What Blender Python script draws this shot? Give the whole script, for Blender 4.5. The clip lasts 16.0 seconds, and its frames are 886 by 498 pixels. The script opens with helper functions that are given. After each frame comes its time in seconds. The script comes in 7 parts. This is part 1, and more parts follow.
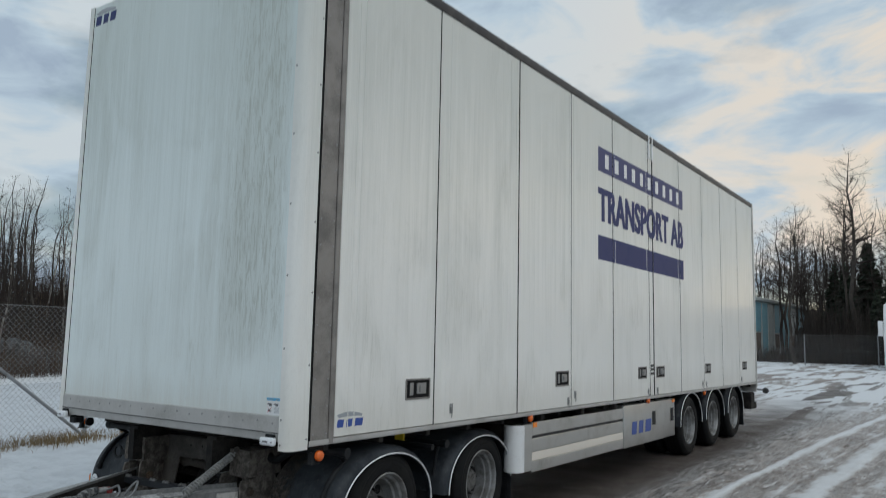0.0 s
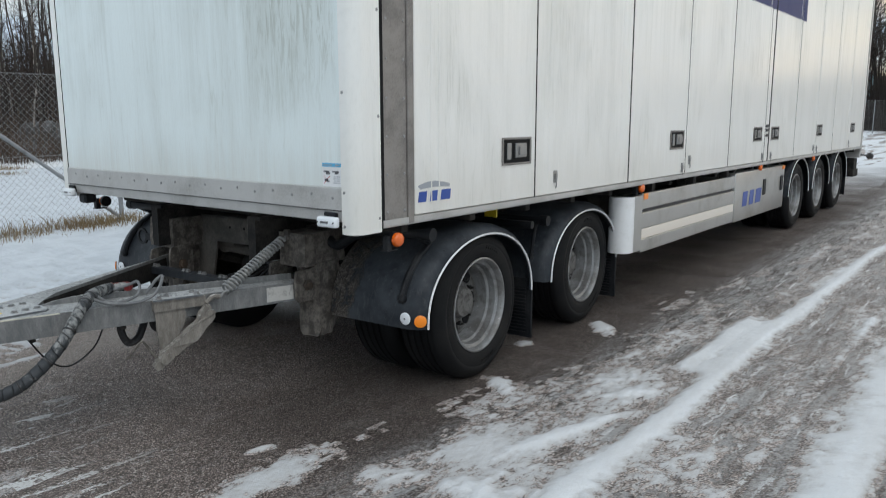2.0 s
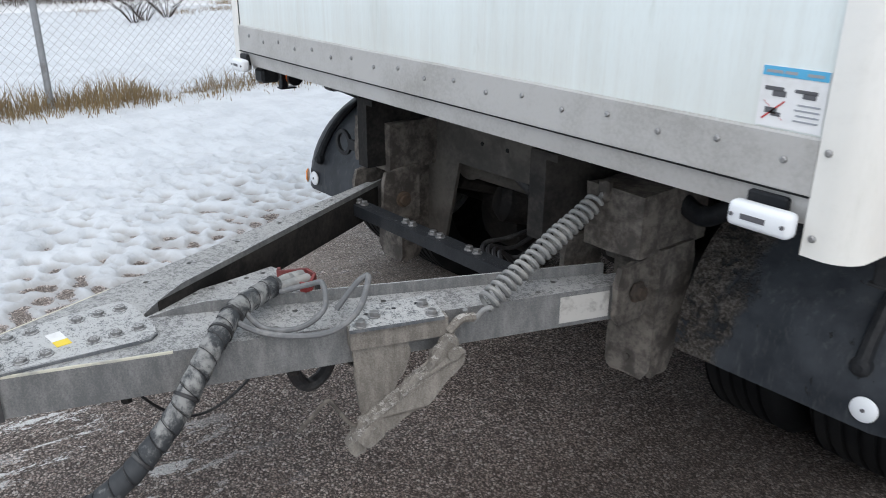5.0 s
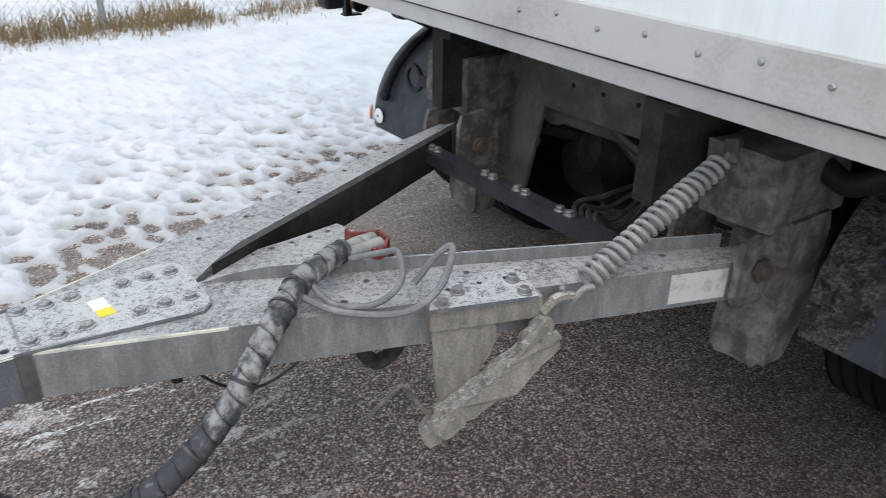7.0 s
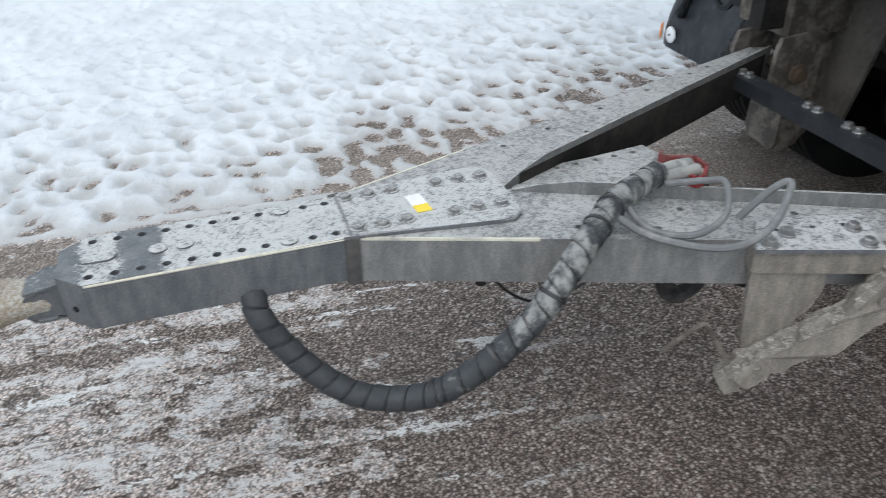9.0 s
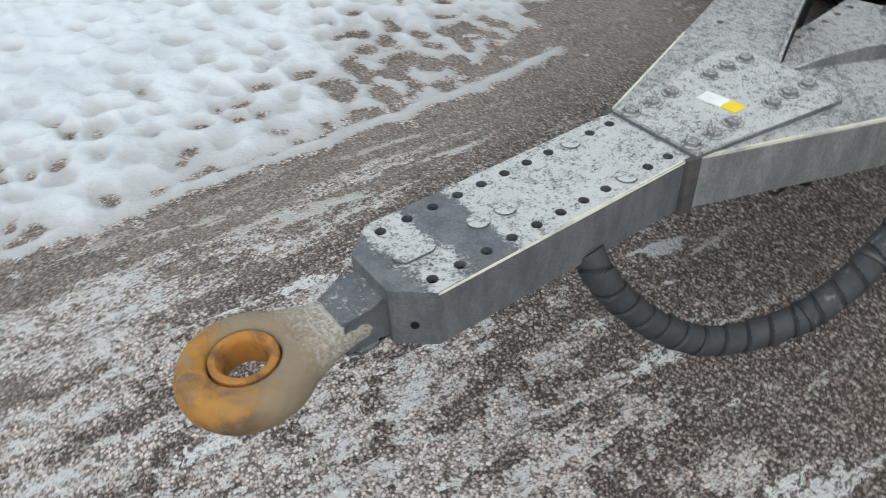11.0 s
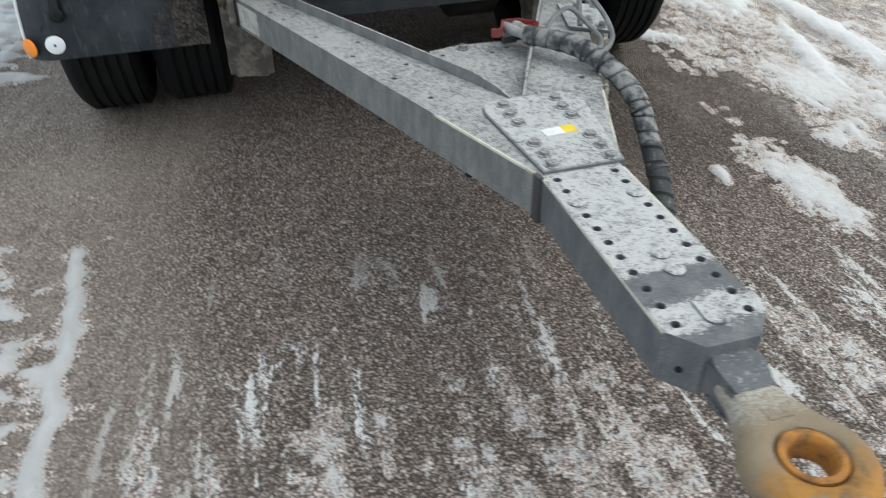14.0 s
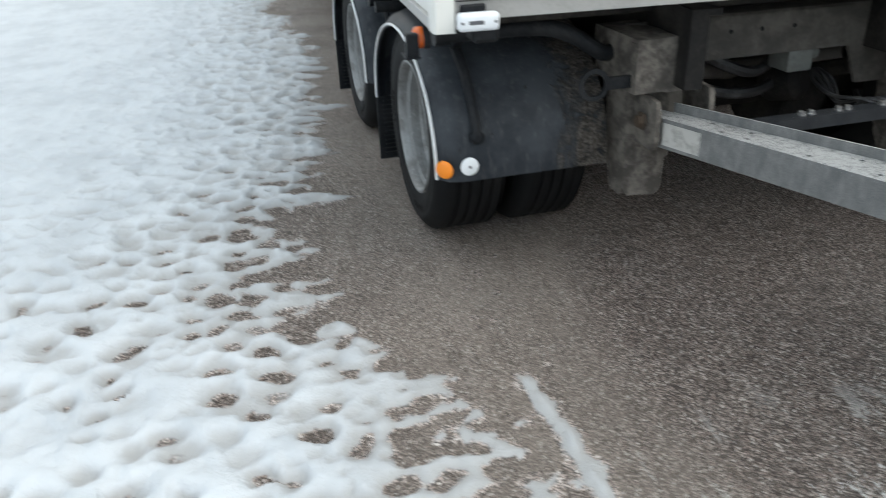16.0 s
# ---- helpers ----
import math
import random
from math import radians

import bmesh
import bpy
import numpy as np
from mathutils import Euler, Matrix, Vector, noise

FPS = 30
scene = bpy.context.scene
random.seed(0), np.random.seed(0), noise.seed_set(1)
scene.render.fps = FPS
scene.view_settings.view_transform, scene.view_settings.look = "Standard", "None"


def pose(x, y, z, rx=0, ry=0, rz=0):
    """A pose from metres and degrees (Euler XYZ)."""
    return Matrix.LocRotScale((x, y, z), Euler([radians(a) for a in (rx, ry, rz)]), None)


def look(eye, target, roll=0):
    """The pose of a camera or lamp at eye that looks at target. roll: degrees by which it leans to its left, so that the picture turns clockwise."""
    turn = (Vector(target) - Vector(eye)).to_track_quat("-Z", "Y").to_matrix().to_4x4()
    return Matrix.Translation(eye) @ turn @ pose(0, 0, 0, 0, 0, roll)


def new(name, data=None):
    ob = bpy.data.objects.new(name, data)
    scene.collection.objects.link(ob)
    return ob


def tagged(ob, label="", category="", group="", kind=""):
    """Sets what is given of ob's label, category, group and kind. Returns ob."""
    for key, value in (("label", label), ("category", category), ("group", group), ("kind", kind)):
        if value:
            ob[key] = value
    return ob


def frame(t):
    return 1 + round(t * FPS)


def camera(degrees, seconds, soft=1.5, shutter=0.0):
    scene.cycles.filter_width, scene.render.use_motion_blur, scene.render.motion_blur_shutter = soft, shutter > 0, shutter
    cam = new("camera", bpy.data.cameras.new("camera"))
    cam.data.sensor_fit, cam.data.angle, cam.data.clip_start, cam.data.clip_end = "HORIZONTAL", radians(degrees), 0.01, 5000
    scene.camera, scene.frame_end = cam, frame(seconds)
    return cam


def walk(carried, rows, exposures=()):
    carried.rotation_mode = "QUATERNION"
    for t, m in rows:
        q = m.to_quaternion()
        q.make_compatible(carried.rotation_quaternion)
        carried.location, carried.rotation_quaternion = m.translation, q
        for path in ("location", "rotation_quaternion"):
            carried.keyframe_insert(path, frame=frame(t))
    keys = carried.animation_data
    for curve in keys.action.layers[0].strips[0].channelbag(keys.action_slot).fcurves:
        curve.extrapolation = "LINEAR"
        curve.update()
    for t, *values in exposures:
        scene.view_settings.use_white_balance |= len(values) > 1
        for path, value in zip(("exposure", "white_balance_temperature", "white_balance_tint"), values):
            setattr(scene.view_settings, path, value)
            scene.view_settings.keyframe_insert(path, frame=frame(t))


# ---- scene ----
cam = camera(60.7, 16.0, 0.6, 0.4)
PATH = [
    (0, (3.408, -3.287, 1.614), (2.265, -1.664, 1.856), 1.2),
    (0.5, (3.109, -3.045, 1.543), (1.937, -1.428, 1.652), 0.7),
    (1, (2.848, -2.841, 1.505), (1.653, -1.238, 1.457), 0.3),
    (1.5, (2.578, -2.553, 1.476), (1.368, -0.974, 1.272), -0.0),
    (2, (2.296, -2.35, 1.436), (1.084, -0.795, 1.098), -0.1),
    (2.5, (2.002, -2.139, 1.418), (0.795, -0.609, 0.966), -0.1),
    (3, (1.72, -1.867, 1.41), (0.459, -0.411, 0.872), -0.2),
    (3.5, (1.363, -1.679, 1.401), (0.034, -0.314, 0.791), 0.5),
    (4, (1.043, -1.527, 1.412), (-0.34, -0.245, 0.747), 0.4),
    (4.5, (0.755, -1.339, 1.416), (-0.711, -0.165, 0.728), -0.1),
    (4.7, (0.654, -1.296, 1.424), (-0.831, -0.155, 0.722), 0.1),
    (6.8, (0.257, -1.161, 1.398), (-1.23, -0.158, 0.511), 1.0),
    (7, (0.251, -1.169, 1.395), (-1.25, -0.203, 0.492), 0.9),
    (7.5, (0.226, -1.196, 1.39), (-1.32, -0.351, 0.443), 0.2),
    (8, (0.202, -1.228, 1.382), (-1.391, -0.534, 0.391), -0.3),
    (8.5, (0.176, -1.268, 1.373), (-1.451, -0.731, 0.341), -0.8),
    (9, (0.139, -1.323, 1.359), (-1.497, -0.915, 0.283), -1.2),
    (9.5, (0.048, -1.504, 1.345), (-1.57, -1.162, 0.221), -1.6),
    (9.7, (0.002, -1.575, 1.338), (-1.604, -1.251, 0.19), -1.8),
    (11.8, (-0.788, -2.236, 1.244), (-1.644, -1.064, -0.133), -2.1),
    (12, (-0.857, -2.283, 1.263), (-1.578, -1.027, -0.116), -1.5),
    (12.5, (-1.032, -2.421, 1.297), (-1.387, -0.979, -0.043), 0.6),
    (13, (-1.226, -2.435, 1.282), (-1.288, -0.918, -0.021), -0.1),
    (13.5, (-1.444, -2.417, 1.305), (-1.246, -0.873, 0.05), -0.2),
    (14, (-1.728, -2.428, 1.358), (-1.386, -0.836, 0.196), -1.2),
    (14.5, (-2.019, -2.312, 1.342), (-1.628, -0.661, 0.283), -1.6),
    (15, (-2.316, -2.165, 1.349), (-1.922, -0.496, 0.32), -1.5),
    (15.5, (-2.687, -2.112, 1.382), (-2.306, -0.425, 0.377), -1.2),
    (16, (-3.002, -2.032, 1.37), (-2.664, -0.285, 0.456), -2.3),
]
walk(cam, [(t, look(eye, target, roll)) for t, eye, target, roll in PATH],
     [(0, -0.04, 6180, 6), (1.0, 0.25, 6180, 6), (2.5, 0.62, 6350, 9), (4.5, 0.96, 6450, 12), (7.0, 1.25, 6450, 13), (9.5, 1.08, 6400, 9), (12.0, 0.95, 6600, 8), (14.0, 1.12, 6600, 8), (15.0, 1.32, 6600, 8), (16.0, 1.22, 6600, 7)])

# ---------------------------------------------------------------- world, sun
SUN_EL, SUN_AZ = radians(9), radians(25)
world = bpy.data.worlds.new("world")
scene.world = world
world.use_nodes = True
wt = world.node_tree
wt.nodes.clear()


def wnode(kind, **kw):
    n = wt.nodes.new(kind)
    for k, v in kw.items():
        n.inputs[k].default_value = v
    return n


w_out = wnode("ShaderNodeOutputWorld")
w_sky = wt.nodes.new("ShaderNodeTexSky")
w_sky.sky_type = "NISHITA"
w_sky.sun_disc = False
w_sky.sun_elevation, w_sky.sun_rotation = SUN_EL, SUN_AZ
w_bg = wnode("ShaderNodeBackground", Strength=0.10)
w_cl = wnode("ShaderNodeBackground", Strength=0.68)
w_mix = wnode("ShaderNodeMixShader")
w_tc = wnode("ShaderNodeTexCoord")
w_map = wnode("ShaderNodeMapping")
w_map.inputs["Scale"].default_value = (1.0, 1.0, 2.5)
w_n1 = wnode("ShaderNodeTexNoise", Scale=2.4, Detail=7.0, Roughness=0.55, Distortion=0.15)
w_n2 = wnode("ShaderNodeTexNoise", Scale=5.6, Detail=8.0, Roughness=0.54, Distortion=0.5)
w_r1 = wt.nodes.new("ShaderNodeValToRGB")
w_r1.color_ramp.elements[0].position, w_r1.color_ramp.elements[1].position = 0.30, 0.50
w_r2 = wt.nodes.new("ShaderNodeValToRGB")
for p, c in ((0.36, (0.56, 0.66, 0.80, 1)), (0.47, (0.74, 0.86, 0.97, 1)), (0.57, (0.92, 0.97, 1.0, 1))):
    e = w_r2.color_ramp.elements.new(p)
    e.color = c
w_r2.color_ramp.elements.remove(w_r2.color_ramp.elements[0])
w_r2.color_ramp.elements[-1].position, w_r2.color_ramp.elements[-1].color = 0.70, (0.92, 0.96, 1.0, 1)
wl = wt.links.new
wl(w_tc.outputs["Generated"], w_map.inputs["Vector"])
wl(w_map.outputs["Vector"], w_n1.inputs["Vector"])
wl(w_map.outputs["Vector"], w_n2.inputs["Vector"])
wl(w_n1.outputs["Fac"], w_r1.inputs["Fac"])
wl(w_n2.outputs["Fac"], w_r2.inputs["Fac"])
# the low sun tints the clouds on its own side of the sky
w_dot = wt.nodes.new("ShaderNodeVectorMath")
w_dot.operation = "DOT_PRODUCT"
w_dot.inputs[1].default_value = (0.42, 0.90, 0.05)
wl(w_tc.outputs["Generated"], w_dot.inputs[0])
w_side = wt.nodes.new("ShaderNodeMapRange")
w_side.interpolation_type = "SMOOTHSTEP"
w_side.inputs["From Min"].default_value, w_side.inputs["From Max"].default_value = 0.50, 1.0
wl(w_dot.outputs["Value"], w_side.inputs["Value"])
w_top = wt.nodes.new("ShaderNodeMapRange")
w_top.interpolation_type = "SMOOTHSTEP"
w_top.inputs["From Min"].default_value, w_top.inputs["From Max"].default_value = 0.44, 0.60
wl(w_n2.outputs["Fac"], w_top.inputs["Value"])
w_mul = wt.nodes.new("ShaderNodeMath")
w_mul.operation = "MULTIPLY"
wl(w_side.outputs["Result"], w_mul.inputs[0])
wl(w_top.outputs["Result"], w_mul.inputs[1])
w_warm = wt.nodes.new("ShaderNodeMix")
w_warm.data_type = "RGBA"
w_warm.inputs[7].default_value = (1.32, 1.05, 0.80, 1)
wl(w_mul.outputs[0], w_warm.inputs[0])
wl(w_r2.outputs["Color"], w_warm.inputs[6])
wl(w_warm.outputs[2], w_cl.inputs["Color"])
wl(w_sky.outputs["Color"], w_bg.inputs["Color"])
wl(w_r1.outputs["Color"], w_mix.inputs["Fac"])
wl(w_bg.outputs[0], w_mix.inputs[1])
wl(w_cl.outputs[0], w_mix.inputs[2])
wl(w_mix.outputs[0], w_out.inputs["Surface"])

sun = new("sun", bpy.data.lights.new("sun", "SUN"))
sun.data.energy, sun.data.angle, sun.data.color = 0.72, radians(60), (1.0, 0.92, 0.84)
# overcast: the brightest part of the cloud stands high over the open yard
sun.matrix_world = look((7, -5.5, 11), (0, 0, 0))


# ---------------------------------------------------------------- materials
def mat(name, color, rough=0.6, metal=0.0, coat=0.0, spec=0.5):
    m = bpy.data.materials.new(name)
    m.use_nodes = True
    b = m.node_tree.nodes["Principled BSDF"]
    b.inputs["Base Color"].default_value = (*color, 1)
    b.inputs["Roughness"].default_value = rough
    b.inputs["Metallic"].default_value = metal
    b.inputs["Coat Weight"].default_value = coat
    b.inputs["Specular IOR Level"].default_value = spec
    return m


class Nodes:
    """Short hand for the nodes of one material."""

    def __init__(self, m):
        self.t = m.node_tree
        self.b = self.t.nodes["Principled BSDF"]
        self.tc = self.t.nodes.new("ShaderNodeTexCoord")
        self.out = self.t.nodes["Material Output"]

    def link(self, a, b):
        self.t.links.new(a, b)

    def vec(self, scale=(1, 1, 1), loc=(0, 0, 0), source="Object", rot=(0, 0, 0)):
        n = self.t.nodes.new("ShaderNodeMapping")
        n.inputs["Scale"].default_value = scale
        n.inputs["Location"].default_value = loc
        n.inputs["Rotation"].default_value = rot
        self.link(self.tc.outputs[source], n.inputs["Vector"])
        return n.outputs["Vector"]

    def noise(self, v, scale=5.0, detail=4.0, rough=0.55, dist=0.0):
        n = self.t.nodes.new("ShaderNodeTexNoise")
        n.inputs["Scale"].default_value, n.inputs["Detail"].default_value = scale, detail
        n.inputs["Roughness"].default_value, n.inputs["Distortion"].default_value = rough, dist
        self.link(v, n.inputs["Vector"])
        return n.outputs["Fac"]

    def voro(self, v, scale=50.0, out="Distance", rnd=1.0):
        n = self.t.nodes.new("ShaderNodeTexVoronoi")
        n.inputs["Scale"].default_value = scale
        n.inputs["Randomness"].default_value = rnd
        self.link(v, n.inputs["Vector"])
        return n.outputs[out]

    def ramp(self, fac, lo, hi, a=0.0, b=1.0):
        n = self.t.nodes.new("ShaderNodeMapRange")
        n.inputs["From Min"].default_value, n.inputs["From Max"].default_value = lo, hi
        n.inputs["To Min"].default_value, n.inputs["To Max"].default_value = a, b
        n.interpolation_type = "SMOOTHSTEP"
        self.link(fac, n.inputs["Value"])
        return n.outputs["Result"]

    def math(self, op, a, b=None):
        n = self.t.nodes.new("ShaderNodeMath")
        n.operation = op
        for i, v in enumerate((a, b)):
            if v is None:
                continue
            if isinstance(v, (int, float)):
                n.inputs[i].default_value = v
            else:
                self.link(v, n.inputs[i])
        return n.outputs[0]

    def mix(self, fac, a, b, kind="MIX"):
        n = self.t.nodes.new("ShaderNodeMix")
        n.data_type, n.blend_type = "RGBA", kind
        fs = [s for s in n.inputs if s.name == "Factor" and s.type == "VALUE"][0]
        as_ = [s for s in n.inputs if s.name == "A" and s.type == "RGBA"][0]
        bs = [s for s in n.inputs if s.name == "B" and s.type == "RGBA"][0]
        for s, v in ((fs, fac), (as_, a), (bs, b)):
            if isinstance(v, (int, float)):
                s.default_value = v
            elif isinstance(v, tuple):
                s.default_value = (*v, 1)
            else:
                self.link(v, s)
        return [o for o in n.outputs if o.type == "RGBA"][0]

    def xyz(self, source="Object"):
        n = self.t.nodes.new("ShaderNodeSeparateXYZ")
        self.link(self.tc.outputs[source], n.inputs[0])
        return n.outputs

    def up(self):
        g = self.t.nodes.new("ShaderNodeNewGeometry")
        n = self.t.nodes.new("ShaderNodeSeparateXYZ")
        self.link(g.outputs["Normal"], n.inputs[0])
        return n.outputs["Z"]

    def random(self):
        return self.t.nodes.new("ShaderNodeObjectInfo").outputs["Random"]

    def bump(self, h, strength=0.3, distance=0.01):
        n = self.t.nodes.new("ShaderNodeBump")
        n.inputs["Strength"].default_value, n.inputs["Distance"].default_value = strength, distance
        self.link(h, n.inputs["Height"])
        self.link(n.outputs["Normal"], self.b.inputs["Normal"])

    def color(self, c):
        self.link(c, self.b.inputs["Base Color"])

    def rough(self, f):
        self.link(f, self.b.inputs["Roughness"])


def dirty(name, color, dirt, rough, metal=0.0, amount=(0.45, 0.7), scale=6.0, bump=0.15, grain=60.0, coat=0.0):
    """A plain coat of one colour with grime in blotches and a fine grain."""
    m = mat(name, color, rough, metal, coat)
    n = Nodes(m)
    v = n.vec()
    big = n.noise(v, scale, 6, 0.62, 0.3)
    fine = n.noise(v, grain, 3, 0.6)
    f = n.ramp(n.math("ADD", n.math("MULTIPLY", big, 0.75), n.math("MULTIPLY", fine, 0.25)), *amount)
    n.color(n.mix(f, color, dirt))
    n.rough(n.math("ADD", n.math("MULTIPLY", f, 0.25), rough - 0.05))
    n.bump(fine, bump, 0.004)
    return m


def panel(name, color, dirt, heavy, streak_axis, smeared=None):
    """White panel skin with grey-green road film that has run down it in streaks and smears."""
    m = mat(name, color, 0.34, 0.0, 0.15)
    n = Nodes(m)
    sx, sy = (1.0, 0.06) if streak_axis == "x" else (0.06, 1.0)
    cloud = n.noise(n.vec((sx, sy, 0.45)), 1.7, 4, 0.55, 0.9)
    broad = n.noise(n.vec((sx * 2.0, sy * 2.0, 0.14)), 1.6, 5, 0.6, 0.6)
    runs = n.noise(n.vec((sx * 9.0, sy * 9.0, 0.26)), 2.2, 7, 0.70, 0.5)
    slant = n.noise(n.vec((sx * 10.0, sy * 10.0, 1.2), rot=(0.0, 0.45, 0.0)), 2.4, 7, 0.72, 0.8)
    thin = n.noise(n.vec((sx * 34, sy * 34, 1.3)), 2.0, 6, 0.72, 0.9)
    fine = n.noise(n.vec((sx * 60 + 4, sy * 60 + 4, 14)), 2.0, 4, 0.7)
    f = n.math("ADD", n.math("MULTIPLY", cloud, 0.45), n.math("MULTIPLY", broad, 0.25))
    f = n.math("ADD", f, n.math("MULTIPLY", runs, 0.18))
    f = n.math("ADD", f, n.math("MULTIPLY", slant, 0.12))
    film = n.ramp(f, 0.45, 0.62, 0.0, heavy)
    smear = n.ramp(n.math("MULTIPLY", slant, n.math("ADD", cloud, 0.5)), 0.56, 0.74, 0.0, heavy * 0.55)
    line = n.ramp(n.math("MULTIPLY", thin, n.math("ADD", cloud, 0.55)), 0.67, 0.80, 0.0, heavy * 0.60)
    c = n.mix(film, color, dirt)
    c = n.mix(smear, c, (dirt[0] * 0.84, dirt[1] * 0.85, dirt[2] * 0.80))
    c = n.mix(line, c, (dirt[0] * 0.58, dirt[1] * 0.58, dirt[2] * 0.55))
    c = n.mix(n.ramp(fine, 0.45, 0.8, 0.0, 0.12), c, (0.45, 0.45, 0.42))
    z = n.xyz()[2]
    low = n.ramp(n.math("ADD", z, n.math("MULTIPLY", runs, 0.6)), 1.30, 1.72, heavy * 0.75, 0.0)
    c = n.mix(low, c, (0.52, 0.49, 0.43))
    # film of run-off from the roof, thinning out downwards in long tongues
    runoff = n.ramp(n.math("ADD", z, n.math("MULTIPLY", n.math("SUBTRACT", runs, 0.5), 2.6)), 1.7, 4.1, 0.0, 0.5)
    c = n.mix(runoff, c, (dirt[0] * 0.74, dirt[1] * 0.78, dirt[2] * 0.75))
    if smeared:
        # a strip where road grime has been blown across in fine slanting runs
        fan = n.noise(n.vec((26, 1, 3.2), rot=(0.0, 0.30, 0.0)), 1.6, 6, 0.72, 0.6)
        x = n.math("ADD", n.xyz()[0], n.math("MULTIPLY", n.math("SUBTRACT", broad, 0.5), 0.5))
        strip = n.math("MULTIPLY", n.ramp(x, smeared[0] - 0.25, smeared[0] + 0.1), n.ramp(x, smeared[1] - 0.05, smeared[1] + 0.05, 1.0, 0.0))
        strip = n.math("MULTIPLY", strip, n.ramp(z, 1.3, 1.9))
        c = n.mix(n.math("MULTIPLY", strip, n.ramp(fan, 0.46, 0.62, 0.25, 0.68)), c, (0.38, 0.41, 0.36))
    n.color(c)
    n.rough(n.math("ADD", n.math("MULTIPLY", film, 0.3), 0.3))
    n.bump(n.math("ADD", n.noise(n.vec((1, 1, 0.6)), 2.2, 2, 0.4), n.math("MULTIPLY", line, 0.25)), 0.06, 0.02)
    return m


M_FRONT = panel("front_skin", (0.79, 0.865, 0.865), (0.63, 0.68, 0.66), 0.62, "x", (-0.62, -0.16))
M_DOOR = panel("door_skin", (0.875, 0.868, 0.838), (0.675, 0.675, 0.64), 0.42, "y")
M_POST = panel("corner_skin", (0.865, 0.865, 0.835), (0.68, 0.685, 0.65), 0.38, "y")
M_STEEL = dirty("brushed_steel", (0.49, 0.483, 0.47), (0.36, 0.35, 0.333), 0.45, 0.28, (0.42, 0.7), 3.0, 0.05, 120)
M_UPRIGHT = dirty("weathered_upright_steel", (0.27, 0.253, 0.238), (0.17, 0.158, 0.148), 0.5, 0.25, (0.40, 0.68), 4.0, 0.06, 110)
M_SKIRT = dirty("skirt_aluminium", (0.50, 0.50, 0.49), (0.34, 0.33, 0.31), 0.36, 0.8, (0.45, 0.75), 2.0, 0.04, 90)
M_SCREW = mat("screw_steel", (0.32, 0.32, 0.32), 0.4, 0.8)
M_TRIM = dirty("dark_trim", (0.055, 0.055, 0.06), (0.12, 0.115, 0.11), 0.45, 0.2)
M_SPRAY = dirty("sprayed_black_plastic", (0.013, 0.0155, 0.020), (0.080, 0.082, 0.085), 0.45, 0, (0.50, 0.74), 9.0, 0.25, 150)
M_CRUST = dirty("mud_splashed_plastic", (0.013, 0.0155, 0.020), (0.080, 0.082, 0.085), 0.45, 0, (0.50, 0.74), 9.0, 0.25, 150)
kn = Nodes(M_CRUST)
kv = kn.vec()
kl = kn.noise(kv, 26, 6, 0.7, 0.4)
kg = kn.noise(kv, 110, 4, 0.7)
kx = kn.math("ADD", kn.math("ABSOLUTE", kn.xyz()[0]), kn.math("MULTIPLY", kn.noise(kn.vec((1, 1, 0.4)), 9, 5, 0.65, 0.5), 0.40))
kf = kn.math("MULTIPLY", kn.ramp(kx, 0.98, 1.07, 1.0, 0.0), kn.ramp(kl, 0.36, 0.52))
kf = kn.math("MAXIMUM", kf, kn.ramp(kn.noise(kn.vec((1, 1, 0.5)), 34, 5, 0.75, 0.3), 0.64, 0.74, 0.0, 0.4))
kc = kn.mix(kn.ramp(kn.noise(kv, 4, 5, 0.6), 0.38, 0.66), (0.018, 0.0215, 0.027), (0.046, 0.052, 0.060))
kc = kn.mix(kn.ramp(kn.noise(kn.vec((1, 1, 0.18)), 48, 4, 0.7, 0.3), 0.52, 0.72, 0.0, 0.5), kc, (0.085, 0.088, 0.09))
kc = kn.mix(kf, kc, kn.mix(kn.ramp(kg, 0.4, 0.65), (0.065, 0.057, 0.050), (0.175, 0.160, 0.145)))
kn.color(kc)
kn.rough(kn.ramp(kf, 0.0, 0.6, 0.42, 0.9))
kn.bump(kn.math("MULTIPLY", kf, kn.math("ADD", kl, kg)), 0.9, 0.02)
M_SEAM = mat("rubber_seam", (0.012, 0.012, 0.013), 0.7)
M_BLUE = dirty("blue_foil", (0.012, 0.022, 0.125), (0.035, 0.05, 0.15), 0.62, 0, (0.5, 0.8), 3.0, 0.02)
M_BLUE2 = dirty("faded_blue_foil", (0.05, 0.055, 0.16), (0.10, 0.105, 0.20), 0.62, 0, (0.45, 0.8), 3.0, 0.02)
M_LOGO = dirty("logo_blue_foil", (0.03, 0.075, 0.33), (0.05, 0.1, 0.32), 0.4, 0, (0.5, 0.8))
M_LGREY = mat("logo_grey_foil", (0.33, 0.35, 0.38), 0.45)
M_WHITE = dirty("white_plastic", (0.78, 0.79, 0.80), (0.6, 0.6, 0.58), 0.35, 0, (0.5, 0.8))
M_LIGHTBLUE = mat("light_blue_print", (0.09, 0.42, 0.68), 0.4)
M_PRINT = mat("grey_print", (0.10, 0.10, 0.11), 0.5)
M_RED = dirty("red_plastic", (0.21, 0.018, 0.018), (0.15, 0.07, 0.065), 0.4)
M_YELLOW = mat("yellow_print", (0.78, 0.58, 0.03), 0.45)
M_ORANGE = mat("orange_lens", (0.72, 0.13, 0.010), 0.25, 0, 0.4)
M_AMBER = mat("amber_reflector", (0.95, 0.27, 0.01), 0.3, 0, 0.3)
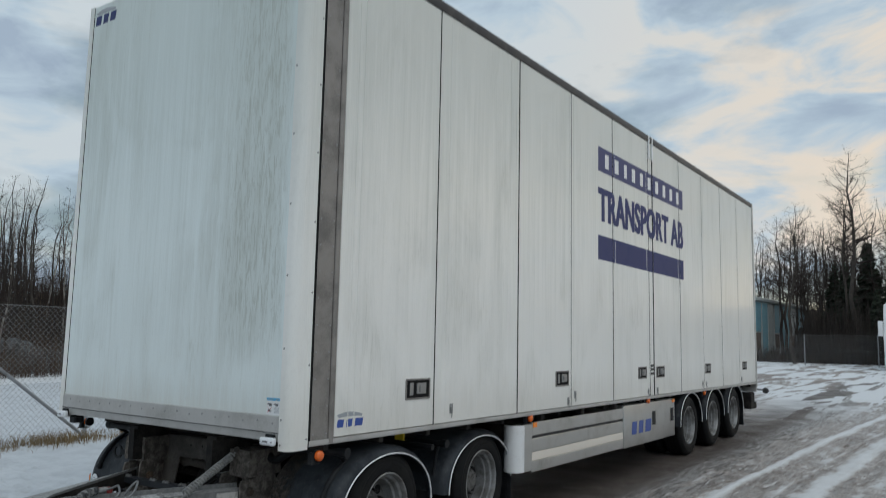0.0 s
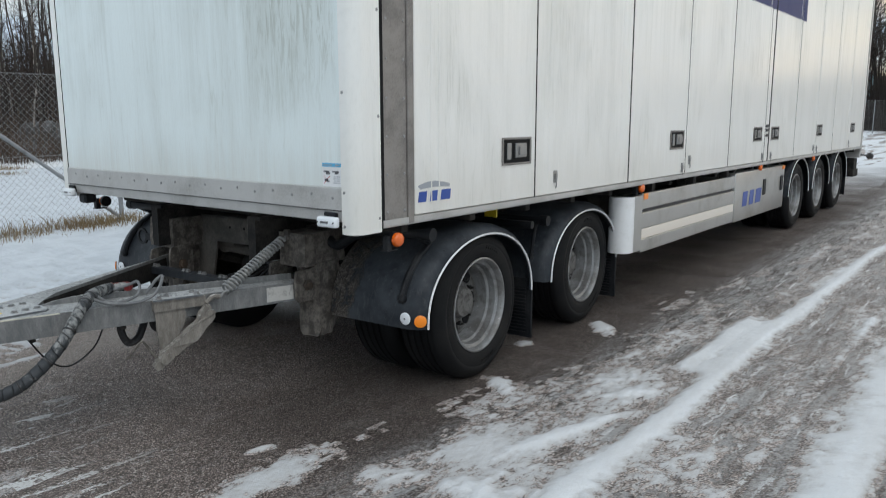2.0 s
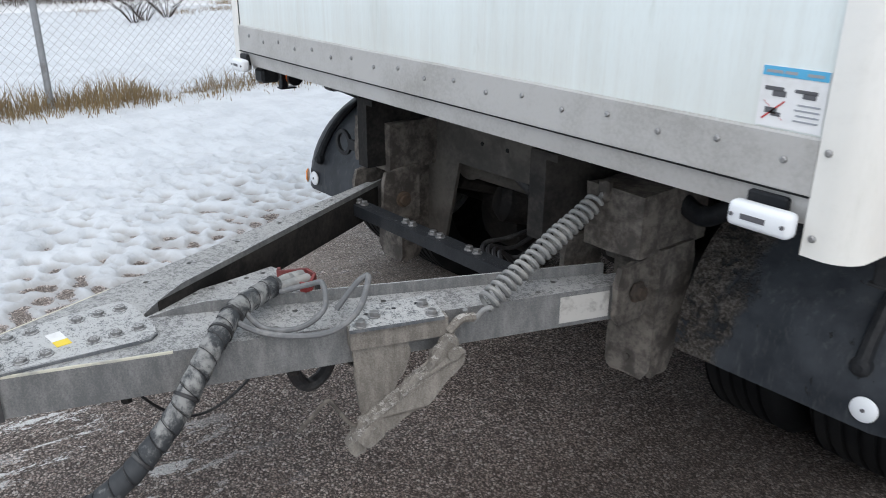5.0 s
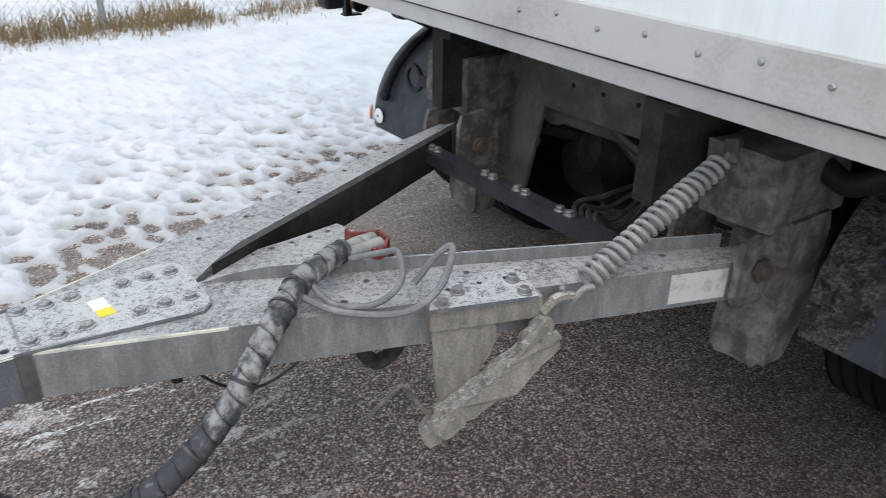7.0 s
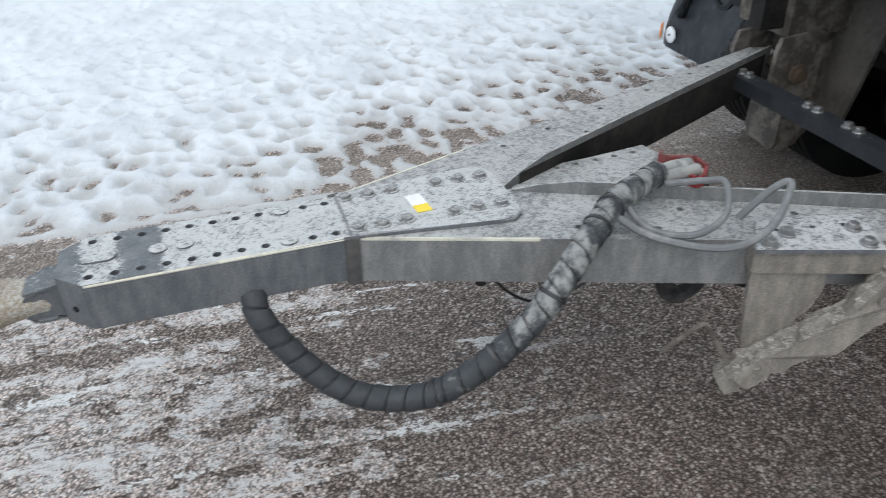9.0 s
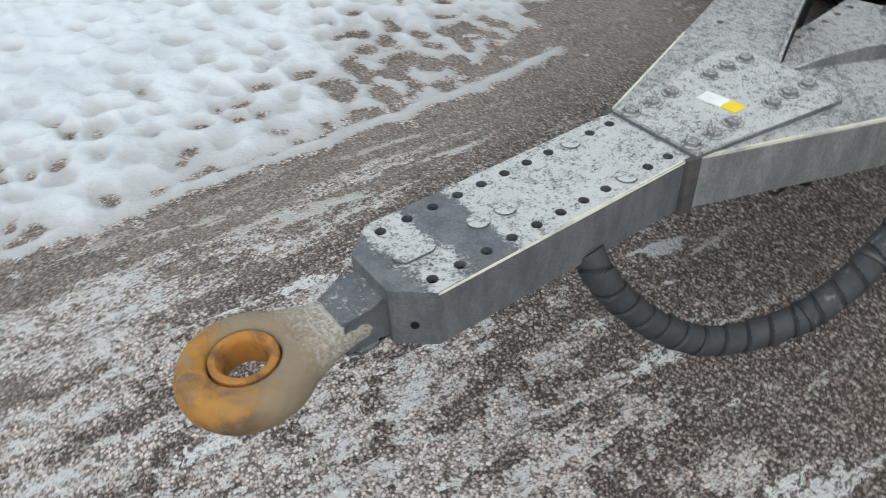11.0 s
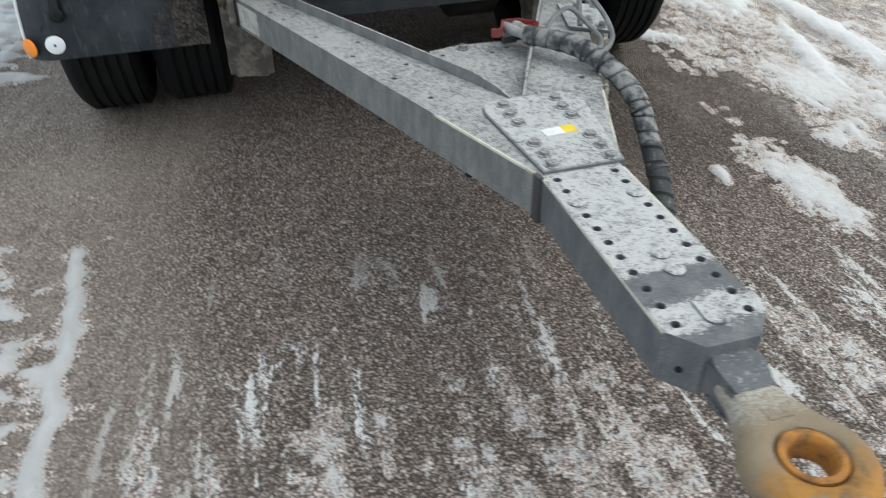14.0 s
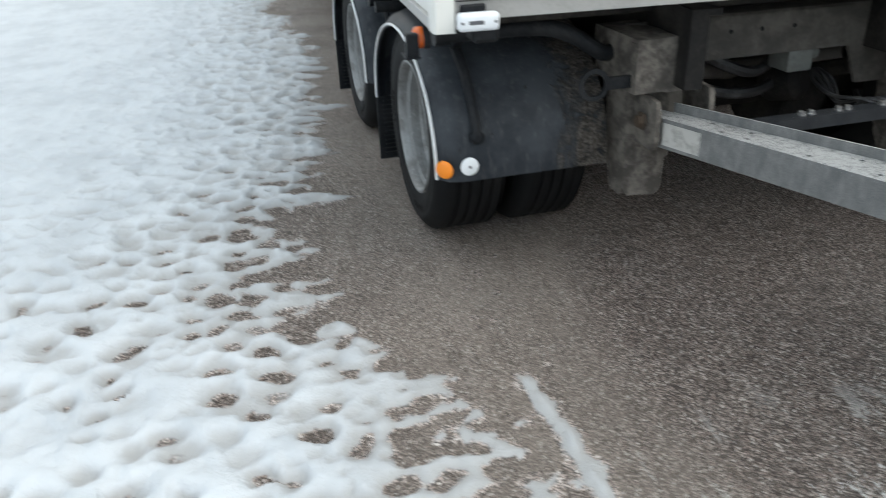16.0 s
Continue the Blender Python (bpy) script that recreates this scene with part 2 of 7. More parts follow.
M_DISC = mat("white_reflector", (0.80, 0.83, 0.86), 0.3, 0, 0.3)
M_REDREF = mat("red_lens", (0.5, 0.02, 0.02), 0.3)
M_BLACK = dirty("black_plastic", (0.011, 0.0125, 0.015), (0.040, 0.041, 0.043), 0.48, 0, (0.42, 0.72), 4.0, 0.12, 90)
M_TYRE = dirty("tyre_rubber", (0.008, 0.0085, 0.0095), (0.021, 0.0205, 0.020), 0.68, 0, (0.42, 0.72), 5.0, 0.2, 140)
M_RIM = dirty("rim_paint", (0.36, 0.37, 0.375), (0.05, 0.046, 0.043), 0.42, 0.35, (0.44, 0.62), 9.0, 0.25, 80)
rn = Nodes(M_RIM)
rx = rn.vec((1, 1, 1))
rc = rn.mix(rn.ramp(rn.noise(rx, 7, 6, 0.65, 0.3), 0.38, 0.66), (0.28, 0.287, 0.29), (0.15, 0.146, 0.142))
rc = rn.mix(rn.ramp(rn.noise(rn.vec((60, 9, 9)), 1.0, 5, 0.7), 0.54, 0.72, 0.0, 0.7), rc, (0.10, 0.095, 0.09))
rc = rn.mix(rn.ramp(rn.noise(rx, 70, 5, 0.75), 0.58, 0.70, 0.0, 0.7), rc, (0.56, 0.56, 0.55))
rn.color(rc)
M_HUB = dirty("hub_iron", (0.018, 0.018, 0.018), (0.05, 0.046, 0.043), 0.6, 0.3)
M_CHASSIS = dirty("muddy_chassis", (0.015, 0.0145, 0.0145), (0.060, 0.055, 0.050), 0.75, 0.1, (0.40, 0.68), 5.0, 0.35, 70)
M_DUSTY = dirty("dusty_plate", (0.062, 0.057, 0.052), (0.135, 0.124, 0.111), 0.9, 0.0, (0.36, 0.66), 7.0, 0.5, 60)
M_MUDDY = dirty("caked_bracket", (0.060, 0.053, 0.047), (0.180, 0.162, 0.143), 0.88, 0.0, (0.40, 0.62), 16.0, 0.8, 70)
M_RUSTY = dirty("rusty_lug", (0.09, 0.062, 0.042), (0.06, 0.05, 0.043), 0.82, 0.1, (0.40, 0.62), 14.0, 0.5, 60)
M_RUST = dirty("orange_rust", (0.43, 0.185, 0.045), (0.26, 0.16, 0.085), 0.78, 0.15, (0.44, 0.66), 16.0, 0.8, 75)
en = Nodes(M_RUST)
ev = en.vec()
ey = en.xyz()[1]
er = en.ramp(en.noise(ev, 18, 6, 0.65, 0.4), 0.36, 0.66)
ec = en.mix(er, (0.40, 0.190, 0.036), (0.135, 0.085, 0.045))
ec = en.mix(en.ramp(en.noise(ev, 55, 5, 0.7, 0.4), 0.52, 0.70, 0.0, 0.8), ec, (0.22, 0.185, 0.135))
ed = en.ramp(en.math("ADD", ey, en.math("MULTIPLY", en.noise(ev, 22, 5, 0.65, 0.5), 0.10)), -2.262, -2.185)
ec = en.mix(ed, ec, (0.235, 0.185, 0.125))
eg = en.ramp(en.math("ADD", ey, en.math("MULTIPLY", en.noise(ev, 120, 4, 0.7), 0.10)), -2.155, -2.095)
eg = en.math("MULTIPLY", eg, en.ramp(en.noise(ev, 190, 4, 0.75), 0.42, 0.56, 0.15, 1.0))
ec = en.mix(eg, ec, (0.40, 0.39, 0.36))
en.color(ec)
M_RUSTB = dirty("rust_bushing", (0.40, 0.175, 0.034), (0.17, 0.09, 0.04), 0.7, 0.2, (0.42, 0.64), 26.0, 0.3, 120)
M_HOSE = dirty("spiral_wrap", (0.036, 0.040, 0.045), (0.21, 0.212, 0.208), 0.65, 0, (0.44, 0.66), 18.0, 0.3, 80)
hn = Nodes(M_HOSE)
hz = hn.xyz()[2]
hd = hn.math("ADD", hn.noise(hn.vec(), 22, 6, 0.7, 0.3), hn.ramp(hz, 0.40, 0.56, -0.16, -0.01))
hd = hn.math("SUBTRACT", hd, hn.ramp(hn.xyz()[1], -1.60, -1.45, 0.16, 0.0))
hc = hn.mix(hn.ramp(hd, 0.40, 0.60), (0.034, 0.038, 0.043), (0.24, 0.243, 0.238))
hn.color(hc)
M_CABLE = dirty("black_cable", (0.02, 0.02, 0.022), (0.10, 0.10, 0.10), 0.55, 0, (0.5, 0.7))
M_CABLE2 = dirty("grey_cable", (0.13, 0.135, 0.14), (0.24, 0.24, 0.24), 0.6, 0, (0.45, 0.7), 20)
M_SPRING = dirty("dusty_spring", (0.24, 0.245, 0.245), (0.36, 0.36, 0.345), 0.7, 0.2, (0.4, 0.65), 18, 0.3, 90)
M_GALV = dirty("galvanised_post", (0.33, 0.34, 0.35), (0.22, 0.22, 0.22), 0.5, 0.6, (0.45, 0.7))
M_WIRE = mat("fence_wire", (0.27, 0.27, 0.27), 0.5, 0.5)


for m_ in (M_CRUST, M_SPRAY, M_TYRE, M_BLACK, M_CHASSIS, M_SEAM, M_TRIM):
    m_.node_tree.nodes["Principled BSDF"].inputs["Specular IOR Level"].default_value = 0.16


def salted(name, color, amount, rough=0.55, metal=0.3, salt=(0.52, 0.53, 0.53), dust=(0.27, 0.27, 0.265), bare=None):
    """Grey painted steel with dried road salt lying on its upward faces and thin dust on the sides."""
    m = mat(name, color, rough, metal)
    n = Nodes(m)
    v = n.vec()
    grit = n.noise(v, 240, 3, 0.7)
    clump = n.noise(v, 75, 5, 0.7, 0.3)
    patch = n.noise(v, 7.0, 4, 0.6, 0.2)
    top = n.ramp(n.up(), 0.55, 0.9)
    s = n.math("ADD", n.math("MULTIPLY", clump, 0.45), n.math("MULTIPLY", grit, 0.40))
    s = n.math("ADD", s, n.math("MULTIPLY", n.math("ADD", n.math("MULTIPLY", patch, 0.4), 0.3), 0.32))
    if bare:
        # a stretch that use has kept clear of salt
        y = n.math("ADD", n.xyz()[1], n.math("MULTIPLY", n.math("SUBTRACT", patch, 0.5), 0.10))
        clear = n.math("MULTIPLY", n.ramp(y, bare[0] - 0.02, bare[0] + 0.01), n.ramp(y, bare[1] - 0.01, bare[1] + 0.02, 1.0, 0.0))
        clear = n.math("MAXIMUM", clear, n.ramp(y, bare[0] - 0.105, bare[0] - 0.055, 1.0, 0.0))
        s = n.math("SUBTRACT", s, n.math("MULTIPLY", clear, 0.20))
    lying = n.math("MULTIPLY", n.ramp(s, 0.620 - amount, 0.750 - amount), top)
    spray = n.ramp(n.math("ADD", n.math("MULTIPLY", n.noise(n.vec((1, 1, 0.35)), 30, 5, 0.7), 0.6), n.math("MULTIPLY", grit, 0.4)), 0.38, 0.66, 0.05, 0.75)
    c = n.mix(spray, color, dust)
    c = n.mix(lying, c, salt)
    n.color(c)
    n.rough(n.math("ADD", n.math("MULTIPLY", lying, 0.3), rough))
    n.b.inputs["Metallic"].default_value = metal * 0.4
    n.bump(n.math("ADD", n.math("MULTIPLY", lying, n.math("ADD", clump, grit)), n.math("MULTIPLY", grit, 0.25)), 0.5, 0.005)
    return m


M_TONGUE = salted("salted_grey_steel", (0.080, 0.090, 0.102), 0.148, salt=(0.53, 0.54, 0.54), dust=(0.20, 0.205, 0.21), bare=(-1.955, -1.895))
M_NECK = salted("forged_neck", (0.075, 0.084, 0.094), 0.015, salt=(0.50, 0.51, 0.51), dust=(0.16, 0.165, 0.17))
M_BEAM = salted("salted_beam", (0.125, 0.13, 0.133), 0.120, salt=(0.46, 0.465, 0.465), dust=(0.29, 0.29, 0.285))
M_BAR = salted("black_cross_bar", (0.012, 0.015, 0.020), -0.03, dust=(0.035, 0.038, 0.042))
M_BOLT = salted("dusty_bolt", (0.14, 0.142, 0.145), 0.10, salt=(0.50, 0.505, 0.505), dust=(0.28, 0.28, 0.275))
M_LEG = salted("caked_leg", (0.13, 0.118, 0.104), 0.08, 0.85, 0.0, salt=(0.50, 0.485, 0.46), dust=(0.32, 0.298, 0.265))
M_DISCW = dirty("dirty_wheel_disc", (0.13, 0.128, 0.124), (0.05, 0.047, 0.044), 0.6, 0.1, (0.42, 0.66), 18.0, 0.2, 90)
M_SALTEDGE = dirty("salt_line", (0.62, 0.60, 0.50), (0.35, 0.35, 0.33), 0.8, 0, (0.45, 0.7), 14)
M_TAPEW = dirty("white_tape", (0.52, 0.51, 0.485), (0.36, 0.35, 0.33), 0.45, 0, (0.48, 0.62), 24, 0.1, 80)
M_VALVE = dirty("cast_valve", (0.20, 0.21, 0.20), (0.12, 0.12, 0.115), 0.6, 0.2)
M_APRON = dirty("sprayed_apron", (0.020, 0.023, 0.027), (0.10, 0.10, 0.10), 0.55, 0, (0.52, 0.68), 10.0, 0.3, 120)


def stones(n, v):
    """Colour and relief of worn asphalt: small stones in a dark binder."""
    cell = n.voro(v, 138, "Color")
    sep = n.t.nodes.new("ShaderNodeSeparateColor")
    n.link(cell, sep.inputs[0])
    edge = n.voro(v, 138, "Distance")
    chip = n.t.nodes.new("ShaderNodeSeparateColor")
    n.link(n.voro(v, 235, "Color"), chip.inputs[0])
    grit = n.noise(v, 380, 3, 0.75)
    blotch = n.noise(v, 0.9, 5, 0.6, 0.4)
    mid = n.noise(v, 9, 6, 0.70)
    base = n.mix(n.ramp(blotch, 0.35, 0.68), (0.335, 0.262, 0.229), (0.460, 0.374, 0.332))
    c = n.mix(n.ramp(sep.outputs["Red"], 0.45, 0.95), base, (0.70, 0.61, 0.555))
    c = n.mix(n.ramp(sep.outputs["Blue"], 0.50, 0.82, 0.0, 0.88), c, (0.044, 0.035, 0.031))
    c = n.mix(n.ramp(edge, 0.28, 0.68, 0.0, 0.86), c, (0.034, 0.027, 0.024))
    c = n.mix(n.ramp(chip.outputs["Red"], 0.82, 0.88, 0.0, 0.65), c, (0.48, 0.42, 0.38))
    c = n.mix(n.ramp(sep.outputs["Green"], 0.945, 0.965, 0.0, 0.9), c, (0.66, 0.61, 0.57))
    c = n.mix(n.ramp(grit, 0.50, 0.70, 0.0, 0.5), c, (0.44, 0.38, 0.345))
    c = n.mix(n.ramp(mid, 0.50, 0.70, 0.0, 0.40), c, (0.070, 0.056, 0.050))
    h = n.math("ADD", n.math("MULTIPLY", n.math("SUBTRACT", 1.0, edge), 0.7), n.math("MULTIPLY", grit, 0.6))
    return c, h, blotch, mid


def asphalt_material():
    m = mat("wet_asphalt", (0.14, 0.12, 0.11), 0.5, spec=0.15)
    n = Nodes(m)
    v = n.vec()
    c, h, blotch, mid = stones(n, v)
    # dried slush in streaks along the wheel tracks
    x, y, z = n.xyz()
    streak = n.noise(n.vec((8.5, 1.25, 1)), 1.7, 8, 0.68, 0.6)
    band = n.noise(n.vec((4.2, 0.35, 1)), 1.3, 3, 0.55, 0.3)
    fleck = n.noise(n.vec((34, 22, 1)), 1.0, 7, 0.76, 1.4)
    speck = n.noise(n.vec((120, 70, 1)), 1.0, 4, 0.75)
    broad = n.noise(v, 0.55, 3, 0.5, 0.3)
    string = n.noise(n.vec((15.0, 2.3, 1)), 1.0, 3, 0.55, 0.5)
    s = n.math("ADD", string, n.math("MULTIPLY", n.math("SUBTRACT", fleck, 0.5), 0.75))
    s = n.math("ADD", s, n.math("MULTIPLY", n.math("SUBTRACT", speck, 0.5), 0.25))
    s = n.math("ADD", s, n.math("MULTIPLY", n.math("SUBTRACT", band, 0.5), 0.20))
    veil = n.math("MULTIPLY", n.ramp(s, 0.53, 0.70, 0.03, 0.50), n.ramp(speck, 0.36, 0.62, 0.15, 1.0))
    core = n.math("MULTIPLY", n.ramp(s, 0.615, 0.645, 0.0, 1.0), n.ramp(speck, 0.34, 0.50, 0.35, 1.0))
    ahead = n.math("MULTIPLY", n.ramp(x, -2.38, -2.2), n.ramp(n.math("ADD", y, n.math("MULTIPLY", broad, 0.8)), -0.75, -0.05, 1.0, 0.0))
    free = n.ramp(x, 0.15, 0.75)
    where_ = n.math("ADD", n.math("MULTIPLY", n.math("MAXIMUM", ahead, free), 0.95), 0.04)
    veil = n.math("MULTIPLY", veil, where_)
    core = n.math("MULTIPLY", core, where_)
    # the asphalt is darker along the trailer's side and round its wheels
    side_dark = n.math("MULTIPLY", n.ramp(n.math("ADD", x, n.math("MULTIPLY", broad, 0.35)), -0.95, -0.35), n.ramp(x, 0.55, 1.0, 1.0, 0.0))
    side_dark = n.math("MULTIPLY", side_dark, n.ramp(n.math("ADD", y, n.math("MULTIPLY", broad, 0.7)), -0.40, 0.35))
    c = n.mix(n.math("MULTIPLY", side_dark, 0.60), c, (0.022, 0.017, 0.0145))
    c = n.mix(veil, c, (0.40, 0.37, 0.345))
    c = n.mix(core, c, (0.86, 0.865, 0.86))
    film = n.math("MAXIMUM", veil, core)
    # trodden ice in the wheel tracks of the free side
    ice = n.math("MULTIPLY", n.math("MULTIPLY", n.ramp(n.math("ADD", x, n.math("MULTIPLY", fleck, 0.5)), 0.35, 0.75), n.ramp(x, 4.0, 6.0, 1.0, 0.3)), n.ramp(n.math("ADD", n.math("MULTIPLY", streak, 0.5), n.math("MULTIPLY", fleck, 0.5)), 0.43, 0.58, 0.04, 0.75))
    c = n.mix(ice, c, (0.52, 0.52, 0.52))
    # a lighter, drier lane beside the snow, drifting inwards ahead of the drawbar
    xl = n.math("ADD", x, n.math("MULTIPLY", n.math("MINIMUM", n.math("ADD", y, 0.3), 0.0), 0.17))
    xl = n.math("SUBTRACT", xl, n.ramp(y, -0.3, 0.7, 0.0, 0.20))
    lane = n.math("MULTIPLY", n.ramp(x, -3.3, -2.5), n.ramp(n.math("ADD", xl, n.math("MULTIPLY", n.math("SUBTRACT", streak, 0.5), 0.35)), -2.28, -2.04, 1.0, 0.0))
    lane = n.math("MULTIPLY", lane, n.ramp(n.math("ADD", n.math("MULTIPLY", streak, 0.5), n.math("MULTIPLY", fleck, 0.5)), 0.36, 0.58, 0.12, 0.75))
    lane = n.math("MULTIPLY", lane, n.ramp(speck, 0.32, 0.66, 0.35, 1.0))
    c = n.mix(lane, c, (0.38, 0.33, 0.288))
    # packed snow over the far yard and the open ground
    far = n.ramp(n.math("ADD", y, n.math("MULTIPLY", blotch, 8.0)), 16.0, 26.0)
    tr = n.noise(n.vec((1.1, 0.16, 1), rot=(0, 0, 0.12)), 1.2, 6, 0.62, 0.8)
    far = n.math("MULTIPLY", far, n.ramp(tr, 0.455, 0.50, 0.10, 1.0))
    left = n.ramp(x, -8.0, -7.0, 1.0, 0.0)
    behind = n.ramp(y, 60.0, 66.0)
    right = n.ramp(x, 8.0, 12.0)
    white = n.math("MAXIMUM", n.math("MAXIMUM", far, left), n.math("MAXIMUM", behind, n.math("MULTIPLY", right, n.ramp(tr, 0.45, 0.51))))
    c = n.mix(white, c, (0.80, 0.82, 0.84))
    n.color(c)
    wet = n.ramp(n.noise(v, 1.4, 4, 0.55, 0.5), 0.38, 0.62, 0.38, 0.62)
    n.rough(n.math("MAXIMUM", wet, n.math("MULTIPLY", n.math("MAXIMUM", film, white), 0.8)))
    n.bump(h, 1.0, 0.011)
    return m


def snow_material():
    m = mat("old_snow", (0.84, 0.86, 0.88), 0.6)
    n = Nodes(m)
    v = n.vec()
    big = n.noise(v, 3.2, 5, 0.6)
    fine = n.noise(v, 70, 4, 0.65)
    grain = n.noise(v, 210, 3, 0.7)
    grey = n.noise(n.vec((4.0, 0.8, 1)), 1.6, 5, 0.65, 0.4)
    fleck = n.noise(n.vec((38, 18, 1)), 1.0, 6, 0.75, 0.5)
    x, y, z = n.xyz()
    # depth of the snow above the yard, which climbs gently
    t = n.math("MAXIMUM", n.math("SUBTRACT", y, 1.0), 0.0)
    lift = n.math("DIVIDE", n.math("MULTIPLY", n.math("MULTIPLY", t, t), 0.0115), n.math("ADD", t, 1.5))
    deep = n.math("SUBTRACT", z, lift)
    yard = n.ramp(x, -2.34, -2.24)
    clean = n.mix(n.ramp(big, 0.35, 0.7), (0.620, 0.652, 0.685), (0.520, 0.550, 0.582))
    dirt = n.math("MULTIPLY", n.ramp(n.math("ADD", n.math("MULTIPLY", grey, 0.55), n.math("MULTIPLY", fleck, 0.45)), 0.40, 0.62), yard)
    clean = n.mix(n.math("MULTIPLY", yard, 0.7), clean, (0.72, 0.735, 0.75))
    c = n.mix(n.math("MULTIPLY", dirt, 0.30), clean, (0.45, 0.445, 0.44))
    # wet slush where it lies thin, and the asphalt where it is nearly gone
    rag = n.math("ADD", n.math("MULTIPLY", n.math("SUBTRACT", fleck, 0.5), 0.034), n.math("MULTIPLY", n.math("SUBTRACT", grain, 0.5), 0.018))
    soft = n.math("MULTIPLY", n.math("SUBTRACT", fine, 0.5), 0.007)
    rag = n.math("ADD", n.math("MULTIPLY", rag, yard), n.math("MULTIPLY", soft, n.math("SUBTRACT", 1.0, yard)))
    d = n.math("ADD", deep, rag)
    slush = n.math("ADD", n.math("MULTIPLY", n.ramp(d, 0.003, 0.021, 0.72, 0.0), yard), n.math("MULTIPLY", n.ramp(d, 0.003, 0.036, 0.82, 0.0), n.math("SUBTRACT", 1.0, yard)))
    c = n.mix(slush, c, n.mix(yard, (0.36, 0.355, 0.35), (0.40, 0.39, 0.38)))
    ground_c, h, blotch, mid = stones(n, v)
    bare = n.ramp(d, 0.0010, 0.0055, 1.0, 0.0)
    c = n.mix(bare, c, ground_c)
    n.color(c)
    n.rough(n.ramp(d, 0.002, 0.02, 0.42, 0.62))
    relief = n.math("ADD", n.math("ADD", fine, n.math("MULTIPLY", grain, 0.35)), n.math("MULTIPLY", n.noise(v, 22, 4, 0.6), 1.4))
    n.bump(relief, 0.5, 0.012)
    return m


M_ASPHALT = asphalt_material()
M_SNOW = snow_material()
M_GRASS = mat("dry_grass", (0.33, 0.235, 0.11), 0.8)
gn = Nodes(M_GRASS)
gn.color(gn.mix(gn.noise(gn.vec(), 4, 3), (0.12, 0.08, 0.04), (0.31, 0.225, 0.11)))
M_BARK = dirty("dark_bark", (0.034, 0.028, 0.024), (0.068, 0.058, 0.049), 0.9, 0, (0.4, 0.65), 3, 0.3, 20)
M_BIRCH = dirty("pale_bark", (0.30, 0.27, 0.24), (0.08, 0.065, 0.055), 0.85, 0, (0.42, 0.58), 4, 0.3, 20)
M_TWIG = dirty("twigs", (0.024, 0.018, 0.016), (0.044, 0.031, 0.025), 0.9, 0, (0.4, 0.65), 1, 0.1, 10)
M_NEEDLE = dirty("spruce_needles", (0.016, 0.028, 0.016), (0.035, 0.045, 0.026), 0.85, 0, (0.4, 0.65), 2, 0.2, 20)
M_BRUSH = dirty("brown_brush", (0.070, 0.048, 0.036), (0.13, 0.095, 0.07), 0.95, 0, (0.4, 0.65), 0.8, 0.4, 6)
M_UNDER = dirty("dark_undergrowth", (0.020, 0.016, 0.014), (0.042, 0.033, 0.026), 0.95, 0, (0.4, 0.65), 0.8, 0.4, 6)
M_ROCK = dirty("grey_rock", (0.115, 0.12, 0.125), (0.045, 0.043, 0.04), 0.9, 0, (0.42, 0.62), 1.6, 0.6, 8)
M_SHED = dirty("shed_blue_sheet", (0.18, 0.38, 0.47), (0.20, 0.34, 0.40), 0.5, 0.1)
M_SHEDW = dirty("shed_pale_sheet", (0.40, 0.44, 0.45), (0.28, 0.28, 0.26), 0.6)
M_SHEDB = dirty("shed_brown_door", (0.12, 0.085, 0.06), (0.07, 0.055, 0.045), 0.7)
M_GLASS = mat("dark_glass", (0.02, 0.025, 0.03), 0.05)


# ---------------------------------------------------------------- mesh helpers
def finish(name, bm, material, parent=None, label="", smooth=False):
    me = bpy.data.meshes.new(name)
    bmesh.ops.recalc_face_normals(bm, faces=bm.faces)
    bm.to_mesh(me)
    bm.free()
    for mt in (material if isinstance(material, (list, tuple)) else (material,)):
        me.materials.append(mt)
    if smooth:
        me.shade_smooth()
        me.set_sharp_from_angle(angle=radians(38))
    ob = new(name, me)
    if parent is not None:
        ob.parent = parent
    if label:
        ob["label"] = label
    return ob


def part(name, bm, material, parent, label="", smooth=False):
    return finish(name, bm, material, parent, label, smooth)


def thing(name, label, category, m=None, group="", kind=""):
    ob = new(name)
    ob.empty_display_size = 0.2
    if m is not None:
        ob.matrix_world = m
    return tagged(ob, label, category, group, kind)


def B():
    return bmesh.new()


def box(bm, x0, x1, y0, y1, z0, z1, bevel=0.0, seg=1, mi=0):
    vs = [bm.verts.new((x, y, z)) for z in (z0, z1) for y in (y0, y1) for x in (x0, x1)]
    fs = []
    for a in ((0, 2, 3, 1), (4, 5, 7, 6), (0, 1, 5, 4), (2, 6, 7, 3), (0, 4, 6, 2), (1, 3, 7, 5)):
        f = bm.faces.new([vs[i] for i in a])
        f.material_index = mi
        fs.append(f)
    if bevel:
        es = list({e for f in fs for e in f.edges})
        bmesh.ops.bevel(bm, geom=es, offset=bevel, segments=seg, affect="EDGES", profile=0.5)
    return bm


def prism(bm, pts, axis, lo, hi, mi=0):
    """A flat outline given in the two other axes, pulled along the axis from lo to hi."""
    def at(a, b, c):
        return {"x": (c, a, b), "y": (a, c, b), "z": (a, b, c)}[axis]
    r0 = [bm.verts.new(at(a, b, lo)) for a, b in pts]
    r1 = [bm.verts.new(at(a, b, hi)) for a, b in pts]
    n = len(pts)
    for i in range(n):
        bm.faces.new((r0[i], r0[(i + 1) % n], r1[(i + 1) % n], r1[i])).material_index = mi
    bm.faces.new(r0[::-1]).material_index = mi
    bm.faces.new(r1).material_index = mi
    return bm


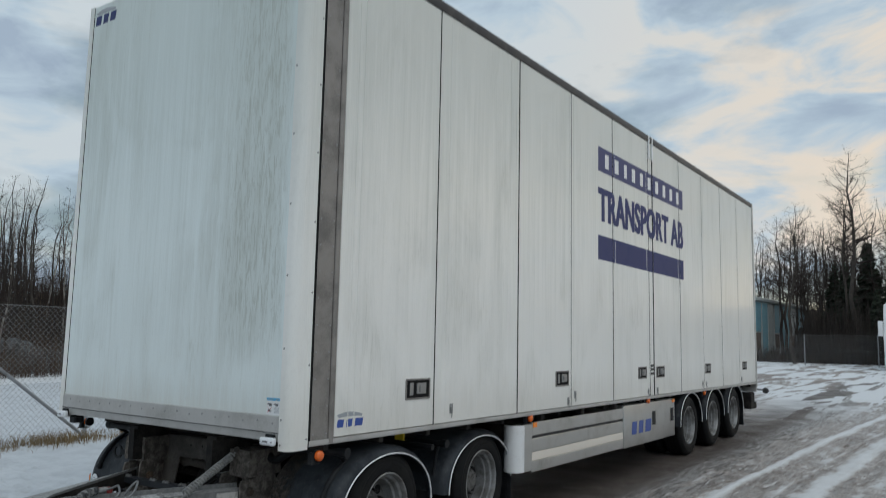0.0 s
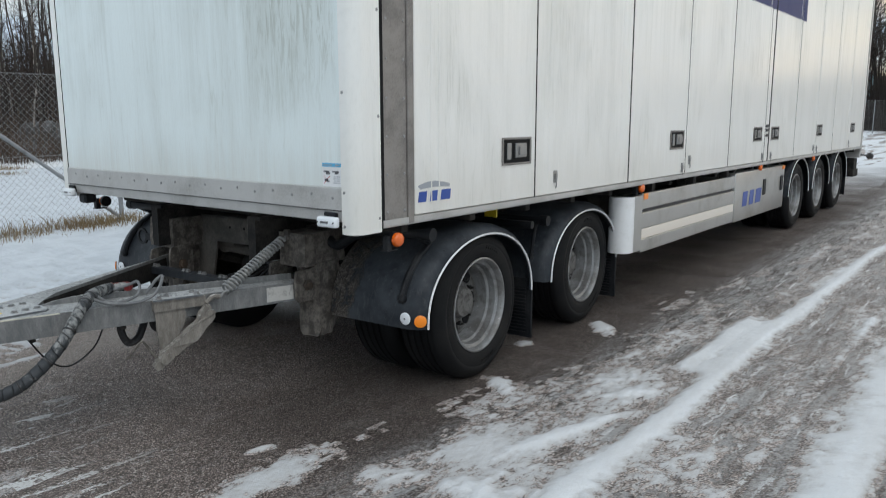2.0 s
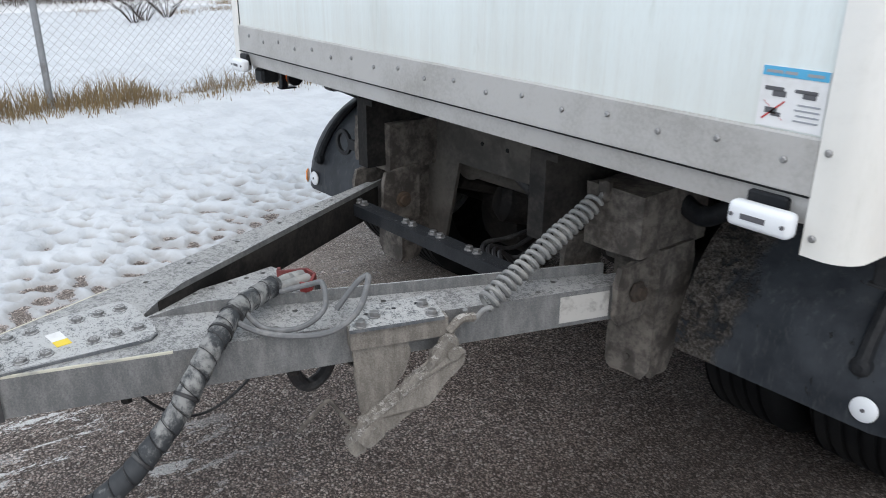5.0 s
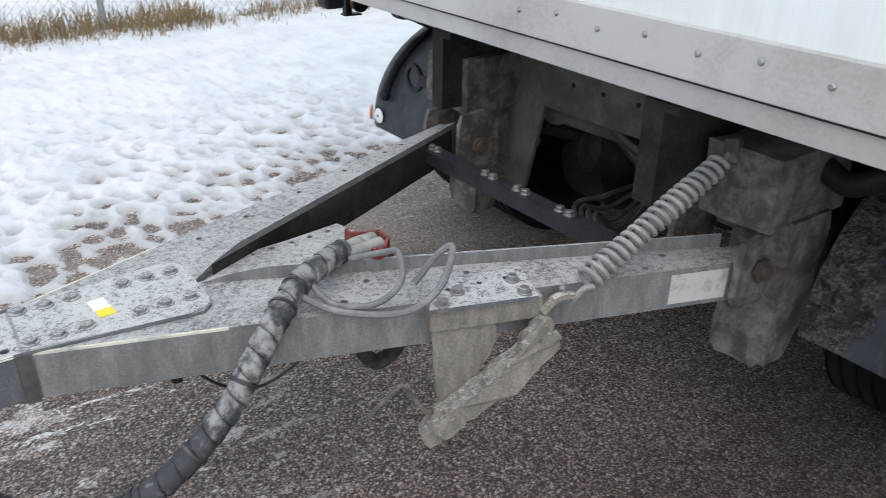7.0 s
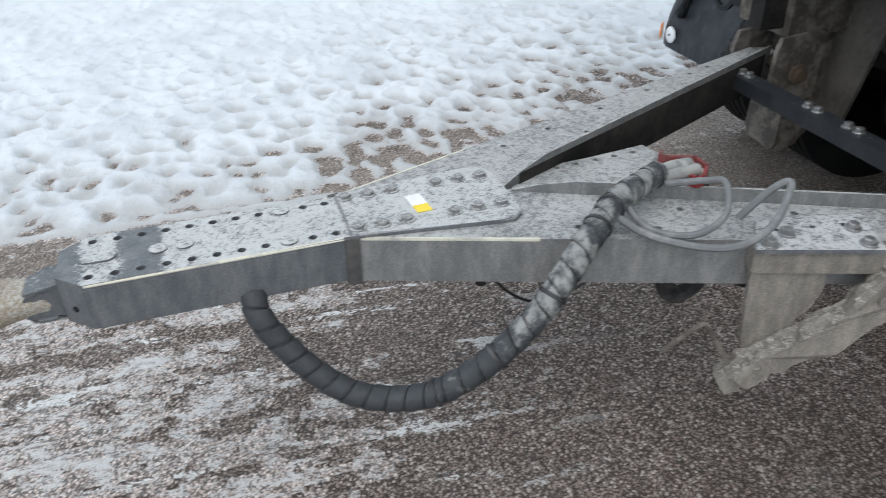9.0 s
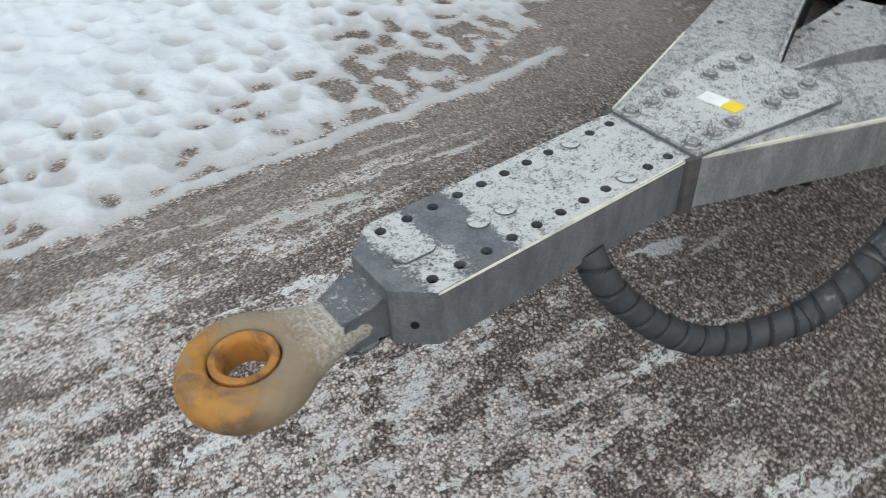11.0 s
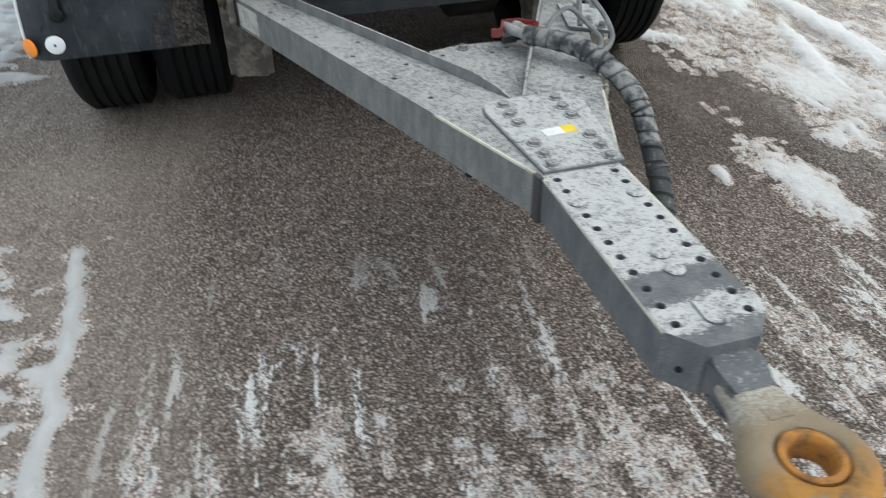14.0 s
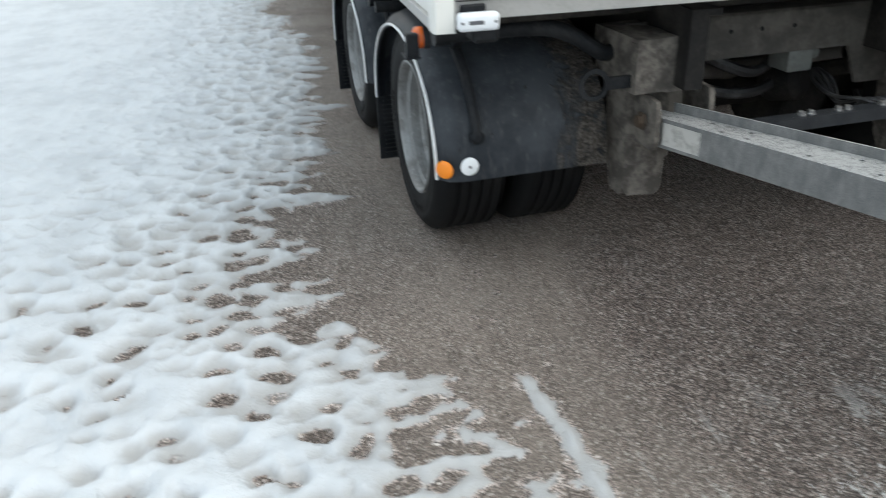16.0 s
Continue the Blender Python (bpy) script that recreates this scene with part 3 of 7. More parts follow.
def frame_of(d):
    d = Vector(d).normalized()
    a = Vector((0, 0, 1)) if abs(d.z) < 0.9 else Vector((1, 0, 0))
    u = d.cross(a).normalized()
    return u, d.cross(u).normalized()


def tube(bm, pts, r, n=10, caps=True, mi=0):
    """A round bar along a line of points; r is one radius or one for each point."""
    pts = [Vector(p) for p in pts]
    rs = r if isinstance(r, (list, tuple)) else [r] * len(pts)
    rings, u = [], None
    for i, p in enumerate(pts):
        d = (pts[min(i + 1, len(pts) - 1)] - pts[max(i - 1, 0)]).normalized()
        if u is None:
            u, _ = frame_of(d)
        u = (u - d * u.dot(d)).normalized()
        w = d.cross(u)
        rings.append([bm.verts.new(p + (u * math.cos(6.28319 * k / n) + w * math.sin(6.28319 * k / n)) * rs[i]) for k in range(n)])
    for a, b in zip(rings, rings[1:]):
        for k in range(n):
            bm.faces.new((a[k], a[(k + 1) % n], b[(k + 1) % n], b[k])).material_index = mi
    if caps:
        bm.faces.new(rings[0][::-1]).material_index = mi
        bm.faces.new(rings[-1]).material_index = mi
    return bm


def lathe(bm, profile, centre, axis, n=32, closed=False, mi=0):
    """A turned form: (radius, along) pairs about an axis through centre."""
    c, d = Vector(centre), Vector(axis).normalized()
    u, w = frame_of(d)
    rings = [[bm.verts.new(c + d * h + (u * math.cos(6.28319 * k / n) + w * math.sin(6.28319 * k / n)) * r) for k in range(n)] for r, h in profile]
    pairs = list(zip(rings, rings[1:])) + ([(rings[-1], rings[0])] if closed else [])
    for a, b in pairs:
        for k in range(n):
            bm.faces.new((a[k], a[(k + 1) % n], b[(k + 1) % n], b[k])).material_index = mi
    if not closed:
        bm.faces.new(rings[0][::-1]).material_index = mi
        bm.faces.new(rings[-1]).material_index = mi
    return bm


def smooth_line(pts, steps=8):
    """Points of a smooth curve through the given ones."""
    p = [Vector(q) for q in pts]
    p = [p[0] * 2 - p[1]] + p + [p[-1] * 2 - p[-2]]
    out = []
    for i in range(1, len(p) - 2):
        for s in range(steps):
            t = s / steps
            a, b, c, d = p[i - 1], p[i], p[i + 1], p[i + 2]
            out.append(0.5 * (2 * b + (c - a) * t + (2 * a - 5 * b + 4 * c - d) * t * t + (3 * b - a - 3 * c + d) * t ** 3))
    return out + [p[-2]]


def holed_plate(bm, outline, holes, z0, z1, n=12):
    """A flat plate with round holes (x, y, r) cut right through it."""
    loops = [list(outline)] + [[(x + r * math.cos(6.28319 * k / n), y + r * math.sin(6.28319 * k / n)) for k in range(n)] for x, y, r in holes]
    edges = []
    for lp in loops:
        vs = [bm.verts.new((x, y, z1)) for x, y in lp]
        edges += [bm.edges.new((vs[i], vs[(i + 1) % len(vs)])) for i in range(len(vs))]
    fill = bmesh.ops.triangle_fill(bm, use_beauty=True, use_dissolve=False, edges=edges)
    faces = [f for f in fill["geom"] if isinstance(f, bmesh.types.BMFace)]
    ext = bmesh.ops.extrude_face_region(bm, geom=faces)
    bmesh.ops.translate(bm, verts=[v for v in ext["geom"] if isinstance(v, bmesh.types.BMVert)], vec=(0, 0, z0 - z1))
    return bm


def bolt_mesh(r=0.012, h=0.012):
    bm = B()
    lathe(bm, [(r * 1.35, 0), (r * 1.35, h * 0.25), (r * 1.3, h * 0.3)], (0, 0, 0), (0, 0, 1), 12)
    lathe(bm, [(r, h * 0.28), (r, h * 0.9), (r * 0.8, h)], (0, 0, 0), (0, 0, 1), 6)
    me = bpy.data.meshes.new("bolt")
    bmesh.ops.recalc_face_normals(bm, faces=bm.faces)
    bm.to_mesh(me)
    bm.free()
    return me


def pieces(name, me, material, parent, places, label=""):
    """Alike small parts on one mesh, each an object of its own."""
    if not me.materials:
        me.materials.append(material)
    for m in places:
        ob = new(name, me)
        ob.parent = parent
        ob.matrix_local = m
        if label:
            ob["label"] = label


def dot_mesh(r):
    """A thin dark disc that lines the mouth of a small hole."""
    bm = B()
    lathe(bm, [(r, 0), (r, 0.002)], (0, 0, 0), (0, 0, 1), 10)
    me = bpy.data.meshes.new("hole")
    bm.to_mesh(me)
    bm.free()
    return me


def face_to(p, d):
    """A pose at p whose z axis points along d."""
    return Matrix.Translation(p) @ Vector(d).to_track_quat("Z", "Y").to_matrix().to_4x4()


def crust(bm, amp=0.004, cuts=5, size=16.0):
    """Roughens a plate with dried mud: finer faces, pushed out unevenly."""
    long_ = [e for e in bm.edges if e.calc_length() > 0.03]
    bmesh.ops.subdivide_edges(bm, edges=long_, cuts=cuts, use_grid_fill=True)
    bmesh.ops.recalc_face_normals(bm, faces=bm.faces)
    bm.normal_update()
    for v in bm.verts:
        v.co += v.normal * amp * (noise.noise(v.co * size) + 0.7 * noise.noise(v.co * size * 2.7) + 0.3)
    return bm


# ---------------------------------------------------------------- ground and snow
def rise(y):
    """The yard climbs very gently away from the drawbar."""
    t = np.maximum(0.0, np.minimum(np.asarray(y, dtype=float), 90.0) - 1.0)
    return 0.0115 * t * t / (t + 1.5)


def bank(x):
    """The slope at the edge of the wood."""
    t = np.clip((-np.asarray(x, dtype=float) - 23.0) / 9.0, 0, 1)
    return 1.9 * t * t * (3 - 2 * t)


def lattice(ix, iy, seed):
    h = (ix * 374761393 + iy * 668265263 + seed * 1442695041) & 0xFFFFFFFF
    h = ((h ^ (h >> 13)) * 1274126177) & 0xFFFFFFFF
    return ((h ^ (h >> 16)) & 0xFFFF) / 65535.0


def vnoise(x, y, seed):
    x0, y0 = np.floor(x).astype(np.int64), np.floor(y).astype(np.int64)
    fx, fy = x - x0, y - y0
    fx, fy = fx * fx * (3 - 2 * fx), fy * fy * (3 - 2 * fy)
    a, b = lattice(x0, y0, seed), lattice(x0 + 1, y0, seed)
    c, d = lattice(x0, y0 + 1, seed), lattice(x0 + 1, y0 + 1, seed)
    return (a * (1 - fx) + b * fx) * (1 - fy) + (c * (1 - fx) + d * fx) * fy


def fbm(x, y, seed, octaves=4):
    s, a, t = 0.0, 0.5, 0.0
    for k in range(octaves):
        s = s + a * vnoise(x * 2 ** k, y * 2 ** k, seed + k * 17)
        t, a = t + a, a * 0.55
    return s / t


def sstep(lo, hi, v):
    t = np.clip((v - lo) / (hi - lo), 0, 1)
    return t * t * (3 - 2 * t)


def steps(*runs):
    out = [runs[0][0]]
    for lo, hi, d in runs:
        n = max(1, int(round((hi - lo) / d)))
        out += [lo + (hi - lo) * (k + 1) / n for k in range(n)]
    return np.array(out)


def grid_mesh(name, xs, ys, z, keep=None):
    nx, ny = len(xs), len(ys)
    X, Y = np.meshgrid(xs, ys)
    co = np.stack([X.ravel(), Y.ravel(), z.ravel()], 1)
    i = (np.arange(ny - 1)[:, None] * nx + np.arange(nx - 1)[None, :]).ravel()
    q = np.stack([i, i + 1, i + nx + 1, i + nx], 1)
    if keep is not None:
        q = q[keep.ravel()[q].any(1)]
        used, q = np.unique(q, return_inverse=True)
        co, q = co[used], q.reshape(-1, 4)
    me = bpy.data.meshes.new(name)
    me.vertices.add(len(co))
    me.vertices.foreach_set("co", co.ravel())
    me.loops.add(q.size)
    me.loops.foreach_set("vertex_index", q.ravel().astype(np.int32))
    me.polygons.add(len(q))
    me.polygons.foreach_set("loop_start", np.arange(0, q.size, 4, dtype=np.int32))
    me.update(calc_edges=True)
    me.shade_smooth()
    return me


gx = steps((-2600, -300, 400), (-300, -60, 40), (-60, -34, 4), (-34, -18, 0.6), (-18, 12, 1.0), (12, 60, 8), (60, 300, 40), (300, 2600, 400))
gy = steps((-2600, -300, 400), (-300, -40, 40), (-40, -4, 4), (-4, 12, 0.2), (12, 30, 0.5), (30, 90, 3), (90, 300, 30), (300, 2600, 400))
GX, GY = np.meshgrid(gx, gy)
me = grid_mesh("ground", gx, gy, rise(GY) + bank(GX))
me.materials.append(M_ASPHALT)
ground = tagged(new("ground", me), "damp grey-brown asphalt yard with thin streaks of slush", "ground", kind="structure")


def snow_height(x, y):
    # the snow field beside the trailer: where it ends, how deep it is, and the drip pits in it
    edge = np.interp(y, [-4, -0.5, -0.3, -0.1, 0.15, 0.45, 0.85, 1.25, 2, 3, 4.5, 7.5, 12, 30], [-2.38, -2.42, -2.56, -2.78, -3.00, -3.17, -3.10, -2.96, -2.88, -2.84, -2.90, -3.2, -3.6, -5])
    wob = fbm(x * 3.1, y * 3.1, 5) - 0.5
    calm = 1 - 0.6 * sstep(0.0, -0.5, y)
    d = edge - x + (0.36 * wob + 0.50 * (fbm(x * 2.2, y * 9, 8, 3) - 0.5)) * calm
    left = 0.027 * sstep(-0.10, 0.14, d) + 0.020 * sstep(0.15, 1.0, d) + 0.012 * sstep(0.8, 3.0, d) + 0.012 * (fbm(x * 5, y * 5, 31) - 0.5) + 0.013 * (fbm(x * 22, y * 22, 33, 3) - 0.5) - 0.012 * sstep(0.06, -0.14, d)
    rng = np.random.RandomState(11)
    pit = np.zeros_like(x)
    xs1, ys1 = x[0], y[:, 0]
    xw, yw = x + 0.075 * (fbm(x * 11, y * 11, 101, 3) - 0.5), y + 0.075 * (fbm(x * 11, y * 11, 103, 3) - 0.5)
    rag = 0.55 + 1.0 * vnoise(x * 3.3, y * 3.3, 107)
    for sp, w0, w1, h0, h1, jit in ((0.118, 0.026, 0.046, 0.024, 0.034, 0.052), (0.070, 0.012, 0.022, 0.006, 0.016, 0.034)):
        px, py = np.meshgrid(np.arange(-8.4 if sp > 0.1 else -5.2, -2.36, sp), np.arange(-4.2, 11.0 if sp > 0.1 else 3.5, sp))
        px, py = px.ravel() + rng.uniform(-jit, jit, px.size), py.ravel() + rng.uniform(-jit, jit, px.size)
        deep = rng.uniform(0, 1, px.size)
        wide = rng.uniform(w0, w1, px.size)
        for a, b, k, w in zip(px, py, deep, wide):
            i0, i1 = np.searchsorted(xs1, (a - 3.2 * w, a + 3.2 * w))
            j0, j1 = np.searchsorted(ys1, (b - 3.2 * w, b + 3.2 * w))
            if i1 <= i0 or j1 <= j0:
                continue
            near = float(np.interp(-a, [2.3, 3.2, 3.8, 4.6, 7.0], [1.0, 1.0, 0.92, 0.62, 0.35]))
            r2 = (((xw[j0:j1, i0:i1] - a) * 0.85) ** 2 + (yw[j0:j1, i0:i1] - b) ** 2) / (w * w)
            pit[j0:j1, i0:i1] = np.maximum(pit[j0:j1, i0:i1], np.exp(-0.5 * r2 ** 1.7) * (h0 + h1 * k) * near)
    left = left - pit * np.where(x > -3.6, 1 + (rag - 1) * 0.35, 1.0) * (1 - 0.30 * sstep(-0.9, -1.4, y)) * (1 - 0.5 * sstep(0.5, 2.2, y)) - 0.012 * sstep(0.05, -0.35, y) * sstep(-1.25, -0.8, y) * sstep(-3.25, -2.75, x)
    run = 2.392 + 0.035 * sstep(-0.75, -0.3, y) + 0.045 * (fbm(y * 7.0, y * 0 + 3, 4, 4) - 0.5)
    thick = 0.028 + 0.036 * (fbm(y * 14, x * 3, 14, 3) - 0.5)
    ridge = 0.024 * np.exp(-(np.abs(x + run) / thick) ** 2.4) * sstep(-0.24, -0.34, y) * (0.55 + 0.5 * fbm(x * 22, y * 15, 77, 4)) + 0.016 * (fbm(x * 34, y * 30, 78, 3) - 0.5) - 0.006
    left = np.maximum(left, np.where(np.abs(x + 2.4) < 0.12, ridge, -0.03))
    # wheel tracks down the free side
    c = np.asarray(x) - 0.010 * np.maximum(0, y - 2.5) ** 1.6 + 0.05 * (vnoise(y * 0.8, y * 0 + 9, 91) - 0.5)
    base = np.interp(c, [-0.9, -0.3, 0.0, 0.30, 0.60, 0.88, 0.93, 0.98, 1.04, 1.10, 1.42, 1.47, 1.52, 1.57, 1.66, 1.76, 1.86, 1.92, 2.12, 2.2, 2.6, 2.75, 4.0, 5.0, 9.0],
                     [-1.5, -1.25, -0.95, -0.46, -0.26, -0.20, 0.45, 1.5, 0.25, -0.42, -0.26, 0.16, -0.75, -0.50, 0.22, 0.85, 0.60, -0.45, -0.50, 0.02, 0.06, 0.3, 0.30, 0.12, 0.3])
    base = base - 0.25 * sstep(-0.2, -1.6, y) * sstep(0.6, 1.6, c) - 0.16 * sstep(3.0, 4.5, y) * sstep(1.1, 0.5, c) + 0.10 * sstep(5, 12, y)
    base = base + 0.55 * np.exp(-((c - 0.16) / 0.16) ** 2 - ((y - 0.95) / 0.38) ** 2)
    # pushed-up streaks between the tracks, and a trodden block behind them
    base = base + 1.1 * np.exp(-((c - 0.70 - 0.27 * (y - 0.6)) / 0.055) ** 2 - ((y - 0.58) / 0.40) ** 2)
    base = base + 0.9 * np.exp(-((c - 0.75 - 0.7 * (y - 1.3)) / 0.06) ** 2 - ((y - 1.3) / 0.15) ** 2)
    base = base + 0.8 * np.exp(-((c - 0.27) / 0.10) ** 2 - ((y + 0.22) / 0.10) ** 2) + 0.8 * np.exp(-((c - 0.68) / 0.14) ** 2 - ((y + 0.12) / 0.08) ** 2)
    base = base + 1.2 * sstep(0.70, 0.78, c) * sstep(1.02, 0.98, c) * sstep(1.70, 1.90, y) * sstep(3.4, 2.9, y)
    s1 = fbm(c * 5.5 + 0.6 * vnoise(y * 1.3, y * 0, 3), y * 1.4, 21) - 0.5
    s2 = fbm(x * 13, y * 7, 41) - 0.5
    s3 = fbm(x * 40, y * 24, 51, 3) - 0.5
    right = 0.028 * np.tanh(1.2 * (base + 1.45 * s1 + 1.15 * s2 + 0.9 * s3)) - 0.001
    right = np.where(c > -0.9, right, -0.03)
    # ragged slush dragged along ahead of the bogie
    zone = sstep(-0.75, -1.25, y) * sstep(-2.33, -2.15, x) * sstep(0.3, -0.3, x)
    t1 = fbm(x * 12, y * 2.4, 61) - 0.5
    mid = 0.014 * np.tanh(1.6 * (1.5 * t1 + 1.1 * s2 + 0.8 * s3 - 0.53 + 0.12 * sstep(-1.3, -2.2, y))) * zone - 0.02 * (1 - zone)
    right = np.maximum(right, mid)
    lumps = np.full_like(x, -0.02)
    for a, b, w, l, ang, h in ((0.10, 0.97, 0.055, 0.14, 0.9, 0.030), (0.04, 2.33, 0.06, 0.17, 0.7, 0.026), (-0.275, -0.375, 0.020, 0.065, -0.2, 0.018),
                               (-0.03, -0.46, 0.10, 0.25, 0.1, 0.017), (-0.20, 1.70, 0.05, 0.05, 0, 0.02), (0.5, 0.25, 0.14, 0.3, 0.2, 0.02)):
        ca, sa = math.cos(ang), math.sin(ang)
        u, v = ((x - a) * ca + (y - b) * sa) / w, (-(x - a) * sa + (y - b) * ca) / l
        q = np.maximum(0.0, np.sqrt(u * u + v * v) + 1.3 * s2 + 1.1 * s3)
        lumps = np.maximum(lumps, 0.58 * h * (1 - q ** 4))
    lumps = np.maximum(lumps, -0.02)
    # the thin rest feathers out to a film of a millimetre
    top = np.maximum(np.where(x < -2.2, left, -0.03), np.maximum(right, lumps))
    soft = np.where(x < -2.2, 0.0016, 0.0045)
    return soft * np.logaddexp(0.0, top / soft)


sx = steps((-19.5, -9, 0.7), (-9, -6.2, 0.07), (-6.2, -4.6, 0.026), (-4.6, -2.2, 0.015), (-2.2, 1.7, 0.014), (1.7, 3.0, 0.03), (3.0, 9.0, 0.12), (9.0, 16.0, 0.5))
sy = steps((-40, -12, 1.0), (-12, -7, 0.3), (-7, -3.4, 0.12), (-3.4, 2.6, 0.015), (2.6, 4.4, 0.026), (4.4, 9.0, 0.05), (9, 32, 0.25))
SX, SY = np.meshgrid(sx, sy)
SH = snow_height(SX, SY)
me = grid_mesh("snow", sx, sy, SH + rise(SY) + 0.0006, SH > 0.0007)
me.materials.append(M_SNOW)
tagged(new("snow", me), "wet pitted snow lying in patches and tyre tracks", "snow", kind="stuff")


# ---------------------------------------------------------------- wheels
def wheel_meshes():
    """Meshes of one pair of wheels; the outer face of the outer tyre lies in the plane u = 0."""
    out = {}

    def keep(name, bm, material, smooth=True):
        me = bpy.data.meshes.new(name)
        bmesh.ops.recalc_face_normals(bm, faces=bm.faces)
        bm.to_mesh(me)
        bm.free()
        me.materials.append(material)
        if smooth:
            me.shade_smooth()
            me.set_sharp_from_angle(angle=radians(40))
        out[name] = me

    R = 0.418
    prof = [(0.262, -0.018), (0.275, -0.006), (0.30, -0.001), (0.335, 0.004), (0.345, 0.001), (0.35, 0.004), (0.368, 0.002), (0.385, -0.008), (0.402, -0.022), (R - 0.004, -0.036)]
    for g in range(5):
        a = -0.045 - g * 0.043
        prof += [(R, a), (R, a - 0.026), (R - 0.011, a - 0.029), (R - 0.011, a - 0.040)]
    prof += [(R, -0.252), (0.395, -0.268), (0.34, -0.28), (0.275, -0.27), (0.262, -0.258)]
    bm = B()
    lathe(bm, prof, (0, 0, 0), (1, 0, 0), 72, True)
    # raised maker's marks round the sidewall, too small to read
    for a0 in (0.6, 2.5, 4.3):
        for k in range(6):
            a = a0 + k * 0.075
            c, s = math.cos(a), math.sin(a)
            q = [Vector((0.0005, 0, 0)) + Vector((0, c, s)) * r + Vector((0, -s, c)) * w for r, w in ((0.312, -0.008), (0.312, 0.008), (0.332, 0.008), (0.332, -0.008))]
            q1 = [p + Vector((0.0045, 0, 0)) for p in q]
            v0, v1 = [bm.verts.new(p) for p in q], [bm.verts.new(p) for p in q1]
            bm.faces.new(v1)
            for i in range(4):
                bm.faces.new((v0[i], v0[(i + 1) % 4], v1[(i + 1) % 4], v1[i]))
    keep("tyre", bm, M_TYRE)
    bm = B()
    lathe(bm, [(0.256, -0.030), (0.264, -0.020), (0.266, -0.006), (0.258, -0.004), (0.250, -0.012), (0.246, -0.040), (0.229, -0.050), (0.225, -0.088), (0.213, -0.098),
               (0.209, -0.150), (0.207, -0.158), (0.206, -0.172), (0.206, -0.205), (0.24, -0.205)], (0, 0, 0), (1, 0, 0), 56, True)
    keep("rim", bm, M_RIM)
    bm = B()
    lathe(bm, [(0.2055, -0.174), (0.198, -0.1805), (0.134, -0.1805), (0.122, -0.162), (0.108, -0.158), (0.108, -0.19), (0.2055, -0.20)], (0, 0, 0), (1, 0, 0), 56, True)
    keep("wheel_disc", bm, M_DISCW)
    bm = B()
    lathe(bm, [(0.108, -0.18), (0.106, -0.150), (0.092, -0.146), (0.088, -0.120), (0.080, -0.108), (0.03, -0.104)], (0, 0, 0), (1, 0, 0), 28)
    keep("hub", bm, M_DISCW)
    bm = B()
    lathe(bm, [(0.013, -0.02), (0.013, 0.014), (0.007, 0.018), (0.007, 0.030)], (0, 0, 0), (1, 0, 0), 6)
    keep("wheel_nut", bm, M_HUB)
    bm = B()
    lathe(bm, [(0.034, -0.010), (0.034, 0.0030), (0.010, 0.0032)], (0, 0, 0), (1, 0, 0), 18)
    keep("hand_hole", bm, M_SEAM)
    return out


WM = wheel_meshes()


def wheel_pair(parent, u, v, z, side):
    """Twin wheels whose outer tyre ends at u; side is +1 or -1."""
    turn = Matrix.Translation((u, v, z)) @ (Matrix.Rotation(math.pi, 4, "Z") if side < 0 else Matrix.Identity(4)) @ Matrix.Rotation(0.37 * (v * 7 % 3), 4, "X")
    rim = new("wheel", WM["rim"])
    rim.parent = parent
    rim.matrix_local = turn
    rim["label"] = "grey painted deep-dish steel wheel"
    for k, dx in enumerate((0.0, -0.325)):
        o = new("tyre", WM["tyre"])
        o.parent = rim
        o.matrix_local = Matrix.Translation((dx, 0, 0))
        if k == 0:
            o["label"] = "worn black rubber tyre"
    o = new("wheel_disc", WM["wheel_disc"])
    o.parent = rim
    o["label"] = "dirty dark wheel disc"
    o = new("hub", WM["hub"])
    o.parent = rim
    for k in range(10):
        o = new("wheel_nut", WM["wheel_nut"])
        o.parent = rim
        o.matrix_local = Matrix.Translation((-0.162, 0.134 * math.cos(k * 0.62832), 0.134 * math.sin(k * 0.62832)))
    for k in range(8):
        o = new("hand_hole", WM["hand_hole"])
        o.parent = rim
        a = k * 6.28319 / 8 + 0.3
        o.matrix_local = Matrix.Translation((-0.1795, 0.166 * math.cos(a), 0.168 * math.sin(a)))


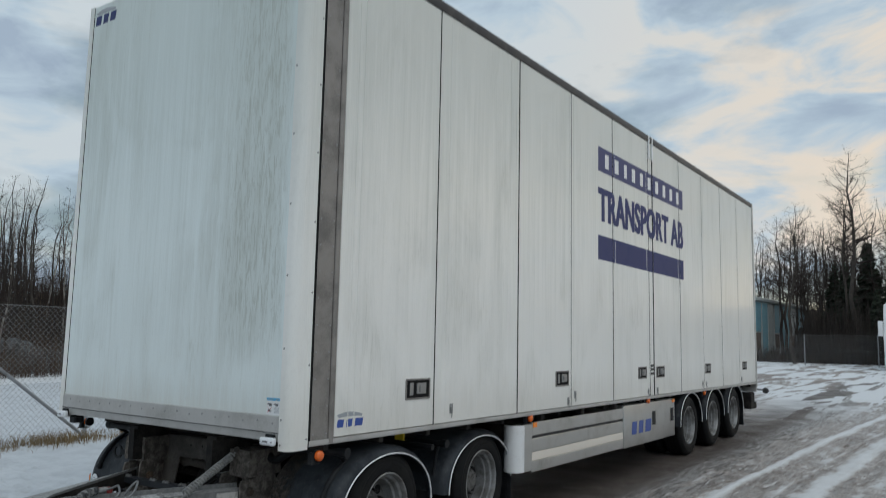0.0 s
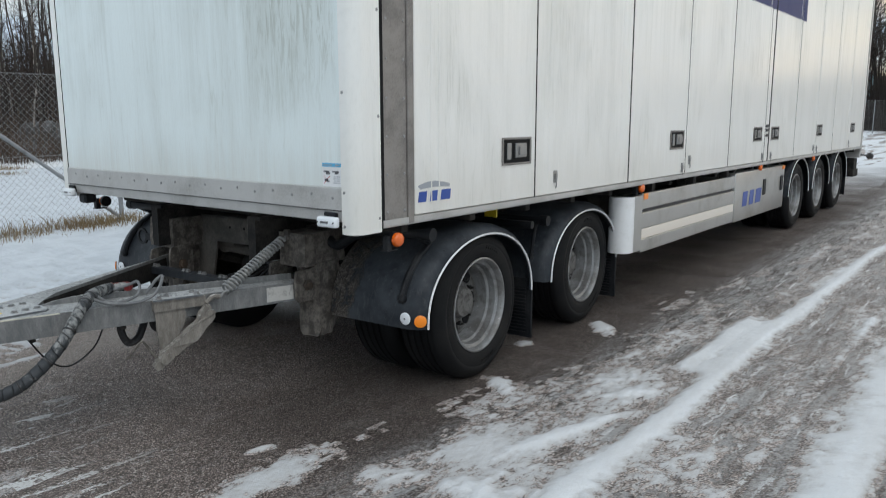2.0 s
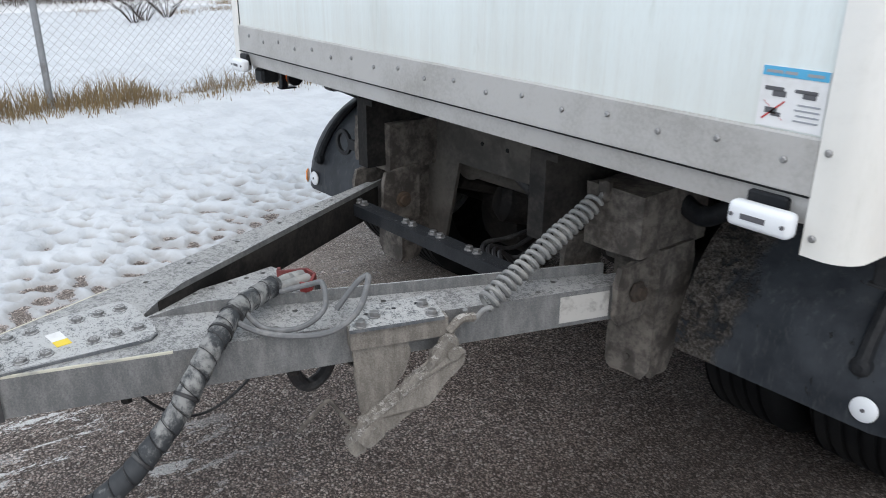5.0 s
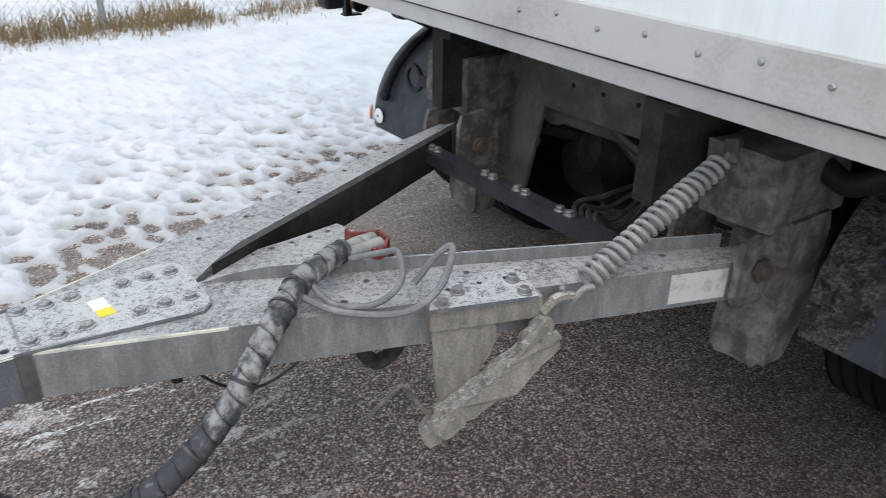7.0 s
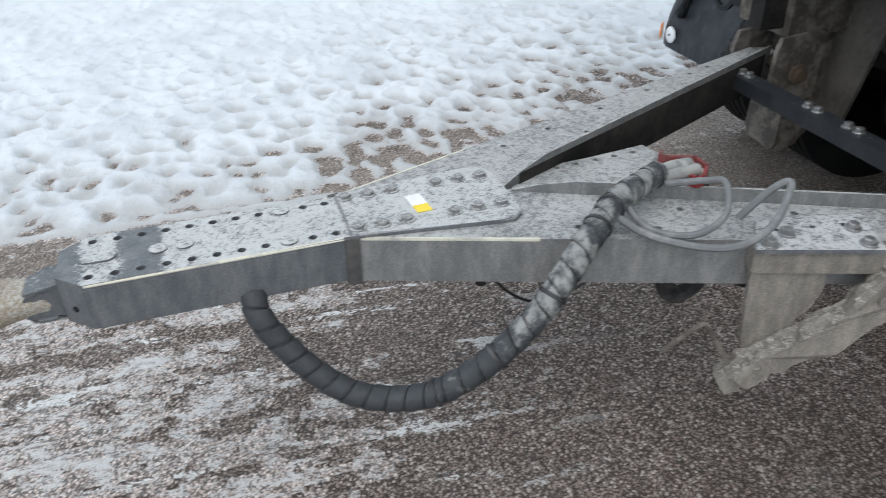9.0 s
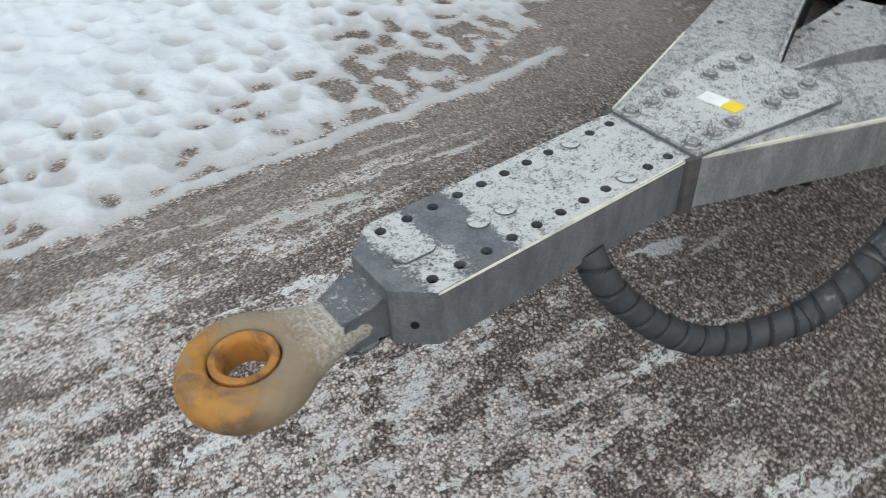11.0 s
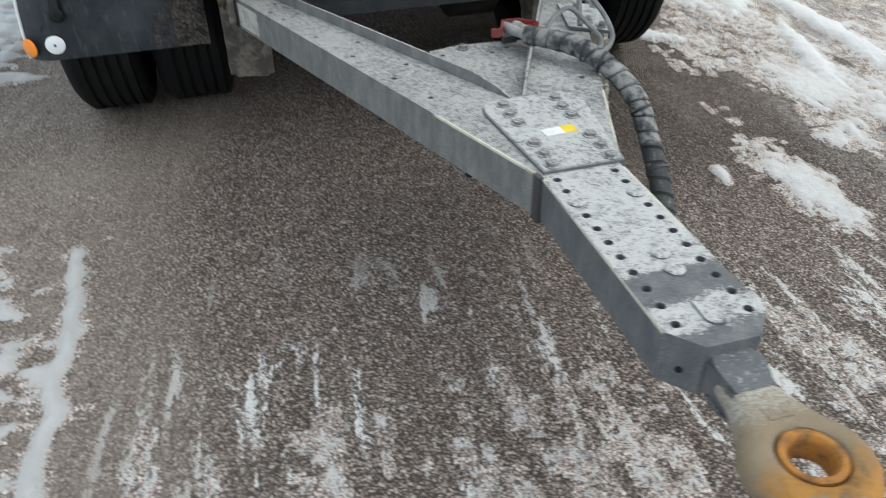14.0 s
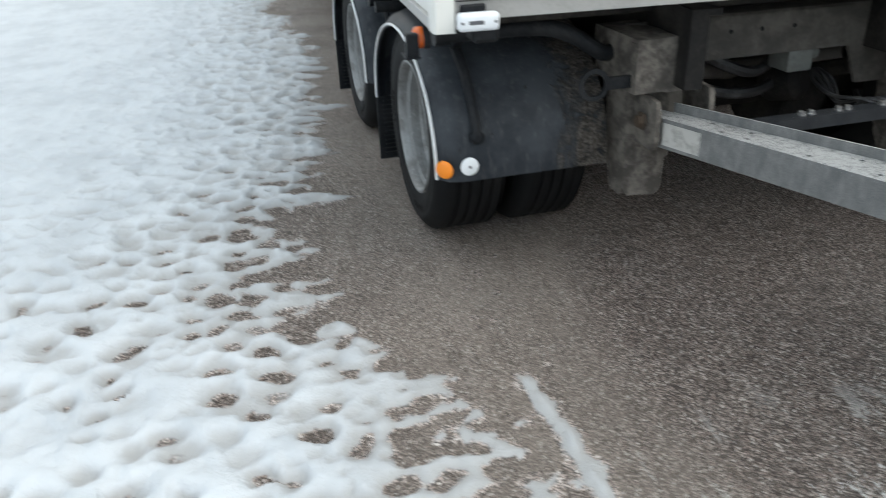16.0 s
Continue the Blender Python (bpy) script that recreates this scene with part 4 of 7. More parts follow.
def mudguard(parent, u0, u1, c, a, b, zc, apron=None, flap=0.10, trim=True, skin=None):
    """A black arched wheel cover between u0 (inner) and u1 (outer edge), its arch centred at c, with its rubber flap."""
    s = 1 if u1 > u0 else -1
    bm = B()
    rows = []
    lines = [(u0, 0.055), (u1 - s * 0.075, 0.055), (u1 - s * 0.03, 0.040), (u1 - s * 0.004, 0.006), (u1, -0.004), (u1 - s * 0.006, -0.008), (u1 - s * 0.03, 0.026), (u1 - s * 0.075, 0.042), (u0, 0.042)]
    n = 30
    for u, g in lines:
        row = []
        for k in range(n + 1):
            t = math.pi * k / n
            row.append(bm.verts.new((u, c - (a + g) * math.cos(t), zc + (b + g) * math.sin(t) ** 0.88)))
        rows.append(row)
    m = len(rows)
    for i in range(m):
        for k in range(n):
            bm.faces.new((rows[i][k], rows[i][k + 1], rows[(i + 1) % m][k + 1], rows[(i + 1) % m][k]))
    for k in (0, n):
        bm.faces.new([r[k] for r in rows])
    guard = part("mudguard", bm, skin or M_SPRAY, parent, "black plastic arched mudguard with spray on it", True)
    if trim:
        bm = B()
        pts = [(u1 + s * 0.003, c - (a + 0.002) * math.cos(math.pi * k / 40), zc + (b + 0.002) * math.sin(math.pi * k / 40) ** 0.88) for k in range(41)]
        tube(bm, pts, 0.0055, 6)
        part("edge_trim", bm, M_WHITE, guard, "thin white edge line", True)
    if flap:
        bm = B()
        box(bm, min(u0, u1), max(u0, u1) - 0.01, c + a + 0.030, c + a + 0.045, flap, zc + 0.06, 0.004)
        f = part("mud_flap", bm, M_BLACK, guard, "ribbed black rubber flap")
        bm = B()
        for k in range(14):
            zz = flap + 0.03 + k * (zc - flap) / 15
            box(bm, min(u0, u1) + 0.03, max(u0, u1) - 0.05, c + a + 0.022, c + a + 0.031, zz, zz + 0.006)
        tagged(part("flap_ribs", bm, M_BLACK, guard), kind="stuff")
    if apron:
        z0, z1, ulo, uhi = apron
        bm = B()
        vf = c - a - 0.052
        prism(bm, [(ulo, z0 - 0.02), (uhi, z0), (uhi, z1 - 0.10), (uhi - (uhi - ulo) * 0.12, z1), (ulo, z1)], "y", vf, vf + 0.014)
        part("apron", bm, M_APRON, guard, "spray-covered black front apron")
    return guard


# ---------------------------------------------------------------- the box trailer
LENGTH, TOP, LOW = 11.80, 4.345, 0.985
trailer = thing("box_trailer", "long white box trailer with folding side doors and road grime", "trailer")

bm = B()
box(bm, -2.598, -0.034, 0.02, LENGTH - 0.04, LOW, TOP - 0.03, 0.004)
part("body_shell", bm, M_DOOR, trailer, "white insulated box body")
bm = B()
box(bm, -2.60, 0.0, 0.012, LENGTH, TOP - 0.012, TOP + 0.02, 0.01, 2)
part("roof", bm, M_WHITE, trailer, "white roof sheet")
bm = B()
prism(bm, [(-0.040, TOP - 0.072), (0.006, TOP - 0.072), (0.010, TOP - 0.060), (0.012, TOP - 0.010), (0.004, TOP + 0.012), (-0.04, TOP + 0.024)], "y", 0.155, LENGTH + 0.004)
part("roof_edge", bm, M_TRIM, trailer, "dark grey roof edge profile", True)
bm = B()
prism(bm, [(-2.56, TOP - 0.072), (-2.606, TOP - 0.072), (-2.610, TOP - 0.010), (-2.60, TOP + 0.012), (-2.56, TOP + 0.024)], "y", 0.05, LENGTH + 0.004)
part("roof_edge", bm, M_TRIM, trailer, "dark grey roof edge profile", True)

# front wall
bm = B()
box(bm, -2.548, -0.088, -0.004, 0.022, 1.130, TOP + 0.005, 0.003)
part("front_panel", bm, M_FRONT, trailer, "white front wall with grey-green streaks of grime")
bm = B()
prism(bm, [(-2.612, 0.06), (-2.612, 0.006), (-2.604, -0.010), (-2.556, -0.012), (-2.550, -0.004), (-2.550, 0.03)], "z", 0.955, TOP + 0.01)
part("corner_post", bm, M_POST, trailer, "slim white corner profile")
bm = B()
box(bm, -2.551, -2.546, -0.006, 0.02, 1.135, TOP, 0)
part("panel_seal", bm, M_SEAM, trailer)
bm = B()
box(bm, -0.0905, -0.0860, -0.006, 0.02, 1.135, TOP, 0)
part("panel_seal", bm, M_SEAM, trailer)
bm = B()
arc = [(-0.086, 0.03), (-0.086, -0.016), (-0.05, -0.018)] + [(-0.050 + 0.056 * math.sin(k * math.pi / 16), 0.038 - 0.056 * math.cos(k * math.pi / 16)) for k in range(1, 9)] + [(0.006, 0.142), (-0.03, 0.142)]
prism(bm, arc, "z", 0.935, TOP + 0.012)
part("corner_post", bm, M_POST, trailer, "rounded white corner post with scuffed foot", True)
bm = B()
box(bm, -0.03, 0.001, 0.142, 0.168, 0.95, TOP, 0)
part("panel_seal", bm, M_SEAM, trailer)
bm = B()
box(bm, -0.03, 0.002, 0.168, 0.322, 0.955, TOP - 0.05, 0.003)
strip = part("steel_strip", bm, M_UPRIGHT, trailer, "grey steel upright with screws")
bm = B()
box(bm, -0.03, 0.010, 0.324, 0.368, 0.955, TOP - 0.05, 0.006, 2)
part("hinge_profile", bm, M_UPRIGHT, trailer)
bm = B()
lathe(bm, [(0.007, 0), (0.007, 0.002), (0.004, 0.0045)], (0, 0, 0), (0, 0, 1), 8)
screw_me = bpy.data.meshes.new("screw")
bm.to_mesh(screw_me)
bm.free()
places = [face_to((0.002, y, 1.02 + k * 0.17), (1, 0, 0)) for k in range(20) for y in (0.186, 0.303)]
pieces("screw", screw_me, M_SCREW, strip, places)

# steel rail below the front wall: an upright band and a sloping lip
bm = B()
prism(bm, [(0.03, 1.140), (-0.010, 1.140), (-0.014, 1.136), (-0.014, 1.040), (-0.008, 1.035), (-0.002, 0.986), (0.03, 0.982)], "x", -2.548, -0.088)
rail = part("front_rail", bm, M_STEEL, trailer, "scratched steel rail under the front wall")
pieces("screw", screw_me, M_SCREW, rail, [face_to((-2.44 + k * 0.135, -0.014, 1.105 - 0.012 * (k % 2)), (0, -1, 0)) for k in range(18)])
bm = B()
box(bm, -2.55, -0.09, -0.0165, 0.0, 1.0365, 1.0395)
part("rail_seam", bm, M_SEAM, rail)
# screws of the corner post
post = [o for o in trailer.children if o.name.startswith("corner_post")][-1]
pieces("screw", screw_me, M_SCREW, post, [face_to((-0.068, -0.0175, z), (0, -1, 0)) for z in (0.97, 1.12, 1.55, 2.0, 2.45, 2.9, 3.35, 3.8)] + [face_to((0.006, 0.128, z), (1, 0, 0)) for z in (1.0, 1.45, 1.9, 2.35, 2.8, 3.25, 3.7)])

# side doors: leaves between the seams, folded in pairs
SEAMS = [0.370, 1.473, 2.761, 3.873, 4.983, 6.165, 6.325, 7.413, 8.507, 9.545, 10.610, 11.760]
FOLD = {1.473, 3.873, 8.507, 10.610}


def latch(parent, y0, y1, z0, z1):
    """A recessed pull latch in its steel frame."""
    bm = B()
    for ya, yb, za, zb in ((y0, y1, z1 - 0.012, z1), (y0, y1, z0, z0 + 0.012), (y0, y0 + 0.014, z0 + 0.0121, z1 - 0.0121), (y1 - 0.014, y1, z0 + 0.0121, z1 - 0.0121)):
        box(bm, 0.0, 0.008, ya, yb, za, zb, 0.003, 2)
    fr = part("latch", bm, M_UPRIGHT, parent, "recessed black door latch in a steel bezel")
    bm = B()
    box(bm, -0.002, 0.0015, y0 + 0.012, y1 - 0.012, z0 + 0.010, z1 - 0.010)
    part("latch_well", bm, M_SEAM, fr, "black latch well")
    bm = B()
    w, h = y1 - y0, z1 - z0
    box(bm, 0.0015, 0.014, y0 + w * 0.42, y1 - w * 0.20, z0 + h * 0.26, z1 - h * 0.22, 0.004, 2)
    box(bm, 0.013, 0.022, y0 + w * 0.52, y1 - w * 0.24, z0 + h * 0.36, z1 - h * 0.34, 0.003, 2)
    part("latch_handle", bm, M_SCREW, fr, "worn steel pull handle")
    bm = B()
    box(bm, 0.0015, 0.008, y0 + w * 0.16, y0 + w * 0.30, z0 + h * 0.2, z1 - h * 0.2, 0.002)
    part("latch_bolt", bm, M_SCREW, fr)


def keeper(parent, y, z):
    bm = B()
    box(bm, 0.0, 0.006, y - 0.022, y + 0.022, z - 0.045, z + 0.030, 0.003)
    box(bm, 0.004, 0.014, y - 0.012, y + 0.012, z - 0.020, z + 0.012, 0.003)
    tube(bm, [(0.006, y, z - 0.02), (0.012, y, z - 0.060), (0.006, y + 0.004, z - 0.075)], 0.004, 6)
    part("door_keeper", bm, M_SCREW, parent, "small steel door catch")


doors = []
for a, b in zip(SEAMS, SEAMS[1:]):
    ga = 0.0075 if a in FOLD else 0.0105
    gb = 0.0075 if b in FOLD else 0.0105
    bm = B()
    inset = 0.006 if (a, b) == (6.165, 6.325) else 0.0
    box(bm, -0.032, 0.0 - inset, a + ga, b - gb, LOW + 0.004, TOP - 0.074, 0.004, 2)
    d = part("door" if not inset else "centre_post", bm, M_DOOR, trailer, "white folding side door leaf with runs of grime" if not inset else "narrow white post between the doors")
    doors.append(d)
for k, y0, y1, z0, z1 in ((0, 1.115, 1.415, 1.185, 1.337), (2, 3.515, 3.805, 1.195, 1.345), (4, 5.74, 6.03, 1.205, 1.352), (6, 6.39, 6.69, 1.205, 1.352), (8, 8.53, 8.83, 1.21, 1.36), (10, 10.78, 11.08, 1.225, 1.37)):
    latch(doors[k], y0, y1, z0, z1)
for k, y, z in ((1, 1.705, 1.10), (3, 3.96, 1.105), (2, 3.80, 1.05), (4, 6.09, 1.05), (6, 6.42, 1.05), (7, 8.40, 1.07), (8, 8.58, 1.06), (10, 10.70, 1.08)):
    keeper(doors[k], y, z)
bm = B()
for zz in (1.245, 1.30, 1.345):
    box(bm, -0.006, 0.006, 6.20, 6.285, zz, zz + 0.03, 0.003)
part("lock_gear", bm, M_TRIM, doors[5], "dark lock gear on the centre post")
bm = B()
for yy in (6.165, 6.290):
    box(bm, -0.006, 0.016, yy, yy + 0.035, TOP - 0.30, TOP + 0.015, 0.003)
part("lock_gear", bm, M_WHITE, doors[5])
for sy_ in SEAMS[1:-1]:
    bm = B()
    deep = -0.003 if sy_ in FOLD else -0.0025
    box(bm, -0.033, deep, sy_ - 0.0115, sy_ + 0.0115, LOW + 0.004, TOP - 0.074)
    part("door_seal", bm, M_SEAM, trailer)
# upright beads pressed into the leaves beside the hinges
for y in (0.50, 0.56, 2.60, 2.70, 1.62, 3.82, 3.92, 5.05, 6.08, 7.33, 8.45, 8.56, 9.62, 10.55, 10.66):
    bm = B()
    box(bm, -0.002, 0.0022, y, y + 0.010, LOW + 0.05, TOP - 0.12, 0.001)
    part("panel_bead", bm, M_DOOR, trailer)

bm = B()
prism(bm, [(-0.06, 0.950), (0.004, 0.950), (0.008, 0.958), (0.008, 0.984), (-0.06, 0.988)], "y", 0.154, LENGTH)
part("side_rail", bm, M_STEEL, trailer, "grey steel rail under the doors")
bm = B()
prism(bm, [(-2.54, 0.950), (-2.604, 0.950), (-2.608, 0.984), (-2.54, 0.988)], "y", 0.06, LENGTH)
part("side_rail", bm, M_STEEL, trailer)
bm = B()
box(bm, -0.05, 0.012, LENGTH - 0.045, LENGTH + 0.04, 0.90, TOP + 0.01, 0.008, 2)
box(bm, -2.61, -2.55, LENGTH - 0.045, LENGTH + 0.04, 0.90, TOP + 0.01, 0.008, 2)
box(bm, -2.60, 0.0, LENGTH - 0.04, LENGTH + 0.035, TOP - 0.10, TOP + 0.012, 0.008, 2)
box(bm, -2.60, 0.0, LENGTH - 0.04, LENGTH + 0.035, 0.80, 0.97, 0.008, 2)
part("rear_frame", bm, M_STEEL, trailer, "steel rear door frame")
bm = B()
box(bm, -2.56, -1.31, LENGTH - 0.03, LENGTH + 0.02, 0.98, TOP - 0.1, 0.006)
part("rear_door", bm, M_DOOR, trailer)
bm = B()
box(bm, -1.295, -0.04, LENGTH - 0.03, LENGTH + 0.02, 0.98, TOP - 0.1, 0.006)
part("rear_door", bm, M_DOOR, trailer)

# lettering on the side: bands of foil cut at the door seams
def foil(y0, y1, z0, z1, material, label):
    cuts = [y0] + [s for s in SEAMS if y0 < s < y1] + [y1]
    bm = B()
    for a, b in zip(cuts, cuts[1:]):
        ins = 0.006 if (a, b) == (6.165, 6.325) else 0.0
        box(bm, 0.0002 - ins, 0.0016 - ins, a + 0.0085 * (a in SEAMS), b - 0.0085 * (b in SEAMS), z0, z1)
    return part("foil_band", bm, material, trailer, label)


band = foil(4.570, 7.580, 3.570, 3.855, M_BLUE2, "faded blue foil band")
foil(4.560, 7.575, 2.560, 2.835, M_BLUE, "solid blue foil band")
# the upper band carries a maker's name, kept as plain pale blocks
y = 4.735
for w in (0.16, 0.18, 0.13, 0.16, 0.15, 0.16, 0.17, 0.16, 0.17, 0.15):
    bm = B()
    box(bm, 0.0018, 0.0032, y + w * 0.15, y + w * 0.80, 3.630, 3.795)
    part("band_block", bm, M_WHITE, band, "pale block in the band")
    y += w + 0.122
cu = bpy.data.curves.new("lettering", "FONT")
cu.body = "TRANSPORT AB"
cu.size, cu.extrude, cu.offset, cu.space_character = 1.0, 0.0, 0.029, 1.05
tmp = bpy.data.objects.new("lettering_curve", cu)
scene.collection.objects.link(tmp)
bpy.context.view_layer.update()
me = bpy.data.meshes.new_from_object(tmp.evaluated_get(bpy.context.evaluated_depsgraph_get()))
bpy.data.objects.remove(tmp)
co = np.zeros(len(me.vertices) * 3)
me.vertices.foreach_get("co", co)
co = co.reshape(-1, 3)
lo, hi = co[:, :2].min(0), co[:, :2].max(0)
flat = (co[:, :2] - lo) / (hi - lo)
co = np.stack([np.full(len(co), 0.0022), 4.558 + flat[:, 0] * 2.995, 2.995 + flat[:, 1] * 0.392], 1)
# a second cut, shifted a little, makes the strokes bolder
tris = [tuple(p.vertices) for p in me.polygons]
n0 = len(co)
both = [tuple(p) for p in co] + [(p[0] + 0.0003, p[1] + 0.026, p[2]) for p in co]
me = bpy.data.meshes.new("lettering")
me.from_pydata(both, [], tris + [tuple(i + n0 for i in t) for t in tris])
me.materials.append(M_BLUE)
ob = new("lettering", me)
ob.parent = trailer
ob["label"] = "large dark blue foil letters"


def maker_mark(parent, plane, y0, y1, z0, z1, sail=True):
    """A maker's mark drawn as plain shapes: a grey sweep over blue blocks."""
    bm = B()
    w, h = y1 - y0, z1 - z0
    hb = h * (0.42 if sail else 1.0)
    for a, b in ((0.02, 0.28), (0.35, 0.59), (0.66, 0.98)):
        prism(bm, [(y0 + w * (a + 0.01), z0), (y0 + w * (b - 0.03), z0), (y0 + w * b, z0 + hb), (y0 + w * (a + 0.04), z0 + hb)], "x", plane, plane + 0.0015)
    part("maker_mark", bm, M_LOGO, parent, "blue block mark")
    if sail:
        bm = B()
        up = [(y0 + w * (0.02 + 0.92 * t), z0 + h * (0.52 + 0.50 * math.sin(math.pi * (0.12 + 0.50 * t)) ** 1.3 * (1 - 0.72 * t))) for t in [k / 10 for k in range(11)]]
        dn = [(y0 + w * (0.10 + 0.84 * t), z0 + h * (0.51 + 0.20 * t * (1 - t))) for t in [k / 10 for k in range(11)]]
        prism(bm, up + dn[::-1], "x", plane, plane + 0.0015)
        part("maker_mark", bm, M_LGREY, parent, "grey sweep mark")


maker_mark(doors[0], 0.0004, 0.395, 0.665, 1.045, 1.165)
bm = B()
for x0, x1 in ((-2.525, -2.435), (-2.415, -2.335), (-2.315, -2.225)):
    prism(bm, [(x0 + 0.004, 4.178), (x1 - 0.012, 4.178), (x1, 4.258), (x0 + 0.014, 4.258)], "y", -0.0062, -0.0042)
part("maker_mark", bm, M_BLUE, trailer, "small dark blue mark on the front wall")
bm = B()
up = [(-2.52 + 0.28 * t, 4.268 + 0.072 * math.sin(math.pi * (0.12 + 0.50 * t)) ** 1.3 * (1 - 0.72 * t)) for t in [k / 10 for k in range(11)]]
dn = [(-2.49 + 0.25 * t, 4.266 + 0.02 * t * (1 - t)) for t in [k / 10 for k in range(11)]]
prism(bm, up + dn[::-1], "y", -0.0062, -0.0042)
part("maker_mark", bm, M_LGREY, trailer, "grey sweep mark")
# sticker with pictograms on the front wall
bm = B()
box(bm, -0.214, -0.094, -0.0056, -0.0042, 1.143, 1.247)
stk = part("sticker", bm, M_WHITE, trailer, "white sticker with a light blue header")
bm = B()
box(bm, -0.213, -0.095, -0.0068, -0.0057, 1.230, 1.246)
part("sticker_header", bm, M_LIGHTBLUE, stk)
bm = B()
for x0, x1, z0, z1 in ((-0.205, -0.170, 1.205, 1.212), (-0.19, -0.165, 1.196, 1.206), (-0.150, -0.110, 1.206, 1.212), (-0.135, -0.112, 1.198, 1.207), (-0.200, -0.178, 1.166, 1.176), (-0.188, -0.170, 1.162, 1.169)):
    box(bm, x0, x1, -0.0066, -0.0057, z0, z1)
tagged(part("sticker_print", bm, M_PRINT, stk), kind="stuff")
bm = B()
for x0, x1 in ((-0.206, -0.176), (-0.172, -0.150), (-0.132, -0.104)):
    box(bm, x0, x1, -0.0076, -0.0069, 1.235, 1.240)
for k in range(4):
    box(bm, -0.146 + 0.004 * (k % 2), -0.102, -0.0066, -0.0057, 1.158 + k * 0.009, 1.161 + k * 0.009)
tagged(part("sticker_print", bm, M_LGREY, stk), kind="stuff")
bm = B()
for s in (1, -1):
    prism(bm, [(-0.205, 1.172 - s * 0.016), (-0.203, 1.172 - s * 0.016 - 0.002), (-0.165, 1.172 + s * 0.016), (-0.167, 1.172 + s * 0.016 + 0.002)], "y", -0.0066, -0.0057)
tagged(part("sticker_print", bm, M_REDREF, stk, "red cross"), kind="stuff")
# position lamps under the front corners
for x0, x1 in ((-0.215, -0.092), (-2.555, -2.44)):
    bm = B()
    box(bm, x0, x1, -0.055, -0.020, 0.963, 1.012, 0.012, 3)
    lamp = part("position_lamp", bm, M_DISC, trailer, "white front position lamp", True)
    bm = B()
    box(bm, x0 + 0.015, x1 - 0.03, -0.020, 0.03, 0.985, 1.028, 0.004)
    part("lamp_mount", bm, M_BLACK, lamp)
    bm = B()
    box(bm, x0 + 0.03, x1 - 0.045, -0.0562, -0.054, 0.982, 0.992)
    part("lamp_mark", bm, M_PRINT, lamp)
    for xx in (x0 + 0.012, x1 - 0.012):
        bm = B()
        lathe(bm, [(0.004, 0), (0.004, 0.004)], (xx, -0.0535, 0.987), (0, -1, 0), 8)
        part("lamp_screw", bm, M_PRINT, lamp)
bm = B()
box(bm, -2.50, -2.42, 0.02, 0.10, 0.915, 0.972, 0.01)
part("lamp_mount", bm, M_BLACK, trailer, "black bracket under the corner")


def marker_lamp(parent, x, y, z, s=1):
    bm = B()
    box(bm, x - 0.05, x - 0.012, y - 0.05, y - 0.02, z - 0.05, z + 0.02, 0.004)
    box(bm, x - 0.055, x - 0.010, y - 0.055, y + 0.02, z - 0.052, z - 0.045, 0.001)
    lm = part("marker_lamp", bm, M_BLACK, parent, "amber side marker lamp on a bracket")
    bm = B()
    lathe(bm, [(0.030, -0.022), (0.033, -0.010), (0.033, 0.006), (0.030, 0.016), (0.022, 0.022), (0.008, 0.025)], (x, y, z), (s, 0, 0), 20)
    part("lens", bm, M_ORANGE, lm, "amber ribbed lens", True)
    bm = B()
    lathe(bm, [(0.035, -0.026), (0.035, -0.006)], (x, y, z), (s, 0, 0), 20)
    part("lens_ring", bm, M_BLACK, lm, "", True)


marker_lamp(trailer, 0.006, 0.245, 0.888)
marker_lamp(trailer, -2.606, 0.245, 0.900, -1)
for y in (3.02, 6.10, 8.50):
    marker_lamp(trailer, -0.01, y, 0.925)

# chassis: two long beams, cross members, running gear
for x in (-1.80, -0.90):
    bm = B()
    prism(bm, [(x, 0.68), (x + 0.10, 0.68), (x + 0.10, 0.70), (x + 0.06, 0.70), (x + 0.06, 0.925), (x + 0.10, 0.925), (x + 0.10, 0.945), (x, 0.945), (x, 0.925), (x + 0.04, 0.925), (x + 0.04, 0.70), (x, 0.70)], "y", 2.6, 11.6)
    prism(bm, [(x, 0.70), (x + 0.06, 0.70), (x + 0.06, 0.925), (x + 0.10, 0.925), (x + 0.10, 0.945), (x, 0.945)], "y", 0.10, 2.6)
    part("chassis_beam", bm, M_CHASSIS, trailer, "dirty black chassis beam")
for y in np.arange(0.35, 11.7, 0.56):
    bm = B()
    box(bm, -2.55, -0.06, y, y + 0.05, 0.90, 0.984, 0.004)
    part("cross_member", bm, M_CHASSIS, trailer)
for y, label in ((7.88, ""), (9.10, ""), (10.33, "")):
    z = 0.418 + float(rise(y)) + 0.004
    for u, s in ((-0.045, 1), (-2.555, -1)):
        wheel_pair(trailer, u, y, z, s)
    bm = B()
    tube(bm, [(-2.35, y, z), (-0.25, y, z)], 0.065, 14)
    part("axle", bm, M_CHASSIS, trailer, "muddy axle beam", True)
    for x in (-1.78, -0.82):
        bm = B()
        lathe(bm, [(0.11, 0), (0.14, 0.03), (0.13, 0.10), (0.145, 0.16), (0.12, 0.22)], (x, y + 0.2, z + 0.02), (0, 0, 1), 18)
        part("air_spring", bm, M_TYRE, trailer, "", True)
    mudguard(trailer, -0.72, -0.012, y - 0.01, 0.50, 0.44, z + 0.02, None, z - 0.25 if y > 10 else 0.0)
    mudguard(trailer, -1.88, -2.588, y - 0.01, 0.50, 0.44, z + 0.02, None, z - 0.25 if y > 10 else 0.0)

